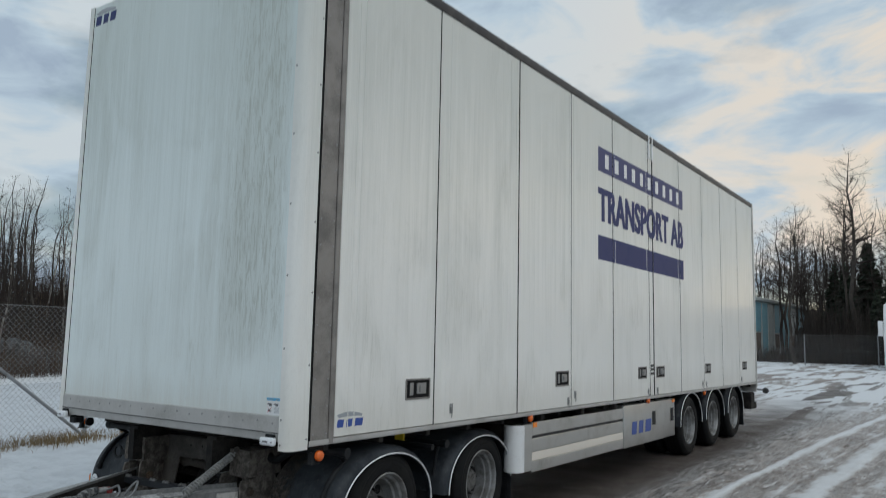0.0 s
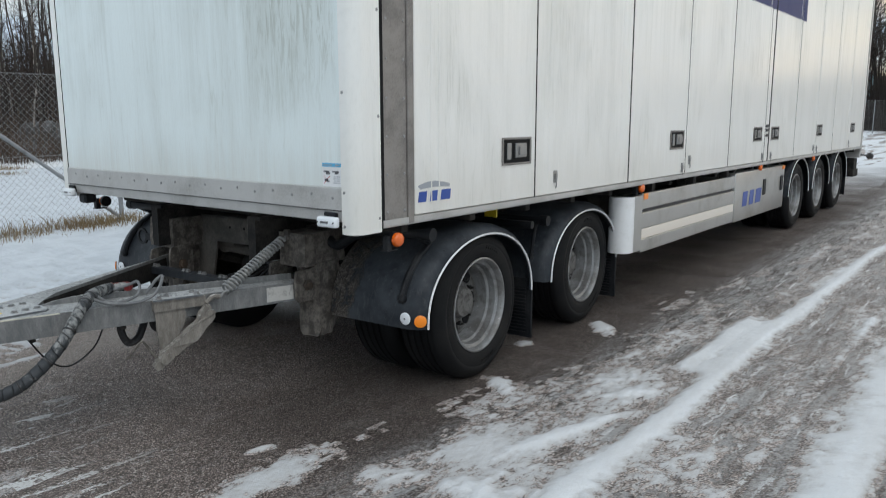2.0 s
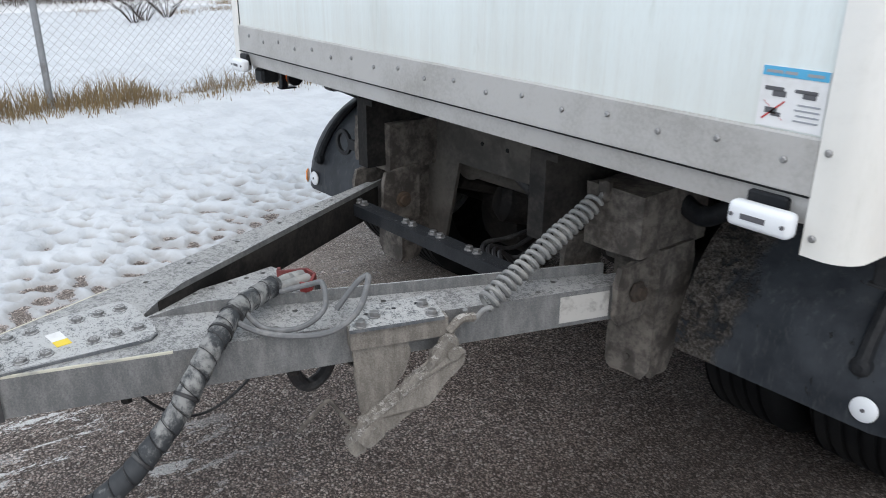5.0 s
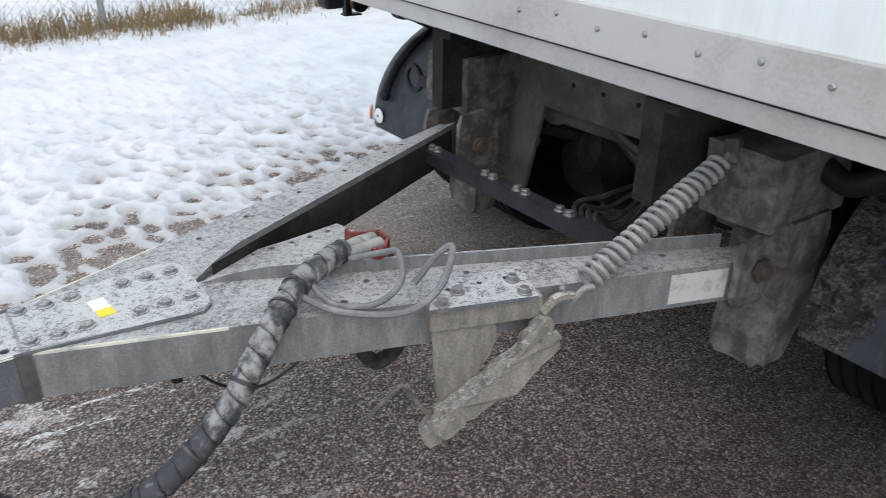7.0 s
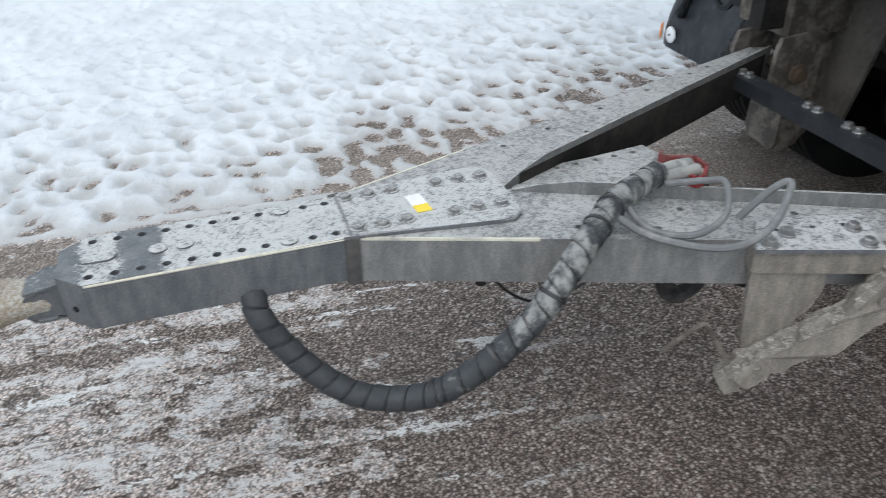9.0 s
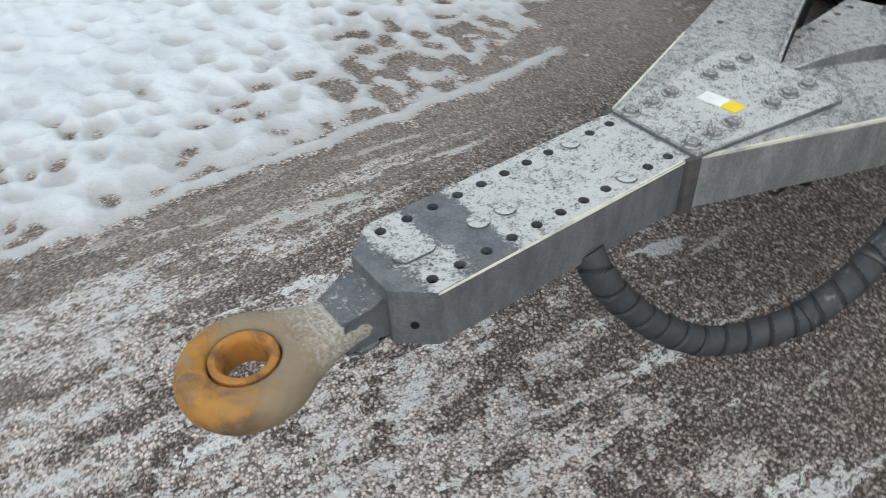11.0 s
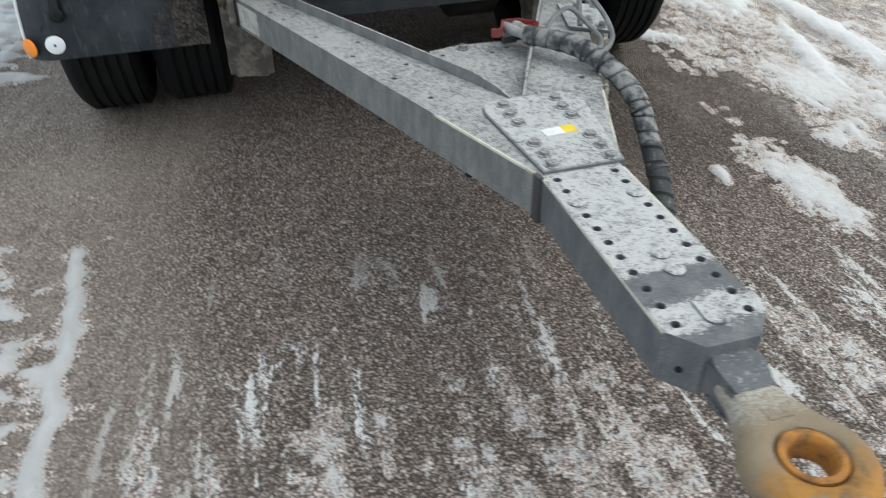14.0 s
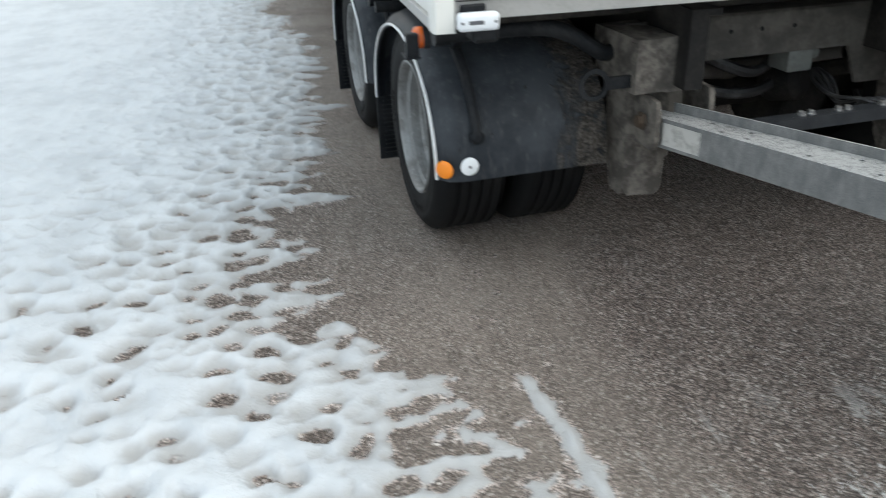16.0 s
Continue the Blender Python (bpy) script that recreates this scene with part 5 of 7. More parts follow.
# side guards: ribbed aluminium boards with a pale reflecting tape, and a locker door
def side_guard(x, s):
    bm = B()
    lathe(bm, [(0.088, 0.0), (0.092, 0.01), (0.092, 0.41), (0.088, 0.42)], (x - s * 0.085, 2.88, 0.450), (0, 0, 1), 28)
    box(bm, min(x - s * 0.14, x + s * 0.004), max(x - s * 0.14, x + s * 0.004), 2.88, 3.055, 0.45, 0.87, 0.004)
    g = part("side_guard", bm, M_SKIRT, trailer, "brushed aluminium side guard boards", True)
    bm = B()
    lathe(bm, [(0.0945, 0.004), (0.0945, 0.418)], (x - s * 0.085, 2.88, 0.450), (0, 0, 1), 28)
    part("guard_nose", bm, M_WHITE, g, "rounded pale grey guard nose", True)
    for z0, z1, o in ((0.430, 0.532, 0), (0.612, 0.735, 0), (0.762, 0.880, 0)):
        bm = B()
        box(bm, min(x - s * 0.03, x), max(x - s * 0.03, x), 3.058, 5.275, z0, z1, 0.006, 2)
        part("guard_board", bm, M_SKIRT, g)
    bm = B()
    box(bm, min(x - s * 0.03, x - s * 0.001), max(x - s * 0.03, x - s * 0.001), 3.062, 5.272, 0.534, 0.610, 0.003)
    part("reflecting_tape", bm, mat_tape, g, "pale reflecting tape")
    bm = B()
    box(bm, min(x - s * 0.05, x - s * 0.022), max(x - s * 0.05, x - s * 0.022), 3.07, 5.27, 0.73, 0.77)
    part("guard_groove", bm, M_TRIM, g)
    bm = B()
    box(bm, min(x - s * 0.60, x), max(x - s * 0.60, x), 5.30, 7.12, 0.415, 0.905, 0.012, 3)
    lk = part("locker", bm, M_SKIRT, trailer, "brushed aluminium locker between the axles", True)
    if s > 0:
        maker_mark(lk, x + 0.0006, 5.52, 6.22, 0.555, 0.705, False)
    for y in (6.25, 6.95):
        bm = B()
        box(bm, min(x, x + s * 0.008), max(x, x + s * 0.008), y, y + 0.10, 0.62, 0.79, 0.004)
        part("locker_latch", bm, M_BLACK, lk, "black locker latch")
    bm = B()
    box(bm, min(x, x + s * 0.006), max(x, x + s * 0.006), 3.075, 3.150, 0.835, 0.880, 0.002)
    part("amber_reflector", bm, M_AMBER, g, "small amber reflector")
    for y in (3.3, 4.2, 5.1):
        bm = B()
        box(bm, min(x - s * 0.10, x - s * 0.03), max(x - s * 0.10, x - s * 0.03), y, y + 0.06, 0.43, 0.95)
        part("guard_bracket", bm, M_CHASSIS, g)


mat_tape = mat("pale_tape", (0.78, 0.72, 0.64), 0.35, 0, 0.3)
side_guard(-0.010, 1)
side_guard(-2.590, -1)
bm = B()
box(bm, -0.045, 0.0, 7.02, 7.10, 0.86, 0.90, 0.004)
part("side_reflector", bm, M_AMBER, trailer, "amber reflector")
# air tanks and pipes in the dark under the floor
for x, y, r in ((-0.65, 3.2, 0.13), (-1.95, 3.2, 0.13), (-1.3, 4.2, 0.15)):
    bm = B()
    lathe(bm, [(r * 0.4, 0), (r * 0.9, 0.03), (r, 0.09), (r, 0.90), (r * 0.9, 0.96), (r * 0.4, 0.99)], (x, y, 0.72), (0, 1, 0), 20)
    part("air_tank", bm, M_CHASSIS, trailer, "", True)
bm = B()
box(bm, -2.58, -0.02, LENGTH - 0.10, LENGTH + 0.05, 0.50, 0.62, 0.01)
box(bm, -0.35, -0.02, LENGTH - 0.35, LENGTH - 0.1, 0.50, 0.80, 0.01)
part("rear_bumper", bm, M_CHASSIS, trailer, "dark underrun bumper")
bm = B()
box(bm, -0.42, -0.10, LENGTH - 0.02, LENGTH + 0.07, 0.63, 0.78, 0.01)
box(bm, -2.50, -2.18, LENGTH - 0.02, LENGTH + 0.07, 0.63, 0.78, 0.01)
part("tail_lamp", bm, M_REDREF, trailer, "red tail lamps")
bm = B()
tube(bm, [(-0.06, LENGTH, 0.86), (0.06, LENGTH + 0.06, 0.84), (0.12, LENGTH + 0.14, 0.83)], 0.014, 8)
lathe(bm, [(0.02, 0), (0.05, 0.01), (0.055, 0.05), (0.03, 0.07)], (0.11, LENGTH + 0.12, 0.82), (0.3, 1, 0.1), 14)
part("width_lamp", bm, M_TRIM, trailer, "rubber-armed end outline lamp", True)


# ---------------------------------------------------------------- the bogie with its drawbar, turned a little
dolly = thing("trailer_dolly", "two-axle steering bogie with a salt-dusted grey drawbar", "dolly", pose(-1.268, 0.34, 0, 0, 0, 3.3))
ZT = 0.607
BEND = -1.545
BOLT = bolt_mesh(0.0115, 0.014)
BOLT_BIG = bolt_mesh(0.0128, 0.010)

# tongue: hollow box with rows of holes in its top
outline = [(-0.087, BEND), (0.087, BEND), (0.087, -2.022), (0.045, -2.070), (-0.045, -2.070), (-0.087, -2.022)]
holes = [(s * 0.062, BEND - 0.022 - k * 0.0445, 0.0085) for s in (1, -1) for k in range(11) if k != 2]
bm = B()
holed_plate(bm, outline, holes, ZT - 0.012, ZT)
tongue = part("tongue", bm, M_TONGUE, dolly, "hollow grey steel tongue with two rows of holes")
for s in (1, -1):
    bm = B()
    prism(bm, [(s * 0.087, BEND), (s * 0.087, -2.022), (s * 0.075, -2.018), (s * 0.075, BEND)], "z", 0.512, ZT - 0.0121)
    part("tongue_side", bm, M_TONGUE, tongue)
    bm = B()
    prism(bm, [(s * 0.087, -2.0222), (s * 0.0452, -2.070), (s * 0.040, -2.056), (s * 0.075, -2.0182)], "z", 0.512, ZT - 0.0121)
    part("tongue_corner", bm, M_TONGUE, tongue)
bm = B()
box(bm, -0.045, 0.045, -2.070, -2.056, 0.512, ZT - 0.0121)
part("tongue_nose", bm, M_TONGUE, tongue)
bm = B()
prism(bm, [(u * 0.955, v + (0.006 if v < -1.6 else 0.0)) for u, v in outline], "z", 0.508, 0.5119)
part("tongue_floor", bm, M_TONGUE, tongue)
bm = B()
tube(bm, [(0.0845, BEND - 0.005, ZT - 0.003), (0.0855, -1.8, ZT - 0.003), (0.085, -2.02, ZT - 0.004)], 0.0035, 6)
tube(bm, [(-0.0845, BEND - 0.005, ZT - 0.003), (-0.085, -2.02, ZT - 0.004)], 0.0035, 6)
part("worn_edge", bm, M_SALTEDGE, tongue, "pale salt line along the edge", True)
bm = B()
lathe(bm, [(0.017, -0.002), (0.017, 0.003), (0.014, 0.0048), (0.004, 0.005)], (0, 0, 0), (0, 0, 1), 16)
RIVET = bpy.data.meshes.new("rivet")
bm.to_mesh(RIVET)
bm.free()
pieces("rivet", RIVET, M_TONGUE, tongue, [Matrix.Translation((s * 0.060, BEND - 0.022 - 2 * 0.0445, ZT)) for s in (1, -1)] + [Matrix.Translation((0.006, v, ZT)) for v in (-1.845, -1.893)])
bm = B()
n = 14
prism(bm, [(0.002 + 0.018 * math.cos(t), (-1.985 if math.sin(t) > 0 else -2.015) + 0.018 * math.sin(t)) for t in [6.28319 * k / n + 0.01 for k in range(n)]], "z", ZT, ZT + 0.004)
part("oval_boss", bm, M_TONGUE, tongue)
pieces("drain_hole", dot_mesh(0.006), M_SEAM, tongue, [face_to((s * 0.0665, -2.0465, 0.548), (s * 0.748, -0.664, 0)) for s in (1, -1)])
# neck and eye
bm = B()
prism(bm, [(0.041, -2.060), (0.033, -2.092), (0.033, -2.116), (0.039, -2.140), (-0.039, -2.140), (-0.033, -2.116), (-0.033, -2.092), (-0.041, -2.060)], "z", 0.514, 0.586)
for v in bm.verts:
    if v.co.y < -2.13 and v.co.z > 0.55:
        v.co.z -= 0.016
bmesh.ops.bevel(bm, geom=list(bm.edges), offset=0.007, segments=3, affect="EDGES")
part("neck", bm, M_NECK, tongue, "grey forged neck", True)
# the eye is one drop-shaped forging: its outline runs from the neck round the ring
EV, ER = -2.255, 0.0905
half = [(0.034, -2.088), (0.036, -2.112), (0.042, -2.136), (0.050, -2.158), (0.058, -2.176)]
a0 = math.atan2(-2.190 - EV, 0.065)
arc_ = [(ER * math.cos(a0 - (a0 + math.pi / 2) * k / 22), EV + ER * math.sin(a0 - (a0 + math.pi / 2) * k / 22)) for k in range(23)]
right_ = half + arc_
drop = [(0.0, -2.086), (0.018, -2.086)] + right_ + [(-u, v) for u, v in right_[-2::-1]] + [(-0.018, -2.086)]
eye = B()
rings = []
for f, z in ((0.0, 0.566), (0.04, 0.5715), (0.14, 0.5745), (0.48, 0.5755), (0.74, 0.5715), (0.90, 0.563), (0.985, 0.552), (1.0, 0.546), (0.97, 0.536), (0.85, 0.527), (0.5, 0.523), (0.0, 0.523)):
    ring = []
    for u, v in drop:
        d = Vector((u, v - EV, 0))
        p = d.normalized() * 0.0462
        q = p.lerp(d, f)
        worn = 0.0016 * noise.noise(Vector((q.x * 38, q.y * 38, z * 20))) if 0.1 < f else 0.0
        ring.append(eye.verts.new((q.x, q.y + EV, z + worn)))
    rings.append(ring)
nd = len(drop)
for r0, r1 in zip(rings, rings[1:] + rings[:1]):
    for k in range(nd):
        eye.faces.new((r0[k], r0[(k + 1) % nd], r1[(k + 1) % nd], r1[k]))
eye_ob = part("towing_eye", eye, M_RUST, tongue, "thick rust-brown forged towing eye", True)
bm = B()
lathe(bm, [(0.0300, 0.530), (0.0300, 0.563), (0.0315, 0.5695), (0.0350, 0.5735), (0.0415, 0.5745), (0.0440, 0.5725), (0.0446, 0.565), (0.0446, 0.524)], (0, EV, 0), (0, 0, 1), 44, True)
part("bushing", bm, M_RUSTB, eye_ob, "bright orange rusted bushing", True)
bm = B()
box(bm, -0.019, 0.019, -2.192, -2.168, 0.572, 0.5772, 0.001)
for k in range(3):
    box(bm, -0.013 + k * 0.010, -0.007 + k * 0.010, -2.186, -2.174, 0.5770, 0.5782)
part("maker_plate", bm, M_RUST, eye_ob, "small raised maker's plate")


# A-frame beams
def line(v, v0, u0, k):
    return u0 + (v - v0) * k


VE = -0.13
for s in (1, -1):
    out0, out1 = (s * 0.087, BEND), (s * line(VE, BEND, 0.087, 0.368), VE)
    in1 = (s * line(VE, -1.21, 0.0, 0.478), VE)
    bm = B()
    ol = [(0.0, BEND), out0, out1, in1, (0.0, -1.21)]
    hl = []
    for v in (-1.12, -0.98, -0.80, -0.62, -0.44, -0.36):
        a, b = line(v, BEND, 0.087, 0.368), max(0.0, line(v, -1.21, 0.0, 0.478))
        hl.append((s * (a * 0.72 + b * 0.28 + 0.008), v, 0.0075))
    for v in (-0.90, -0.70, -0.40, -0.28):
        a, b = line(v, BEND, 0.087, 0.368), max(0.0, line(v, -1.21, 0.0, 0.478))
        hl.append((s * (a * 0.30 + b * 0.70), v, 0.0075))
    holed_plate(bm, ol, hl, ZT - 0.008, ZT)
    w = 0.010
    prism(bm, [out0, out1, (out1[0] - s * w, out1[1]), (out0[0] - s * w, out0[1])], "z", 0.508, ZT - 0.0081)
    fl = 0.085
    prism(bm, [(out0[0] - s * w, out0[1] + 0.02), (out1[0] - s * w, out1[1]), (out1[0] - s * fl, out1[1]), (out0[0] - s * fl, out0[1] + 0.06)], "z", 0.508, 0.516)
    # lip turned up along the inner edge, fading out towards the tongue
    t = 0.007
    v0, v1 = -1.19, VE
    a0, a1 = line(v0, -1.21, 0.0, 0.478) + 0.003, line(v1, -1.21, 0.0, 0.478)
    vs = []
    for v, h in ((v0, 0.0), (v0 + 0.05, 0.016), (v0 + 0.12, 0.028), (v1, 0.030)):
        u = line(v, -1.21, 0.0, 0.478)
        vs.append([bm.verts.new((s * (u + d), v, z)) for d, z in ((0, ZT - 0.02), (0, ZT + h + 0.001), (t, ZT + h + 0.001), (t, ZT - 0.02))])
    for p, q in zip(vs, vs[1:]):
        for i in range(4):
            bm.faces.new((p[i], p[(i + 1) % 4], q[(i + 1) % 4], q[i]))
    bm.faces.new(vs[0]), bm.faces.new(vs[-1][::-1])
    # end block at the hinge
    prism(bm, [(out1[0], VE - 0.02), (out1[0] - s * 0.012, VE + 0.05), (in1[0] + s * 0.03, VE + 0.05), (in1[0], VE - 0.02)], "z", 0.520, ZT - 0.002)
    beam = part("drawbar_beam", bm, M_BEAM, dolly, "folded grey steel drawbar beam dusted with salt")
    bm = B()
    p0, p1 = Vector((out0[0], out0[1], 0.55)), Vector((out1[0], out1[1], 0.55))
    d = (p1 - p0).normalized()
    nrm = Vector((d.y, -d.x, 0)) * s
    L = (p1 - p0).length
    m = [p0 + d * x + nrm * o for x, o in ((L - 0.20, 0.0004), (L - 0.055, 0.0004), (L - 0.055, 0.0022), (L - 0.20, 0.0022))]
    prism(bm, [(q.x, q.y) for q in m], "z", 0.520, 0.594)
    tape = part("beam_reflector", bm, M_TAPEW, beam, "dirty white reflecting tape")
    # black sheets inside the open channel: grime with the shade painted in
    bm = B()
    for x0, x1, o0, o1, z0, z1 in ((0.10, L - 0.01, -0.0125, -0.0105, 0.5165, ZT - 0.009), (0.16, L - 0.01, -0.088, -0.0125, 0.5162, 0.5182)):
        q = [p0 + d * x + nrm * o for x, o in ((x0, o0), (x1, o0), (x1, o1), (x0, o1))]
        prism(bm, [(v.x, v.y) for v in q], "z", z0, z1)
    # the inner web under the lip, its shade painted black along with road film
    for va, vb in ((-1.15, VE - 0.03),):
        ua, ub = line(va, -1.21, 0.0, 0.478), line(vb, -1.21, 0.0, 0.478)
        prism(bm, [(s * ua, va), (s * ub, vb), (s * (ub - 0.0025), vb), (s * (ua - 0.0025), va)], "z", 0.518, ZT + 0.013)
    part("channel_shade_grime", bm, M_CHASSIS, beam, "black grime and painted shade inside the channel")
    bm = B()
    m = [p0 + d * x + nrm * o for x, o in ((0.02, -0.003), (0.36, -0.003), (0.36, 0.0012), (0.02, 0.0012))]
    prism(bm, [(q.x, q.y) for q in m], "z", ZT - 0.005, ZT + 0.0008)
    part("worn_edge", bm, M_SALTEDGE, beam, "pale salt line along the edge")
    for x in (0.25, 0.62):
        bm = B()
        q = p0 + d * x - nrm * 0.02
        lathe(bm, [(0.012, 0.490), (0.012, 0.508)], (q.x, q.y, 0), (0, 0, 1), 8)
        part("bolt_end", bm, M_CHASSIS, beam)

# joint collar between tongue and beams
for s in (1, -1):
    bm = B()
    prism(bm, [(s * 0.084, BEND - 0.012), (s * 0.094, BEND - 0.010), (s * 0.098, BEND + 0.014), (s * 0.086, BEND + 0.014)], "z", 0.504, ZT + 0.001)
    part("joint_collar", bm, M_TRIM, dolly, "dark joint where tongue meets beams")

# rounded cover plate with two rows of bolts and the label
bm = B()
cp = [(-0.080, BEND + 0.004), (0.095, BEND + 0.004), (0.135, -1.255), (0.135, -1.225), (0.118, -1.205), (0.085, -1.200), (-0.055, -1.200), (-0.085, -1.205), (-0.100, -1.225), (-0.105, -1.255)]
prism(bm, cp, "z", ZT + 0.0005, ZT + 0.0095)
bmesh.ops.bevel(bm, geom=[e for e in bm.edges if abs(e.verts[0].co.z - e.verts[1].co.z) < 1e-4 and e.verts[0].co.z > ZT + 0.005], offset=0.003, segments=1, affect="EDGES")
cover = part("cover_plate", bm, M_TONGUE, dolly, "bolted grey cover plate")
pieces("bolt", BOLT_BIG, M_BOLT, cover, [Matrix.Translation((u + 0.002 * (k % 2), v, ZT + 0.0085)) @ Matrix.Rotation(k * 0.7, 4, "Z") for u in (-0.055, 0.072) for k, v in enumerate((-1.525, -1.477, -1.428, -1.330, -1.281, -1.232))])
bm = B()
prism(bm, [(-0.018, -1.408), (0.028, -1.404), (0.026, -1.372), (-0.020, -1.376)], "z", ZT + 0.0097, ZT + 0.0107)
lab = part("label_plate", bm, M_WHITE, cover, "white and yellow label")
bm = B()
prism(bm, [(0.0265, -1.404), (0.056, -1.401), (0.054, -1.370), (0.0245, -1.372)], "z", ZT + 0.0097, ZT + 0.0108)
part("label_field", bm, M_YELLOW, lab)

# gusset sheet between the beams
bm = B()
g0, g1 = -1.17, -0.80
gl = [(-0.113, g1), (-0.094, -0.95), (-0.088, -1.05), (-0.062, -1.12), (-0.035, g0), (0.035, g0), (line(g1, -1.21, 0, 0.478) + 0.02, g1), (0.05, g1 + 0.015), (-0.02, g1 + 0.02)]
holed_plate(bm, gl[::-1], [(-0.071 - 0.07 * (v + 1.04), v, 0.007) for v in (-1.04, -0.99, -0.94, -0.89, -0.84)] + [(0.10, -0.84, 0.007), (0.05, -0.86, 0.007)], ZT - 0.020, ZT - 0.012)
gus = part("gusset_sheet", bm, M_BEAM, dolly, "flat grey sheet between the beams")
pieces("bolt", BOLT, M_SCREW, gus, [Matrix.Translation((-0.02, g1 - 0.012, ZT - 0.012))])

# parking socket with the red hood, and the hose bundle plugged into it
bm = B()
flap = [(0.050, -0.858), (0.062, -0.868), (0.074, -0.862), (0.098, -0.806), (0.140, -0.806), (0.178, -0.840), (0.180, -0.856), (0.168, -0.862)]
for (u0, v0), (u1, v1) in zip(flap, flap[1:]):
    d = Vector((u1 - u0, v1 - v0, 0)).normalized()
    w = Vector((d.y, -d.x, 0)) * 0.0035
    prism(bm, [(u0 - d.x * 0.002 + w.x, v0 - d.y * 0.002 + w.y), (u1 + d.x * 0.002 + w.x, v1 + d.y * 0.002 + w.y), (u1 + d.x * 0.002 - w.x, v1 + d.y * 0.002 - w.y), (u0 - d.x * 0.002 - w.x, v0 - d.y * 0.002 - w.y)], "z", ZT + 0.030, ZT + 0.054)
sock = part("parking_socket", bm, M_RED, dolly, "faded red coupling flap", True)
bm = B()
tube(bm, [(0.100, -0.820, ZT + 0.040), (0.108, -0.870, ZT + 0.044), (0.124, -0.925, ZT + 0.046)], [0.014, 0.014, 0.011], 12)
part("coupling_head", bm, M_SPRING, sock, "dusty metal coupling head", True)
bm = B()
tube(bm, [(0.130, -0.820, ZT + 0.040), (0.138, -0.870, ZT + 0.042), (0.145, -0.925, ZT + 0.044)], [0.014, 0.014, 0.011], 12)
lathe(bm, [(0.018, 0), (0.018, 0.012)], (0.122, -0.850, ZT + 0.045), (0.15, -1, 0), 12)
part("coupling_head", bm, M_SPRING, sock, "dusty metal coupling head", True)
bm = B()
box(bm, 0.096, 0.150, -0.822, -0.812, ZT + 0.010, ZT + 0.046, 0.003, 2)
part("socket_plate", bm, M_SPRING, sock, "dusty socket plate")
bm = B()
prism(bm, [(-0.810, ZT - 0.012), (-0.808, ZT + 0.016), (-0.800, ZT + 0.020), (-0.792, ZT + 0.020), (-0.790, ZT - 0.012)], "x", 0.100, 0.140)
part("socket_foot", bm, M_TRIM, sock)

HOSE = [(0.128, -0.915, ZT + 0.046), (0.165, -0.975, ZT + 0.052), (0.215, -1.060, ZT + 0.050), (0.270, -1.140, 0.622), (0.305, -1.205, 0.570), (0.314, -1.250, 0.517), (0.314, -1.306, 0.460), (0.307, -1.371, 0.405),
        (0.286, -1.440, 0.356), (0.245, -1.515, 0.325), (0.205, -1.590, 0.330), (0.165, -1.655, 0.372), (0.130, -1.705, 0.430), (0.105, -1.735, 0.480), (0.075, -1.740, 0.515)]
path = smooth_line(HOSE, 36)
# spiral wrap: each turn of the strip stands a little proud at its edge
bm = B()
rows_, seam, u = [], [], None
ns = 18
run = 0.0
for i in range(len(path)):
    dd = (path[min(i + 1, len(path) - 1)] - path[max(i - 1, 0)]).normalized()
    if i:
        run += (path[i] - path[i - 1]).length
    if u is None:
        u, _ = frame_of(dd)
    u = (u - dd * u.dot(dd)).normalized()
    w = dd.cross(u)
    row = []
    for k in range(ns):
        a = 6.28319 * k / ns
        ph = (run / 0.041 + k / ns) % 1.0
        r = 0.0245 + 0.0028 * ph - (0.0045 if ph > 0.88 else 0.0)
        row.append(bm.verts.new(path[i] + (u * math.cos(a) + w * math.sin(a)) * r))
    rows_.append(row)
    a = 6.28319 * (0.95 - run / 0.041)
    seam.append(path[i] + (u * math.cos(a) + w * math.sin(a)) * 0.0252)
for p, q in zip(rows_, rows_[1:]):
    for k in range(ns):
        bm.faces.new((p[k], p[(k + 1) % ns], q[(k + 1) % ns], q[k]))
bm.faces.new(rows_[0][::-1]), bm.faces.new(rows_[-1])
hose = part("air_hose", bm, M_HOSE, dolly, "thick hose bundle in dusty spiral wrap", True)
part("wrap_seam", tube(B(), seam, 0.0009, 5), M_CABLE, hose, "dark open seam of the spiral wrap", True)
for i in (77, 95, 159, 231, 288):
    bm = B()
    c, dd = path[i], (path[i + 1] - path[i - 1]).normalized()
    lathe(bm, [(0.0265, -0.004), (0.0285, -0.003), (0.0285, 0.003), (0.0265, 0.004)], c, (dd + Vector((0.1, 0.05, 0.15))).normalized(), 18)
    part("hose_tie", bm, M_CABLE, hose, "black cable tie", True)
# thin cables looping at the socket
bm = B()
tube(bm, smooth_line([(0.20, -1.04, ZT + 0.055), (0.275, -1.02, ZT + 0.022), (0.325, -0.955, ZT + 0.022), (0.315, -0.885, ZT + 0.045), (0.270, -0.86, ZT + 0.085), (0.225, -0.87, ZT + 0.07), (0.17, -0.92, ZT + 0.045)], 8), 0.0068, 8)
tube(bm, smooth_line([(0.23, -1.08, ZT + 0.045), (0.30, -1.02, ZT + 0.016), (0.375, -0.92, ZT + 0.016), (0.385, -0.84, ZT + 0.05), (0.345, -0.78, ZT + 0.105), (0.325, -0.80, ZT + 0.09), (0.31, -0.85, ZT + 0.03)], 8), 0.0074, 8)
part("cable_loop", bm, M_CABLE2, dolly, "grey cables looped beside the socket", True)
bm = B()
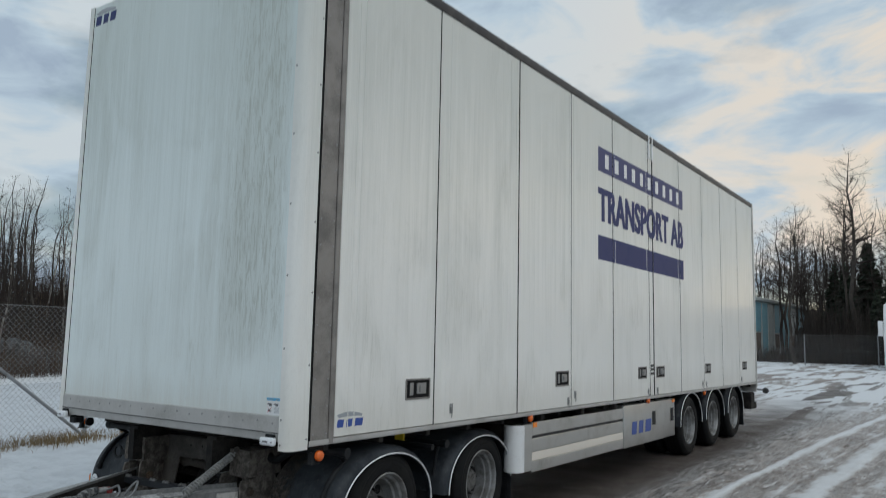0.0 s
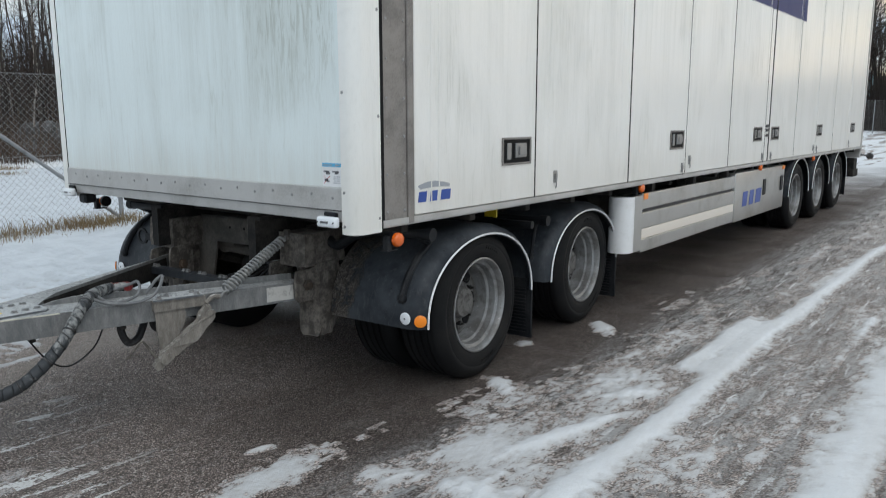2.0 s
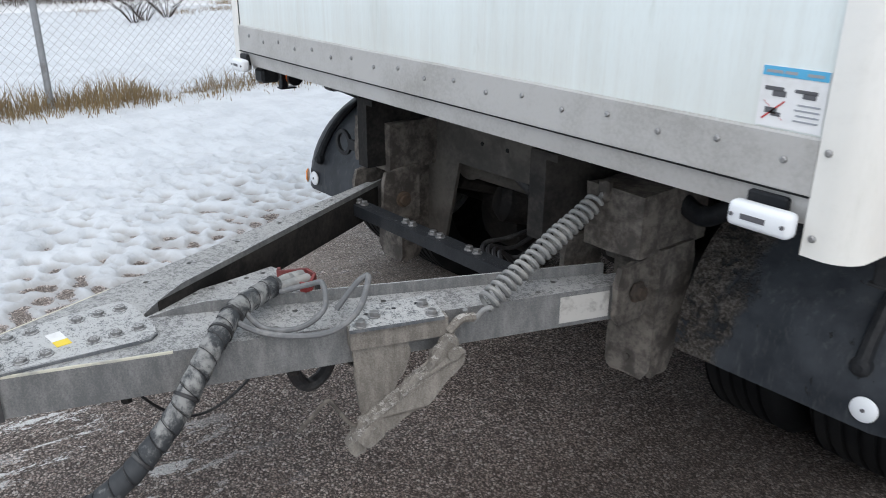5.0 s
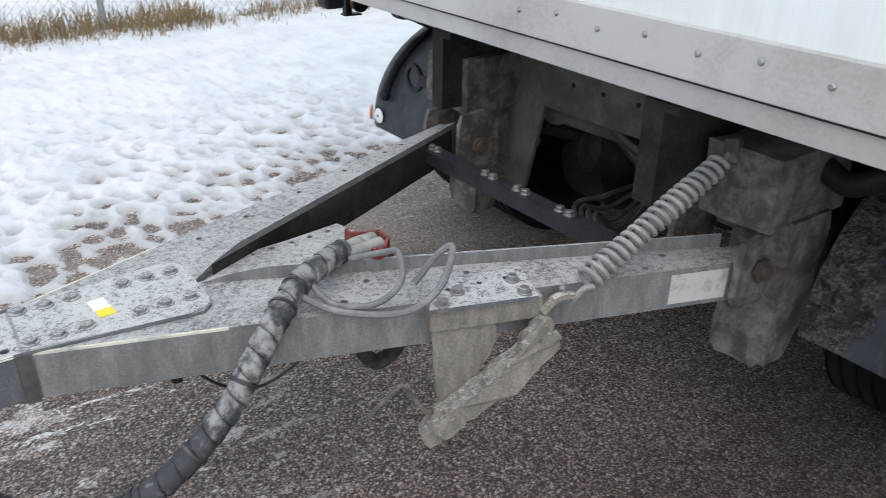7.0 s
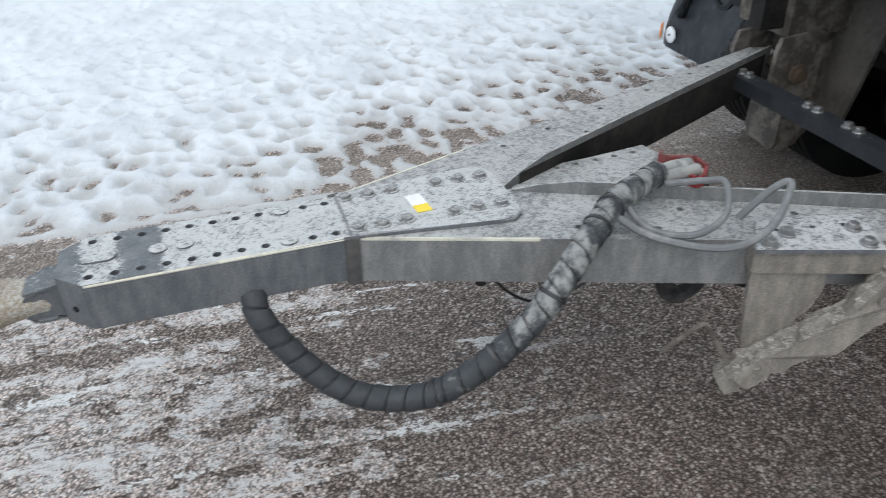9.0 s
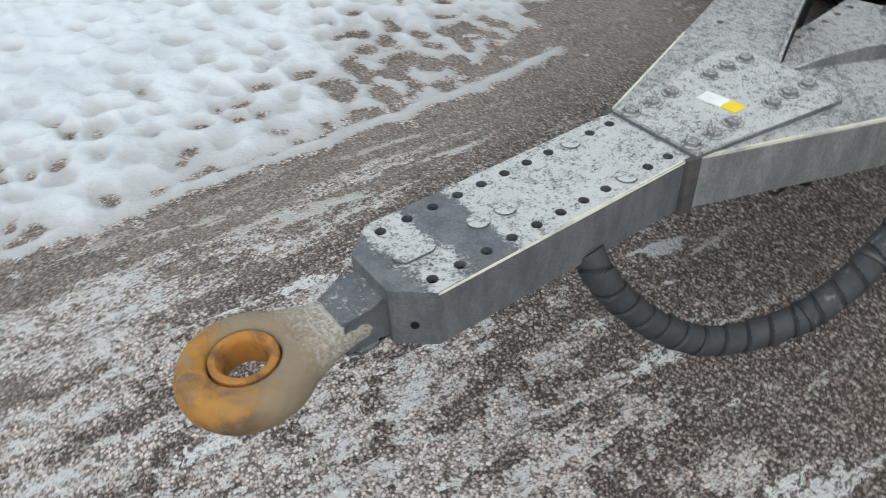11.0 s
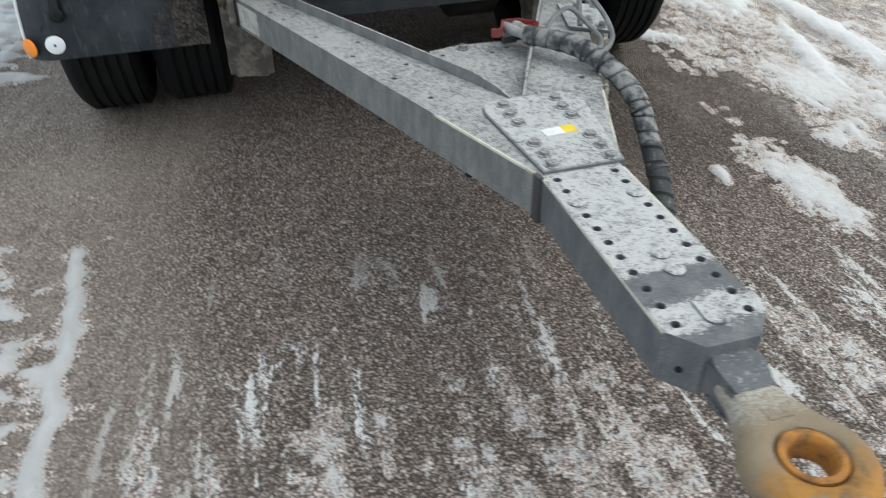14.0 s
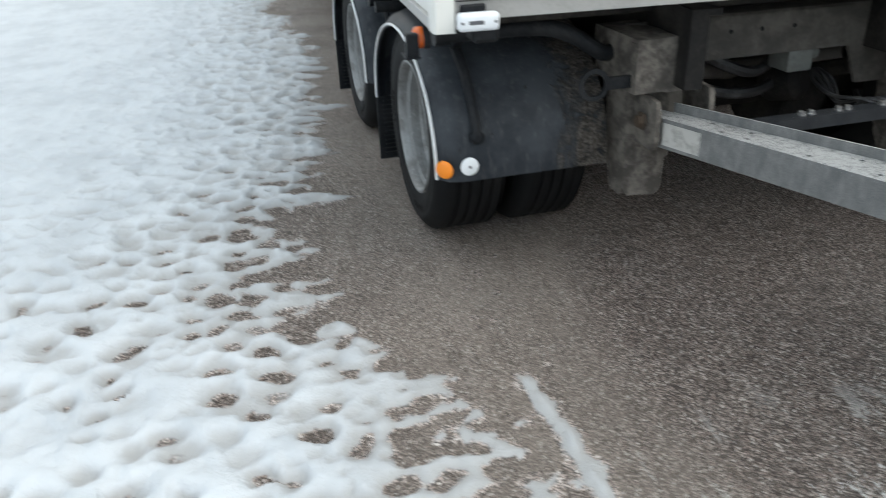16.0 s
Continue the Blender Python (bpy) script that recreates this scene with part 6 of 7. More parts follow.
tube(bm, smooth_line([(0.060, -1.30, 0.530), (0.055, -1.27, 0.47), (0.040, -1.20, 0.37), (0.020, -1.12, 0.305), (0.010, -1.04, 0.300), (0.030, -0.96, 0.36), (0.065, -0.93, 0.45), (0.090, -0.91, 0.55)], 8), 0.004, 6)
part("thin_cable", bm, M_CABLE, dolly, "thin black cable under the beam", True)
bm = B()
tube(bm, smooth_line([(0.215, -0.93, 0.53), (0.205, -0.92, 0.45), (0.200, -0.885, 0.392), (0.200, -0.835, 0.402), (0.205, -0.805, 0.46), (0.220, -0.79, 0.53)], 8), 0.018, 8)
tube(bm, smooth_line([(0.27, -0.80, 0.53), (0.255, -0.78, 0.46), (0.262, -0.74, 0.445), (0.285, -0.70, 0.53)], 8), 0.018, 8)
part("cable_loop", bm, M_CABLE, dolly, "dark hose loops under the beam", True)

# leg plate with rusty bolts, folded support leg and crank
bm = B()
lp = [(0.300, -0.800), (0.392, -0.868), (0.470, -0.650), (0.350, -0.600)]
holed_plate(bm, lp, [(0.345, -0.79, 0.006), (0.352, -0.765, 0.006), (0.372, -0.66, 0.006), (0.36, -0.72, 0.006)], ZT + 0.003, ZT + 0.012)
plate = part("leg_plate", bm, M_TONGUE, dolly, "salt-white mounting plate")
pieces("bolt", BOLT, M_RUSTY, plate, [Matrix.Translation((u, v, ZT + 0.012)) for u, v in ((0.366, -0.782), (0.388, -0.835), (0.443, -0.668), (0.390, -0.655))])
bm = B()
dv = Vector((0.368, 1.0, 0)).normalized()
nv = Vector((dv.y, -dv.x, 0))


def on_beam(x, o):
    p = Vector((0.087, BEND, 0)) + dv * x + nv * o
    return (p.x, p.y)


prism(bm, [on_beam(0.745, 0.004), on_beam(0.745, 0.040), on_beam(0.985, 0.040), on_beam(0.985, 0.004)], "z", 0.560, ZT + 0.0025)
leg_top = part("leg_bracket", bm, M_LEG, plate, "caked steel bracket under the plate")


def slab(bm, pts, o0, o1):
    """An upright plate along the right beam; pts are (along the beam, height)."""
    a = [bm.verts.new((*on_beam(x, o0), z)) for x, z in pts]
    b = [bm.verts.new((*on_beam(x, o1), z)) for x, z in pts]
    n = len(pts)
    for i in range(n):
        bm.faces.new((a[i], a[(i + 1) % n], b[(i + 1) % n], b[i]))
    bm.faces.new(a[::-1]), bm.faces.new(b)


bm = B()
slab(bm, [(0.752, 0.592), (0.756, 0.490), (0.768, 0.372), (0.790, 0.340), (0.840, 0.405), (0.890, 0.510), (0.888, 0.585)], 0.018, 0.028)
slab(bm, [(0.756, 0.585), (0.758, 0.490), (0.880, 0.580)], 0.006, 0.014)
crust(bm, 0.007, 6, 34)
part("leg_cheek", bm, M_LEG, plate, "caked cheek plate")
bm = B()
slab(bm, [(0.972, 0.562), (1.006, 0.540), (1.014, 0.508), (0.902, 0.400), (0.818, 0.344), (0.775, 0.322), (0.750, 0.340), (0.772, 0.374), (0.850, 0.424), (0.935, 0.500)], 0.034, 0.078)
crust(bm, 0.012, 7, 26)
leg = part("support_leg", bm, M_LEG, plate, "folded support leg caked with mud")
bm = B()
slab(bm, [(0.762, 0.352), (0.728, 0.306), (0.740, 0.288), (0.800, 0.330), (0.796, 0.352)], 0.012, 0.070)
crust(bm, 0.009, 5, 40)
part("leg_foot", bm, M_LEG, leg, "muddy foot of the leg", True)
for x, o0, o1, z, r in ((0.790, 0.0, 0.084, 0.352, 0.014), (0.985, 0.01, 0.086, 0.530, 0.016)):
    bm = B()
    tube(bm, [(*on_beam(x, o0), z), (*on_beam(x, o1), z)], r, 10)
    part("leg_pin", bm, M_LEG, leg, "mud-caked pivot pin", True)
bm = B()
tube(bm, smooth_line([(*on_beam(0.790, 0.02), 0.350), (*on_beam(0.745, 0.02), 0.345), (*on_beam(0.705, 0.02), 0.405), (*on_beam(0.687, 0.02), 0.425), (*on_beam(0.660, 0.02), 0.400), (*on_beam(0.615, 0.02), 0.353)], 6), 0.0055, 8)
part("crank_handle", bm, M_MUDDY, leg, "bent muddy crank handle", True)

# tension spring from the beam up to the bogie frame
A, Z = Vector((0.475, -0.560, 0.600)), Vector((0.515, -0.140, 0.838))
d = (Z - A).normalized()
u, w = frame_of(d)
bm = B()
turns, L = 20, (Z - A).length
pts = [A + d * (0.035 + (L - 0.075) * k / (turns * 12)) + (u * math.cos(6.28319 * k / 12) + w * math.sin(6.28319 * k / 12)) * (0.0235 + 0.0012 * math.sin(k * 0.05)) for k in range(turns * 12 + 1)]
tube(bm, pts, 0.0062, 7)
hook = smooth_line([pts[0], A + d * 0.02 + nv * 0.016, A + Vector((0, -0.005, -0.022)), A + d * -0.02 - nv * 0.012, A + Vector((-0.012, -0.02, 0.012))], 6)
tube(bm, hook, 0.0065, 7)
tube(bm, smooth_line([pts[-1], Z - d * 0.02, Z + d * 0.015 + Vector((0, 0, 0.012))], 5), 0.0065, 7)
spring = part("tension_spring", bm, M_SPRING, dolly, "long dusty coil spring", True)
bm = B()
box(bm, Z.x - 0.016, Z.x + 0.016, Z.y - 0.012, Z.y + 0.012, Z.z - 0.02, Z.z + 0.034, 0.004)
part("spring_lug", crust(bm, 0.003, 2, 40), M_MUDDY, spring, "mud-caked spring lug")
bm = B()
tube(bm, smooth_line([A + Vector((0, 0, -0.01)), A + Vector((-0.005, -0.04, -0.005)), A + Vector((-0.01, -0.075, -0.03))], 5), 0.012, 8)
lathe(bm, [(0.018, -0.012), (0.02, 0), (0.018, 0.02)], A + Vector((-0.005, -0.075, -0.05)), nv, 10)
part("spring_shackle", bm, M_LEG, spring, "muddy shackle", True)

# hinge brackets of the bogie frame
for s in (1, -1):
    wo = 0.635 if s > 0 else 0.675
    plates = ((0.455, wo, -0.135, -0.123, 0.682, 0.852), (0.455, wo, -0.122, 0.16, 0.840, 0.852), (wo - 0.012, wo, -0.122, 0.16, 0.682, 0.839), (0.455, 0.467, -0.122, 0.078, 0.682, 0.839))
    for k, (ua, ub, va, vb, za, zb) in enumerate(plates):
        bm = B()
        box(bm, min(s * ua, s * ub), max(s * ua, s * ub), va, vb, za, zb)
        crust(bm, 0.006, 5)
        if k == 0:
            bk = part("hinge_box", bm, M_MUDDY, dolly, "mud-caked bracket box")
        else:
            part("hinge_plate", bm, M_MUDDY, bk)
    for e0, e1, zt in ((0.418, 0.434, 0.70), (0.605, 0.621, 0.672)):
        bm = B()
        prism(bm, [(-0.180, 0.512), (-0.190, 0.53), (-0.190, zt - 0.05), (-0.178, zt - 0.01), (-0.03, zt), (-0.03, 0.50), (-0.17, 0.50)], "x", min(s * e0, s * e1), max(s * e0, s * e1))
        part("hinge_lug", crust(bm, 0.003, 4, 30), M_MUDDY, bk, "mud-stained hinge lug")
    bm = B()
    tube(bm, [(s * 0.398, -0.115, 0.585), (s * 0.640, -0.115, 0.585)], 0.016, 12)
    for e in (0.404, 0.634):
        lathe(bm, [(0.030, -0.006), (0.030, 0.004), (0.020, 0.006), (0.020, 0.018)], (s * e - s * 0.002, -0.115, 0.585), (s if e > 0.5 else -s, 0, 0), 6 if e > 0.5 else 12)
    part("hinge_pin", bm, M_RUSTY, bk, "rusty hinge pin", True)
    bm = B()
    prism(bm, [(s * 0.500, 0.690), (s * 0.640, 0.690), (s * 0.650, 0.33), (s * 0.625, 0.290), (s * 0.520, 0.284), (s * 0.500, 0.310)], "y", -0.050, -0.036)
    prism(bm, [(-0.05, 0.69), (0.10, 0.69), (0.10, 0.42), (0.03, 0.30), (-0.036, 0.29)], "x", min(s * 0.500, s * 0.512), max(s * 0.500, s * 0.512))
    prism(bm, [(-0.05, 0.69), (0.10, 0.69), (0.10, 0.42), (0.03, 0.30), (-0.036, 0.30)], "x", min(s * 0.636, s * 0.648), max(s * 0.636, s * 0.648))
    lathe(bm, [(0.008, 0), (0.008, 0.003)], (s * 0.575, -0.051, 0.345), (0, -1, 0), 8)
    crust(bm, 0.007, 5)
    part("drop_leg", bm, M_MUDDY, bk, "mud-caked drop plate")
    # long frame members
    bm = B()
    box(bm, min(s * 0.40, s * 0.50), max(s * 0.40, s * 0.50), 0.098, 2.55, 0.66, 0.86, 0.006)
    part("frame_member", bm, M_CHASSIS, dolly, "dirty black bogie frame")
# lashing ring and grab tube beside one bracket
bm = B()
for s in (-1,):
    ring = []
    for k in range(20):
        a = 6.28319 * k / 20
        ring.append((-0.805 + 0.052 * math.cos(a), 0.720 + 0.052 * math.sin(a), -0.805 + 0.037 * math.cos(a), 0.720 + 0.037 * math.sin(a)))
    f = [[bm.verts.new((q[i], y, q[i + 1])) for q in ring] for y in (-0.10, -0.112) for i in (0, 2)]
    for k in range(20):
        j = (k + 1) % 20
        bm.faces.new((f[0][k], f[0][j], f[1][j], f[1][k])), bm.faces.new((f[2][k], f[2][j], f[3][j], f[3][k]))
        bm.faces.new((f[0][k], f[0][j], f[2][j], f[2][k])), bm.faces.new((f[1][k], f[1][j], f[3][j], f[3][k]))
    box(bm, -0.758, -0.670, -0.112, -0.10, 0.700, 0.740)
part("lashing_ring", bm, M_BLACK, dolly, "flat lashing ring")
for s in (1, -1):
    bm = B()
    tube(bm, smooth_line([(s * 0.62, 0.06, 0.80), (s * 0.70, 0.05, 0.78), (s * 0.80, 0.07, 0.84), (s * 0.92, 0.10, 0.872), (s * 1.26, 0.12, 0.872)], 6), 0.028, 10)
    lathe(bm, [(0.034, 0), (0.034, 0.05)], (s * 1.215, 0.12, 0.872), (s, 0, 0), 14)
    part("guard_tube", bm, M_BLACK, dolly, "black tube that carries the mudguard", True)
    bm = B()
    arch = [(s * 1.165, 0.57 - 0.602 * math.cos(t), 0.415 + 0.470 * math.sin(t) ** 0.88) for t in (0.95, 0.75, 0.55, 0.38, 0.27)]
    tube(bm, [(s * 1.17, 0.12, 0.865)] + arch, [0.020, 0.020, 0.018, 0.017, 0.017, 0.019], 8)
    lathe(bm, [(0.024, 0), (0.024, 0.02), (0.012, 0.03)], Vector(arch[-1]) + Vector((0, 0.012, 0)), (0, -1, 0), 10)
    part("guard_stay", bm, M_BLACK, dolly, "black mudguard stay", True)

# cross beams, tubes and tanks in the shadow between the wheels
bm = B()
prism(bm, [(-0.60, 0.860), (-0.60, 0.372), (-0.402, 0.366), (-0.322, 0.706), (0.310, 0.706), (0.372, 0.560), (0.52, 0.560), (0.52, 0.860)], "y", 0.080, 0.094)
box(bm, -0.52, 0.52, 0.080, 0.20, 0.848, 0.862, 0.004)
cross = part("front_cross_beam", bm, M_DUSTY, dolly, "dusty front cross plate with a wide cut-out")
bm = B()
lathe(bm, [(0.008, 0), (0.008, 0.002)], (0, 0, 0), (0, 0, 1), 8)
dot = bpy.data.meshes.new("beam_hole")
bm.to_mesh(dot)
bm.free()
pieces("beam_hole", dot, M_SEAM, cross, [face_to((u, 0.0795, 0.80), (0, -1, 0)) for u in (-0.20, -0.075, 0.059)])
bm = B()
prism(bm, [(-0.318, 0.600), (-0.262, 0.600), (-0.262, 0.593), (-0.311, 0.593), (-0.311, 0.560), (-0.318, 0.560)], "x", -0.455, 0.455)
prism(bm, [(-0.269, 0.593), (-0.262, 0.593), (-0.262, 0.560), (-0.269, 0.560)], "x", -0.455, 0.455)
bar = part("tie_bar", bm, M_BAR, dolly, "black tie bar between the beams")
pieces("bolt", BOLT, M_SCREW, bar, [Matrix.Translation((u, -0.288, 0.600)) for u in (-0.16, -0.125, -0.02, 0.015, 0.15, 0.185, -0.40, -0.43)])
for v in (0.60, 1.99):
    bm = B()
    tube(bm, [(-1.0, v, 0.418), (1.0, v, 0.418)], 0.065, 14)
    for s in (1, -1):
        lathe(bm, [(0.20, 0), (0.21, 0.01), (0.21, 0.20), (0.18, 0.22)], (s * 0.33, v, 0.418), (s, 0, 0), 24)
        lathe(bm, [(0.06, 0), (0.08, 0.03), (0.08, 0.14), (0.05, 0.17)], (s * 0.22, v - 0.20, 0.50), (s * 0.5, -1, 0.25), 16)
    part("axle", bm, M_CHASSIS, dolly, "muddy axle with brake drums", True)
    for s in (1, -1):
        bm = B()
        tube(bm, smooth_line([(s * 0.44, v - 0.42, 0.60), (s * 0.44, v - 0.2, 0.53), (s * 0.44, v, 0.49), (s * 0.44, v + 0.3, 0.52)], 5), 0.035, 8)
        part("trailing_arm", bm, M_CHASSIS, dolly, "", True)
        bm = B()
        lathe(bm, [(0.10, 0), (0.13, 0.03), (0.12, 0.08), (0.13, 0.14), (0.10, 0.18)], (s * 0.44, v + 0.30, 0.50), (0, 0, 1), 18)
        part("air_spring", bm, M_TYRE, dolly, "", True)
        wheel_pair(dolly, s * 1.252, v, 0.418 + (0.008 if v > 1 else 0), s)
for s in (1, -1):
    mudguard(dolly, s * 0.70, s * 1.292, 0.570, 0.535, 0.405, 0.415, None, 0.10, True, M_CRUST)
    mudguard(dolly, s * 0.70, s * 1.292, 1.910, 0.535, 0.405, 0.415, None, 0.10, True, M_CRUST)
for s in (1, -1):
    bm = B()
    lathe(bm, [(0.031, 0), (0.031, 0.004), (0.027, 0.007), (0.006, 0.0075)], (s * 1.195, -0.020, 0.468), (0, -1, 0), 24)
    dsc = part("round_reflector", bm, M_DISC, dolly, "round white reflector", True)
    bm = B()
    lathe(bm, [(0.005, 0), (0.005, 0.003)], (s * 1.195, -0.027, 0.468), (0, -1, 0), 8)
    part("reflector_screw", bm, M_PRINT, dsc)
    bm = B()
    lathe(bm, [(0.031, 0), (0.031, 0.004), (0.027, 0.007), (0.006, 0.0075)], (s * 1.276, -0.006, 0.462), (s * 0.66, -0.75, 0), 24)
    part("round_reflector", bm, M_AMBER, dolly, "round amber reflector", True)
    # stays of the second guard
    bm = B()
    tube(bm, [(s * 0.5, 1.36, 0.80), (s * 1.24, 1.40, 0.80)], 0.026, 10)
    lathe(bm, [(0.033, 0), (0.033, 0.05)], (s * 1.20, 1.40, 0.80), (s, 0, 0), 14)
    tube(bm, [(s * 1.17, 1.40, 0.80), (s * 1.17, 1.36, 0.70), (s * 1.17, 1.33, 0.56)], 0.013, 8)
    tube(bm, [(s * 0.5, 1.17, 0.80), (s * 1.26, 1.17, 0.80)], 0.024, 10)
    part("guard_stay", bm, M_BLACK, dolly, "black tubes that carry the mudguards", True)
# slewing ring and upper cross plates
bm = B()
lathe(bm, [(0.50, 0.862), (0.62, 0.862), (0.62, 0.925), (0.50, 0.925)], (0, 1.25, 0), (0, 0, 1), 40, True)
part("slewing_ring", bm, M_CHASSIS, dolly, "greasy slewing ring", True)
for v in (0.85, 1.65, 2.45):
    bm = B()
    box(bm, -0.5, 0.5, v, v + 0.10, 0.70, 0.86, 0.006)
    part("cross_beam", bm, M_CHASSIS, dolly)
bm = B()
box(bm, 0.075, 0.185, 0.10, 0.22, 0.620, 0.745, 0.012, 2)
lathe(bm, [(0.03, 0), (0.03, 0.05)], (0.18, 0.16, 0.68), (1, 0, 0), 10)
part("brake_valve", bm, M_VALVE, dolly, "grey cast brake valve", True)
for a in (0.0, 0.025, 0.05, 0.075):
    bm = B()
    tube(bm, smooth_line([(0.20 + a * 0.4, 0.12, 0.62), (0.14 + a, 0.02, 0.60), (0.12 + a, -0.10, 0.585 - a), (0.14 + a, -0.22, 0.60), (0.20 + a, -0.27, 0.57)], 6), 0.007, 6)
    part("air_pipe", bm, M_CABLE, dolly, "thin black air pipe", True)
bm = B()
tube(bm, smooth_line([(-0.25, 0.25, 0.72), (-0.10, 0.22, 0.64), (0.05, 0.24, 0.60), (0.2, 0.3, 0.66)], 6), 0.022, 8)
part("air_pipe", bm, M_CABLE, dolly, "", True)
bm = B()
tube(bm, smooth_line([(-0.30, 0.3, 0.66), (-0.1, 0.34, 0.52), (0.1, 0.3, 0.50), (0.3, 0.36, 0.56)], 6), 0.022, 8)
part("air_pipe", bm, M_CABLE, dolly, "black air pipe", True)
bm = B()
tube(bm, [(-0.38, 0.18, 0.66), (0.05, 0.45, 0.55), (0.2, 0.6, 0.5)], 0.032, 10)
tube(bm, [(0.38, 0.18, 0.66), (0.1, 0.5, 0.55)], 0.028, 10)
lathe(bm, [(0.05, -0.02), (0.05, 0.02)], (-0.36, 0.18, 0.67), (0.7, -1, 0), 14)
part("thrust_rod", bm, M_DUSTY, dolly, "muddy thrust rods", True)
bm = B()
box(bm, 1.04, 1.12, 0.97, 0.985, 0.86, 0.935)
part("label_plate", bm, M_YELLOW, dolly, "small yellow plate above the wheel")


# ---------------------------------------------------------------- fences
def ground_z(x, y):
    return float(rise(y) + bank(x))


def fence(name, p0, p1, spacing, height, cell, label, brace_at=None, lean=0.0):
    """Galvanised posts with chain link between them."""
    a, b = Vector((*p0, 0)), Vector((*p1, 0))
    d = (b - a).normalized()
    L = (b - a).length
    root = thing(name, label, "fence")
    n = int(L / spacing)
    rng = random.Random(7)
    for k in range(n + 1):
        p = a + d * (k * spacing)
        z = ground_z(p.x, p.y)
        bm = B()
        tube(bm, [(p.x, p.y, z - 0.1), (p.x + rng.uniform(-lean, lean), p.y + rng.uniform(-lean, lean), z + height + 0.05)], 0.03, 10)
        part("post", bm, M_GALV, root, "", True)
        if brace_at == k:
            q = p - d * 2.35
            bm = B()
            tube(bm, [(q.x, q.y, z + height * 0.93), (p.x + 0.02, p.y, z + 0.08)], 0.024, 8)
            part("brace", bm, M_GALV, root, "slanting brace tube", True)
    bm = B()
    for h in (0.06, height * 0.5, height):
        pts = [a + d * (L * k / 12) for k in range(13)]
        tube(bm, [(p.x, p.y, ground_z(p.x, p.y) + h) for p in pts], 0.0035, 4)
    part("line_wire", bm, M_WIRE, root, "straining wires", True)
    verts, faces = [], []
    r = cell * 0.034
    side = Vector((d.y, -d.x, 0)) * r
    step = cell * 1.414
    k = -int(height / step) - 1
    while k * step < L:
        for s in (1, -1):
            x0, z0, x1, z1 = k * step, 0.0, k * step + height, height
            if x0 < 0:
                z0, x0 = -x0, 0.0
            if x1 > L:
                z1, x1 = z1 - (x1 - L), L
            if z1 - z0 > 0.05:
                if s < 0:
                    z0, z1 = height - z0, height - z1
                q0, q1 = a + d * x0, a + d * x1
                q0.z, q1.z = ground_z(q0.x, q0.y) + z0, ground_z(q1.x, q1.y) + z1
                upv = Vector((0, 0, r * 1.2))
                i = len(verts)
                verts += [q0 + upv, q0 + side - upv * 0.5, q0 - side - upv * 0.5, q1 + upv, q1 + side - upv * 0.5, q1 - side - upv * 0.5]
                faces += [(i, i + 1, i + 4, i + 3), (i + 1, i + 2, i + 5, i + 4), (i + 2, i, i + 3, i + 5)]
        k += 1
    me = bpy.data.meshes.new("chain_link")
    me.from_pydata([tuple(v) for v in verts], [], faces)
    me.materials.append(M_WIRE)
    net = new("chain_link", me)
    net.parent = root
    tagged(net, "diamond chain link netting", kind="stuff")
    return root


fence("chain_link_fence", (-6.05, -9.3), (-9.8, 21.9), 3.12, 1.98, 0.058, "galvanised chain link fence at the edge of the snow field", 4, 0.04)
fence("chain_link_fence", (-30.0, 46.5), (26.0, 54.5), 4.1, 1.95, 0.11, "chain link fence across the end of the yard")


# ---------------------------------------------------------------- dry grass and brush
def blades(name, label, count, place, height, width, material, seed, bend=0.35, category="grass"):
    rng = random.Random(seed)
    verts, faces = [], []
    for _ in range(count):
        x, y, k = place(rng)
        z = ground_z(x, y)
        h = height[0] + (height[1] - height[0]) * rng.random() ** 1.6 * k
        a, b = rng.uniform(0, 6.28), rng.uniform(0, 6.28)
        lx, ly = math.cos(a) * h * bend * rng.random(), math.sin(a) * h * bend * rng.random()
        wx, wy = math.cos(b) * width, math.sin(b) * width
        i = len(verts)
        verts += [(x - wx, y - wy, z - 0.02), (x + wx, y + wy, z - 0.02), (x + lx * 0.45 + wx * 0.7, y + ly * 0.45 + wy * 0.7, z + h * 0.6), (x + lx * 0.45 - wx * 0.7, y + ly * 0.45 - wy * 0.7, z + h * 0.6), (x + lx, y + ly, z + h)]
        faces += [(i, i + 1, i + 2, i + 3), (i + 3, i + 2, i + 4)]
    me = bpy.data.meshes.new(name)
    me.from_pydata(verts, [], faces)
    me.materials.append(material)
    return tagged(new(name, me), label, category, kind="stuff")


def at_fence(rng):
    t = rng.random()
    y = -6 + 24 * t
    x = -6.05 - (y + 9.3) * 0.1202 + rng.gauss(0.05, 0.22)
    k = max(0.12, float(fbm(np.array([x * 1.7]), np.array([y * 1.7]), 91)[0]) * 1.9 - 0.28)
    return x, y, k


blades("dry_grass", "tufts of pale dry grass along the fence", 36000, at_fence, (0.03, 0.32), 0.005, M_GRASS, 3, 0.9)


def in_field(rng):
    cx, cy = rng.choice(((-17.6, 4.7), (-17.8, 5.6), (-17.9, 5.9), (-17.2, 4.4), (-19.0, 3.0), (-16.5, 8.0), (-20.5, 7.0)))
    return cx + rng.gauss(0, 0.32), cy + rng.gauss(0, 0.22), 0.6


blades("grass_tussocks", "brown grass tussocks poking out of the snow", 2600, in_field, (0.03, 0.26), 0.004, M_GRASS, 5)


def in_brush(rng):
    d = rng.random()
    return -23.3 - 12 * d ** 1.3 + rng.gauss(0, 0.4), rng.uniform(-6, 24), 0.45 + 0.7 * d


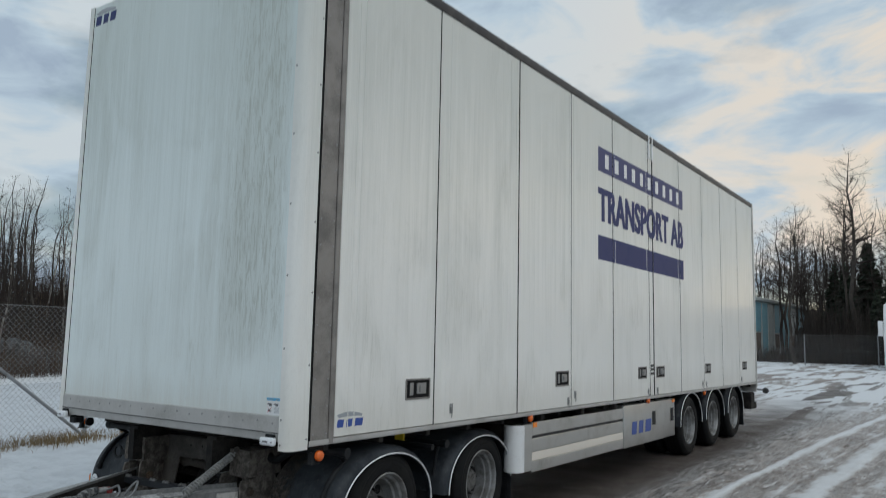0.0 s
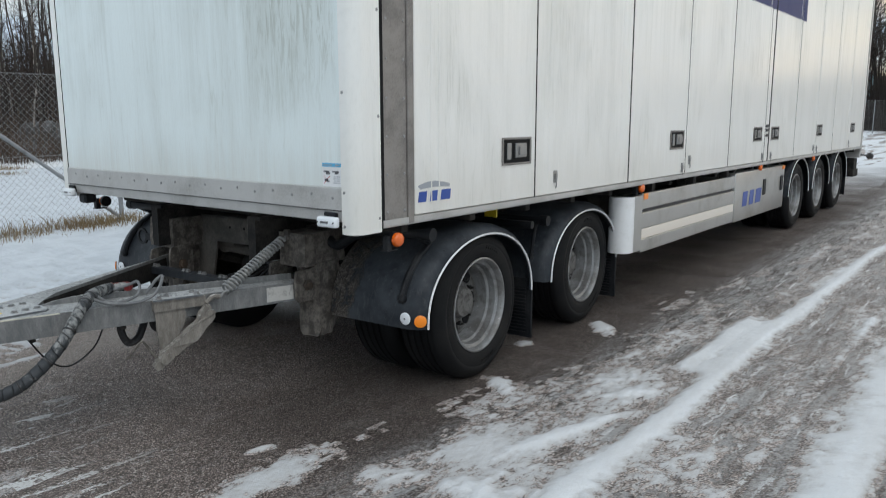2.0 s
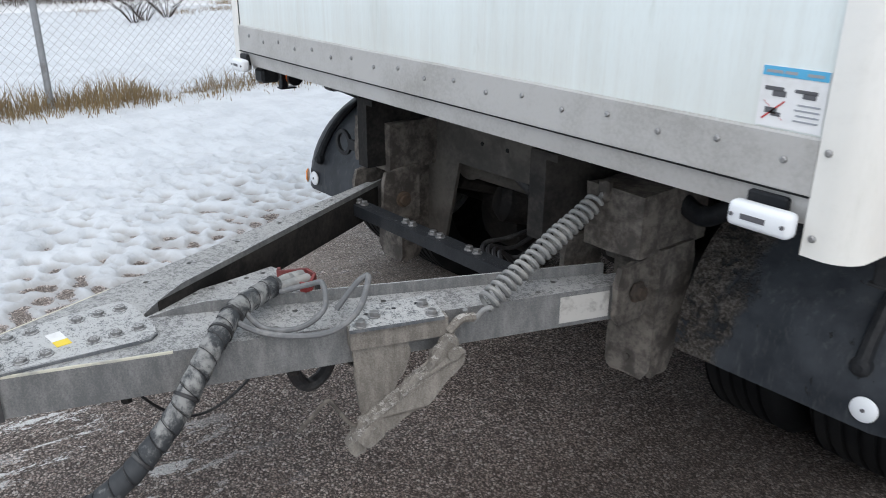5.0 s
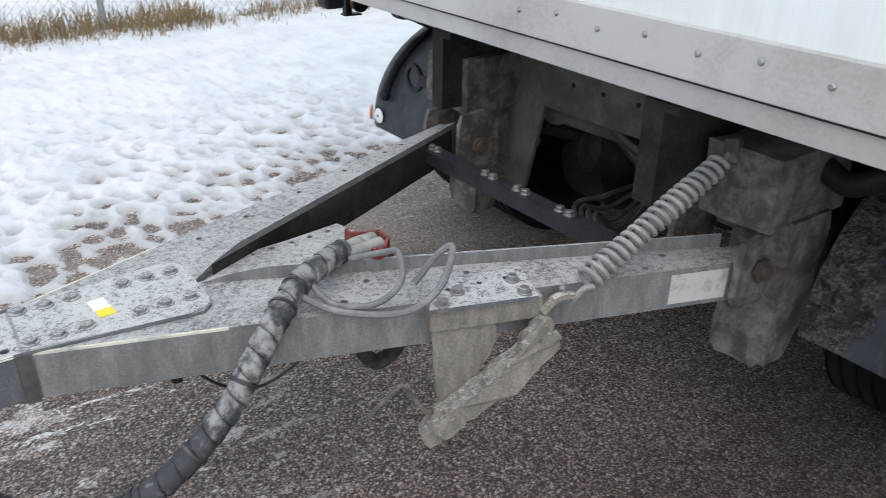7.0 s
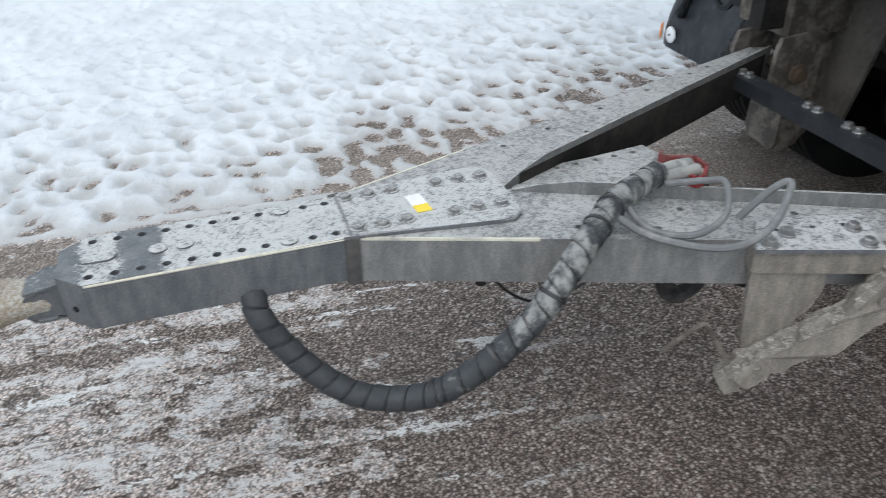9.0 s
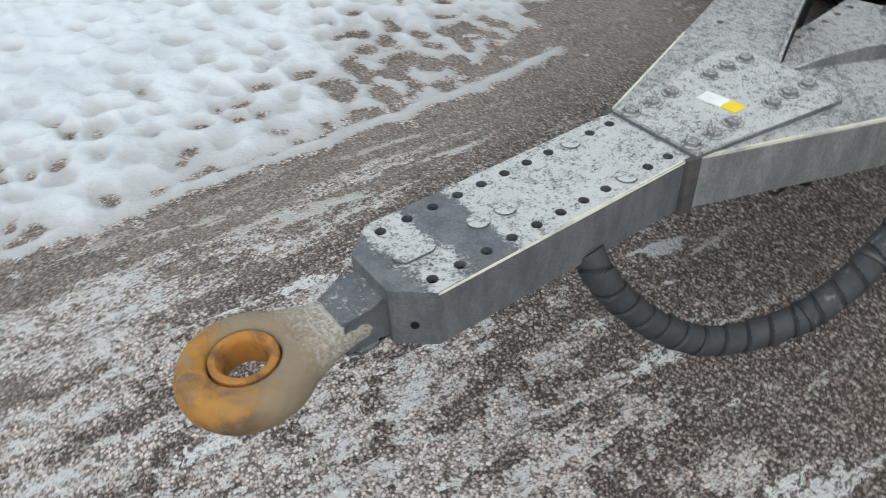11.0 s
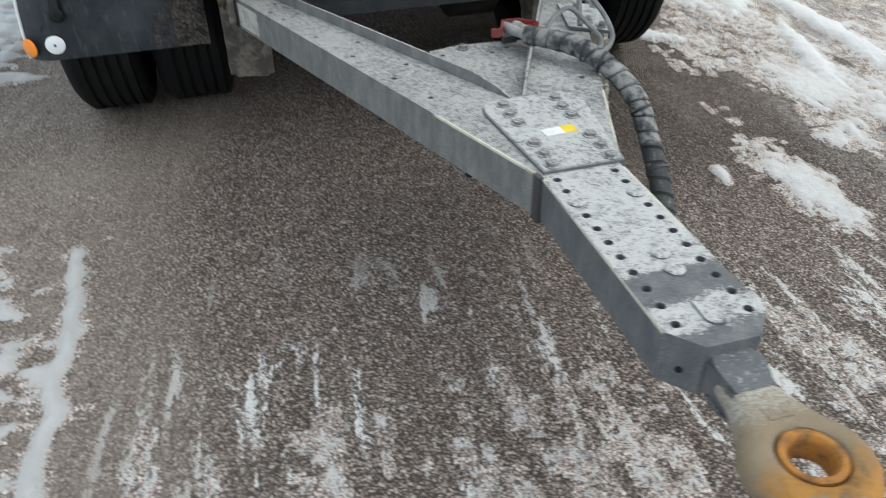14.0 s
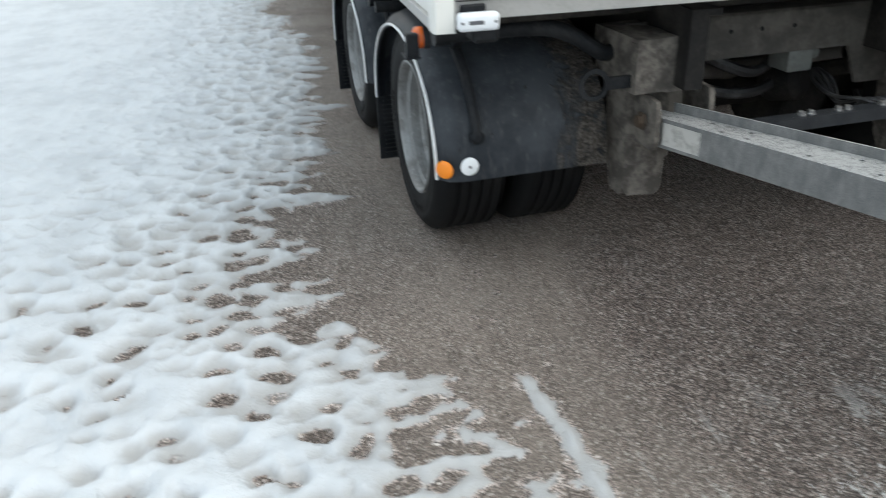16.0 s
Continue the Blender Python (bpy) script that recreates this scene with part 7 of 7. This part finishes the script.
blades("brushwood", "leafless brown brushwood at the edge of the wood", 42000, in_brush, (0.5, 2.8), 0.009, M_BRUSH, 9, 0.45, "brushwood")


def far_brush(rng):
    x, y = rng.uniform(-34, 26), 55 + 26 * rng.random() ** 1.2
    return x, y, 0.12 if -12.5 < x < -6.3 and y < 76 else 1.0


blades("brushwood", "dark leafless undergrowth behind the far fence", 34000, far_brush, (0.8, 5.5), 0.022, M_UNDER, 13, 0.35, "brushwood")


def dark_edge(rng):
    return rng.uniform(-7.5, 8), 57 + 9 * rng.random(), 0.35 + rng.random() * 0.65


blades("brushwood", "dark thicket at the foot of the far trees", 32000, dark_edge, (1.0, 5.0), 0.024, M_UNDER, 17, 0.25, "brushwood")


def twig_haze(rng):
    return -24.5 - 10 * rng.random(), rng.uniform(-4, 22), 1.0


blades("brushwood", "fine reddish twigs of the dense roadside thicket", 26000, twig_haze, (1.0, 3.4), 0.0065, M_TWIG, 19, 0.30, "brushwood")
# bare shrubs out in the snow behind the fence
bm = B()
rng = random.Random(21)
for cx, cy in ((-15.9, 3.4), (-15.6, 3.1), (-16.4, 4.0)):
    z = ground_z(cx, cy)
    for _ in range(16):
        a, h = rng.uniform(0, 6.28), rng.uniform(0.3, 0.62)
        e = Vector((cx + math.cos(a) * h * 1.1, cy + math.sin(a) * h * 1.1, z + h))
        m = Vector((cx, cy, z)).lerp(e, 0.5) + Vector((0, 0, 0.08))
        tube(bm, [(cx, cy, z - 0.02), m, e], [0.008, 0.006, 0.003], 4, False)
        for _ in range(3):
            q = m.lerp(e, rng.random())
            tube(bm, [q, q + Vector((rng.gauss(0, 0.1), rng.gauss(0, 0.1), 0.12))], [0.004, 0.002], 3, False)
tagged(finish("shrub_twigs", bm, M_TWIG), "bare twigs of low shrubs behind the fence", "shrub", kind="stuff")


# ---------------------------------------------------------------- trees
def tree_meshes(seed, height, r0, branches, reach, low, droop=0.0):
    """Trunk and leafless crown of one tree."""
    rng = random.Random(seed)
    trunk, crown = B(), B()
    pts, x, y = [], 0.0, 0.0
    n = 10
    for k in range(n + 1):
        pts.append(Vector((x, y, height * k / n)))
        x += rng.gauss(0, 0.012) * height
        y += rng.gauss(0, 0.012) * height
    pts[0].z = -0.2
    tube(trunk, pts, [max(0.006, r0 * (1 - k / n) ** 0.8) for k in range(n + 1)], 6, False)

    def at(f):
        i = min(n - 1, int(f * n))
        return pts[i].lerp(pts[i + 1], f * n - i)

    for b in range(branches):
        f = low + (0.985 - low) * (b + rng.random()) / branches
        p = at(f)
        a = rng.uniform(0, 6.28)
        l = height * reach * (1.15 - f) ** 0.75 * rng.uniform(0.55, 1.15)
        d = Vector((math.cos(a), math.sin(a), rng.uniform(0.35, 1.0) - droop)).normalized()
        line_, q = [p], p.copy()
        for _ in range(4):
            q = q + d * (l / 4)
            d = (d + Vector((rng.gauss(0, 0.16), rng.gauss(0, 0.16), 0.10 + rng.gauss(0, 0.1)))).normalized()
            line_.append(q.copy())
        rb = max(0.006, r0 * (0.62 if height > 12 else 0.50) * (1.05 - f))
        tube(crown, line_, [rb, rb * 0.75, rb * 0.55, rb * 0.35, rb * 0.15], 4, False)
        for t in range(8 if height > 12 else 7):
            g = rng.uniform(0.2, 1.0) * 4
            i = min(3, int(g))
            s = line_[i].lerp(line_[i + 1], g - i)
            e = (line_[i + 1] - line_[i]).normalized() + Vector((rng.gauss(0, 0.7), rng.gauss(0, 0.7), rng.gauss(0.15, 0.5)))
            e = e.normalized() * l * rng.uniform(0.18, 0.42)
            m = s + e * 0.5 + Vector((rng.gauss(0, 0.03), rng.gauss(0, 0.03), rng.gauss(0, 0.03))) * l
            tube(crown, [s, m, s + e], [rb * 0.28, rb * 0.2, rb * 0.08], 3, False)
            for _ in range(5 if height > 12 else 4):
                s2 = s.lerp(s + e, rng.uniform(0.25, 1))
                e2 = (e.normalized() + Vector((rng.gauss(0, 0.8), rng.gauss(0, 0.8), rng.gauss(0.1, 0.6)))).normalized() * l * rng.uniform(0.07, 0.2)
                tube(crown, [s2, s2 + e2], [rb * 0.14, rb * 0.05], 3, False)
    out = []
    for nm, bm, mt in (("trunk", trunk, None), ("crown", crown, M_TWIG)):
        me = bpy.data.meshes.new(nm)
        bm.to_mesh(me)
        bm.free()
        out.append(me)
    out[1].materials.append(M_TWIG)
    return out


KINDS = {}
for key, args, bark in (("birch_a", (1, 8.0, 0.06, 20, 0.20, 0.30), M_BIRCH), ("birch_b", (2, 7.2, 0.05, 18, 0.20, 0.35), M_BIRCH), ("alder_a", (3, 8.4, 0.07, 22, 0.22, 0.28), M_BARK),
                        ("alder_b", (4, 6.6, 0.05, 18, 0.24, 0.25), M_BARK), ("tall_a", (5, 15.0, 0.18, 46, 0.27, 0.45, 0.25), M_BARK), ("tall_b", (6, 13.0, 0.15, 46, 0.29, 0.40, 0.15), M_BARK)):
    ms = tree_meshes(*args)
    ms[0].materials.append(bark)
    KINDS[key] = ms


def tree(key, x, y, scale, turn, label, group):
    t = new("tree")
    t.matrix_world = Matrix.Translation((x, y, ground_z(x, y))) @ Matrix.Rotation(turn, 4, "Z") @ Matrix.Scale(scale, 4)
    for nm, me in zip(("trunk", "crown"), KINDS[key]):
        o = new(nm, me)
        o.parent = t
    return tagged(t, label, "tree", group)


rng = random.Random(31)
for k in range(190):
    x = -24.0 - 11 * rng.random() ** 1.2
    y = -6 + 42 * (k + rng.random()) / 190 if k % 4 == 0 else 1 + 17 * (k + rng.random()) / 190
    key = rng.choice(("birch_a", "alder_b", "alder_a", "alder_b", "birch_b", "alder_a"))
    tall_ = {"birch_a": 8.0, "birch_b": 7.2, "alder_a": 8.4, "alder_b": 6.6}[key]
    fit_ = (1.6 + 0.178 * math.hypot(x - 3.4, y + 3.3) - ground_z(x, y)) / tall_
    tree(key, x, y, fit_ * rng.uniform(0.72, 1.02), rng.uniform(0, 6.28), "slender leafless birch in the roadside wood" if "birch" in key else "slender dark leafless alder in the roadside wood", "trees of the roadside wood")
for key, x, y, s in (("tall_b", -6.9, 53.6, 0.86), ("tall_a", -3.2, 58.0, 1.02), ("tall_a", -4.6, 60.5, 0.86), ("tall_b", -9.2, 62.0, 0.90), ("tall_b", -1.2, 61.0, 0.95), ("tall_a", 0.5, 63.0, 0.9)):
    tree(key, x, y, s, x * 2.1, "tall thin leafless tree behind the far fence", "trees behind the far fence")
for k in range(118):
    x, y = (rng.uniform(-26, 12), 66 + 16 * rng.random()) if k < 36 else (rng.uniform(-8.6, 2.5), 58 + 14 * rng.random()) if k < 88 else (rng.uniform(-17, -7), 76 + 8 * rng.random())
    if -21 < x < -8.8 and y < 76:
        continue
    key = rng.choice(("tall_b", "alder_a", "alder_b")) if k % 4 == 0 else rng.choice(("alder_a", "alder_b"))
    tree(key, x, y, (rng.uniform(0.70, 0.95) if "tall" in key else rng.uniform(1.25, 1.70)), rng.uniform(0, 6.28), "leafless tree in the dark wood behind the far fence", "trees behind the far fence")


def spruce_mesh():
    rng = random.Random(77)
    verts, faces = [], []
    H = 7.5
    for k in range(46):
        f = 0.06 + 0.93 * k / 46
        for _ in range(9):
            a = rng.uniform(0, 6.28)
            l = (1 - f) ** 0.85 * 1.9 * rng.uniform(0.7, 1.1) + 0.08
            z = H * f + rng.uniform(-0.08, 0.08)
            tip = (math.cos(a) * l, math.sin(a) * l, z - l * 0.35)
            for _ in range(4):
                g = rng.uniform(0.3, 1.0)
                w = 0.20 * l * rng.uniform(0.5, 1)
                b = a + rng.choice((-1, 1)) * rng.uniform(0.2, 0.7)
                i = len(verts)
                verts += [(0, 0, z), (math.cos(b) * l * g, math.sin(b) * l * g, z - l * g * 0.30 - rng.uniform(0, 0.15)), (tip[0] * g, tip[1] * g, tip[2] * g + z * (1 - g) + 0.03), (math.cos(b) * l * g * 0.6 + w * 0.2, math.sin(b) * l * g * 0.6, z - l * g * 0.42 - 0.1)]
                faces += [(i, i + 1, i + 2), (i, i + 3, i + 1)]
    me = bpy.data.meshes.new("crown")
    me.from_pydata(verts, [], faces)
    me.materials.append(M_NEEDLE)
    bm = B()
    tube(bm, [(0, 0, -0.2), (0, 0, 3), (0, 0, H)], [0.13, 0.09, 0.01], 6, False)
    mt = bpy.data.meshes.new("trunk")
    bm.to_mesh(mt)
    bm.free()
    mt.materials.append(M_BARK)
    return mt, me


KINDS["spruce"] = spruce_mesh()
for x, y, s in ((-4.4, 60.0, 0.78), (-3.0, 62.5, 0.95), (-1.6, 60.5, 0.70), (0.2, 64.0, 0.9), (-5.6, 63.5, 0.8), (2.0, 61.0, 0.8), (4.5, 64, 1.0), (-3.6, 66.0, 1.0), (-2.2, 57.5, 0.55), (1.0, 58.0, 0.6), (3.2, 66.0, 1.1)):
    tree("spruce", x, y, s * 1.3, x, "dark green spruce behind the far fence", "spruces behind the far fence")

# grey rock showing in the slope behind the fence
for k, (x, y, s) in enumerate(((-24.6, 10.2, 1.0), (-25.0, 12.6, 0.8), (-24.8, 6.6, 0.7))):
    bm = B()
    bmesh.ops.create_icosphere(bm, subdivisions=4, radius=1.0)
    for v in bm.verts:
        q = v.co * 1.6 + Vector((k * 5, 0, 0))
        v.co *= 1 + 0.35 * noise.noise(q) + 0.16 * noise.noise(q * 3.1)
        v.co = Vector((v.co.x * 0.8 * s, v.co.y * 1.5 * s, max(-0.4, v.co.z * 0.85 * s)))
    o = finish("rock", bm, M_ROCK)
    o.location = (x, y, ground_z(x, y) + 0.25)
    tagged(o, "rough grey rock in the wooded slope", "rock", "rocks in the slope")

# ---------------------------------------------------------------- shed behind the far fence
shed = thing("shed", "long flat-roofed shed with blue-green sheet walls behind the fence", "shed", pose(-10.3, 57.5, ground_z(-10.3, 60), 0, 0, -3.0))
bm = B()
box(bm, -9.0, -0.08, 0, 16.2, -0.3, 4.55)
part("wall", bm, M_SHEDW, shed, "pale sheet wall")
bm = B()
box(bm, -9.2, 0.18, -0.2, 16.45, 4.55, 4.80, 0.03)
part("roof", bm, M_SHEDW, shed, "flat roof with a pale edge")
for k in range(9):
    bm = B()
    y = 0.15 + k * 1.78
    box(bm, -0.078, -0.02, y, y + 1.55, 0.2 if k % 3 else 2.2, 4.45, 0.01)
    wp = part("wall_panel", bm, M_SHED if k % 4 != 2 else M_SHEDW, shed, "blue-green wall panel" if k % 4 != 2 else "")
    bm = B()
    box(bm, -0.078, 0.01, y - 0.13, y - 0.04, 0.0, 4.5)
    part("wall_stud", bm, M_SHEDW, shed)
    if k % 3 == 0:
        bm = B()
        box(bm, -0.078, -0.03, y + 0.1, y + 1.4, 0.0, 2.1, 0.01)
        part("door", bm, M_SHEDB, shed, "brown shed door")
for k in range(4):
    bm = B()
    x = -8.6 + k * 2.2
    box(bm, x, x + 1.9, -0.05, 0.0 - 0.002, 0.3, 4.4, 0.01)
    part("wall_panel", bm, M_SHED, shed)

# ---------------------------------------------------------------- parked truck
truck = thing("truck", "white truck with tall cab parked at the yard's end", "truck", pose(0.43, 45.2, float(rise(45.2))))
bm = B()
prism(bm, [(0.10, 0.45), (0.02, 1.6), (0.10, 2.0), (0.55, 3.2), (0.9, 3.75), (2.2, 3.9), (2.2, 0.6)], "x", -1.25, 1.25)
bmesh.ops.bevel(bm, geom=list(bm.edges), offset=0.07, segments=2, affect="EDGES")
cab = part("cab", bm, M_WHITE, truck, "white truck cab", True)
bm = B()
prism(bm, [(0.115, 2.0), (0.50, 3.05), (0.52, 3.05), (0.14, 2.0)], "x", -1.10, 1.10)
part("windscreen", bm, M_GLASS, cab, "dark windscreen")
for s in (1, -1):
    bm = B()
    box(bm, s * 1.40 - 0.12, s * 1.40 + 0.12, 0.25, 0.37, 1.9, 2.75, 0.04, 2)
    tube(bm, [(s * 1.2, 0.4, 2.7), (s * 1.4, 0.32, 2.7)], 0.03, 6)
    part("mirror", bm, M_WHITE, truck, "white door mirror", True)
    bm = B()
    box(bm, s * 0.85 - 0.25, s * 0.85 + 0.25, 0.02, 0.12, 0.75, 1.0, 0.04, 2)
    part("headlight", bm, M_DISC, cab, "clear headlight", True)
    bm = B()
    box(bm, min(s * 1.255, s * 1.262), max(s * 1.255, s * 1.262), 0.9, 1.7, 2.1, 2.9, 0.002)
    part("side_window", bm, M_GLASS, cab, "dark side window")
bm = B()
box(bm, -0.9, 0.9, -0.02, 0.05, 1.05, 1.55, 0.02)
for k in range(4):
    box(bm, -0.85, 0.85, -0.035, -0.02, 1.1 + k * 0.11, 1.14 + k * 0.11)
part("grille", bm, M_TRIM, cab, "dark grille")
bm = B()
box(bm, -1.25, 1.25, -0.05, 0.5, 0.28, 0.72, 0.06, 2)
part("bumper", bm, M_WHITE, truck, "white bumper", True)
bm = B()
box(bm, -1.28, 1.28, 2.7, 10.5, 1.0, 3.95, 0.03)
part("cargo_box", bm, M_WHITE, truck, "white cargo box")
bm = B()
box(bm, -0.45, 0.45, 0.5, 10.2, 0.65, 1.0)
part("chassis", bm, M_CHASSIS, truck)
for y in (1.3, 7.2, 8.5):
    for s in (1, -1):
        bm = B()
        lathe(bm, [(0.28, -0.02), (0.46, 0), (0.50, -0.04), (0.50, -0.28), (0.46, -0.31)], (s * 1.25, y, 0.5), (s, 0, 0), 28)
        wh = part("wheel", bm, M_TYRE, truck, "black tyre", True)
        bm = B()
        lathe(bm, [(0.27, -0.03), (0.26, -0.10), (0.12, -0.08), (0.10, 0.0)], (s * 1.25, y, 0.5), (s, 0, 0), 20)
        part("rim", bm, M_RIM, wh, "", True)

# ---------------------------------------------------------------- woods on the horizon
ring_v, ring_f = [], []
nr = 900
for k in range(nr):
    a = 6.28319 * k / nr
    h = 6.5 + 4.0 * float(fbm(np.array([k * 0.22]), np.array([0.0]), 15)[0]) + 1.6 * lattice(np.int64(k), np.int64(3), 5)
    for r, z in ((170, -1.0), (172, h * 0.6), (176, h), (190, -1.0)):
        ring_v.append((math.cos(a) * r, math.sin(a) * r, z))
for k in range(nr):
    j = (k + 1) % nr
    for i in range(3):
        ring_f.append((k * 4 + i, j * 4 + i, j * 4 + i + 1, k * 4 + i + 1))
me = bpy.data.meshes.new("backdrop")
me.from_pydata(ring_v, [], ring_f)
me.materials.append(M_BRUSH)
tagged(new("backdrop", me), "dark line of far woods all round the yard", "woods", kind="structure")
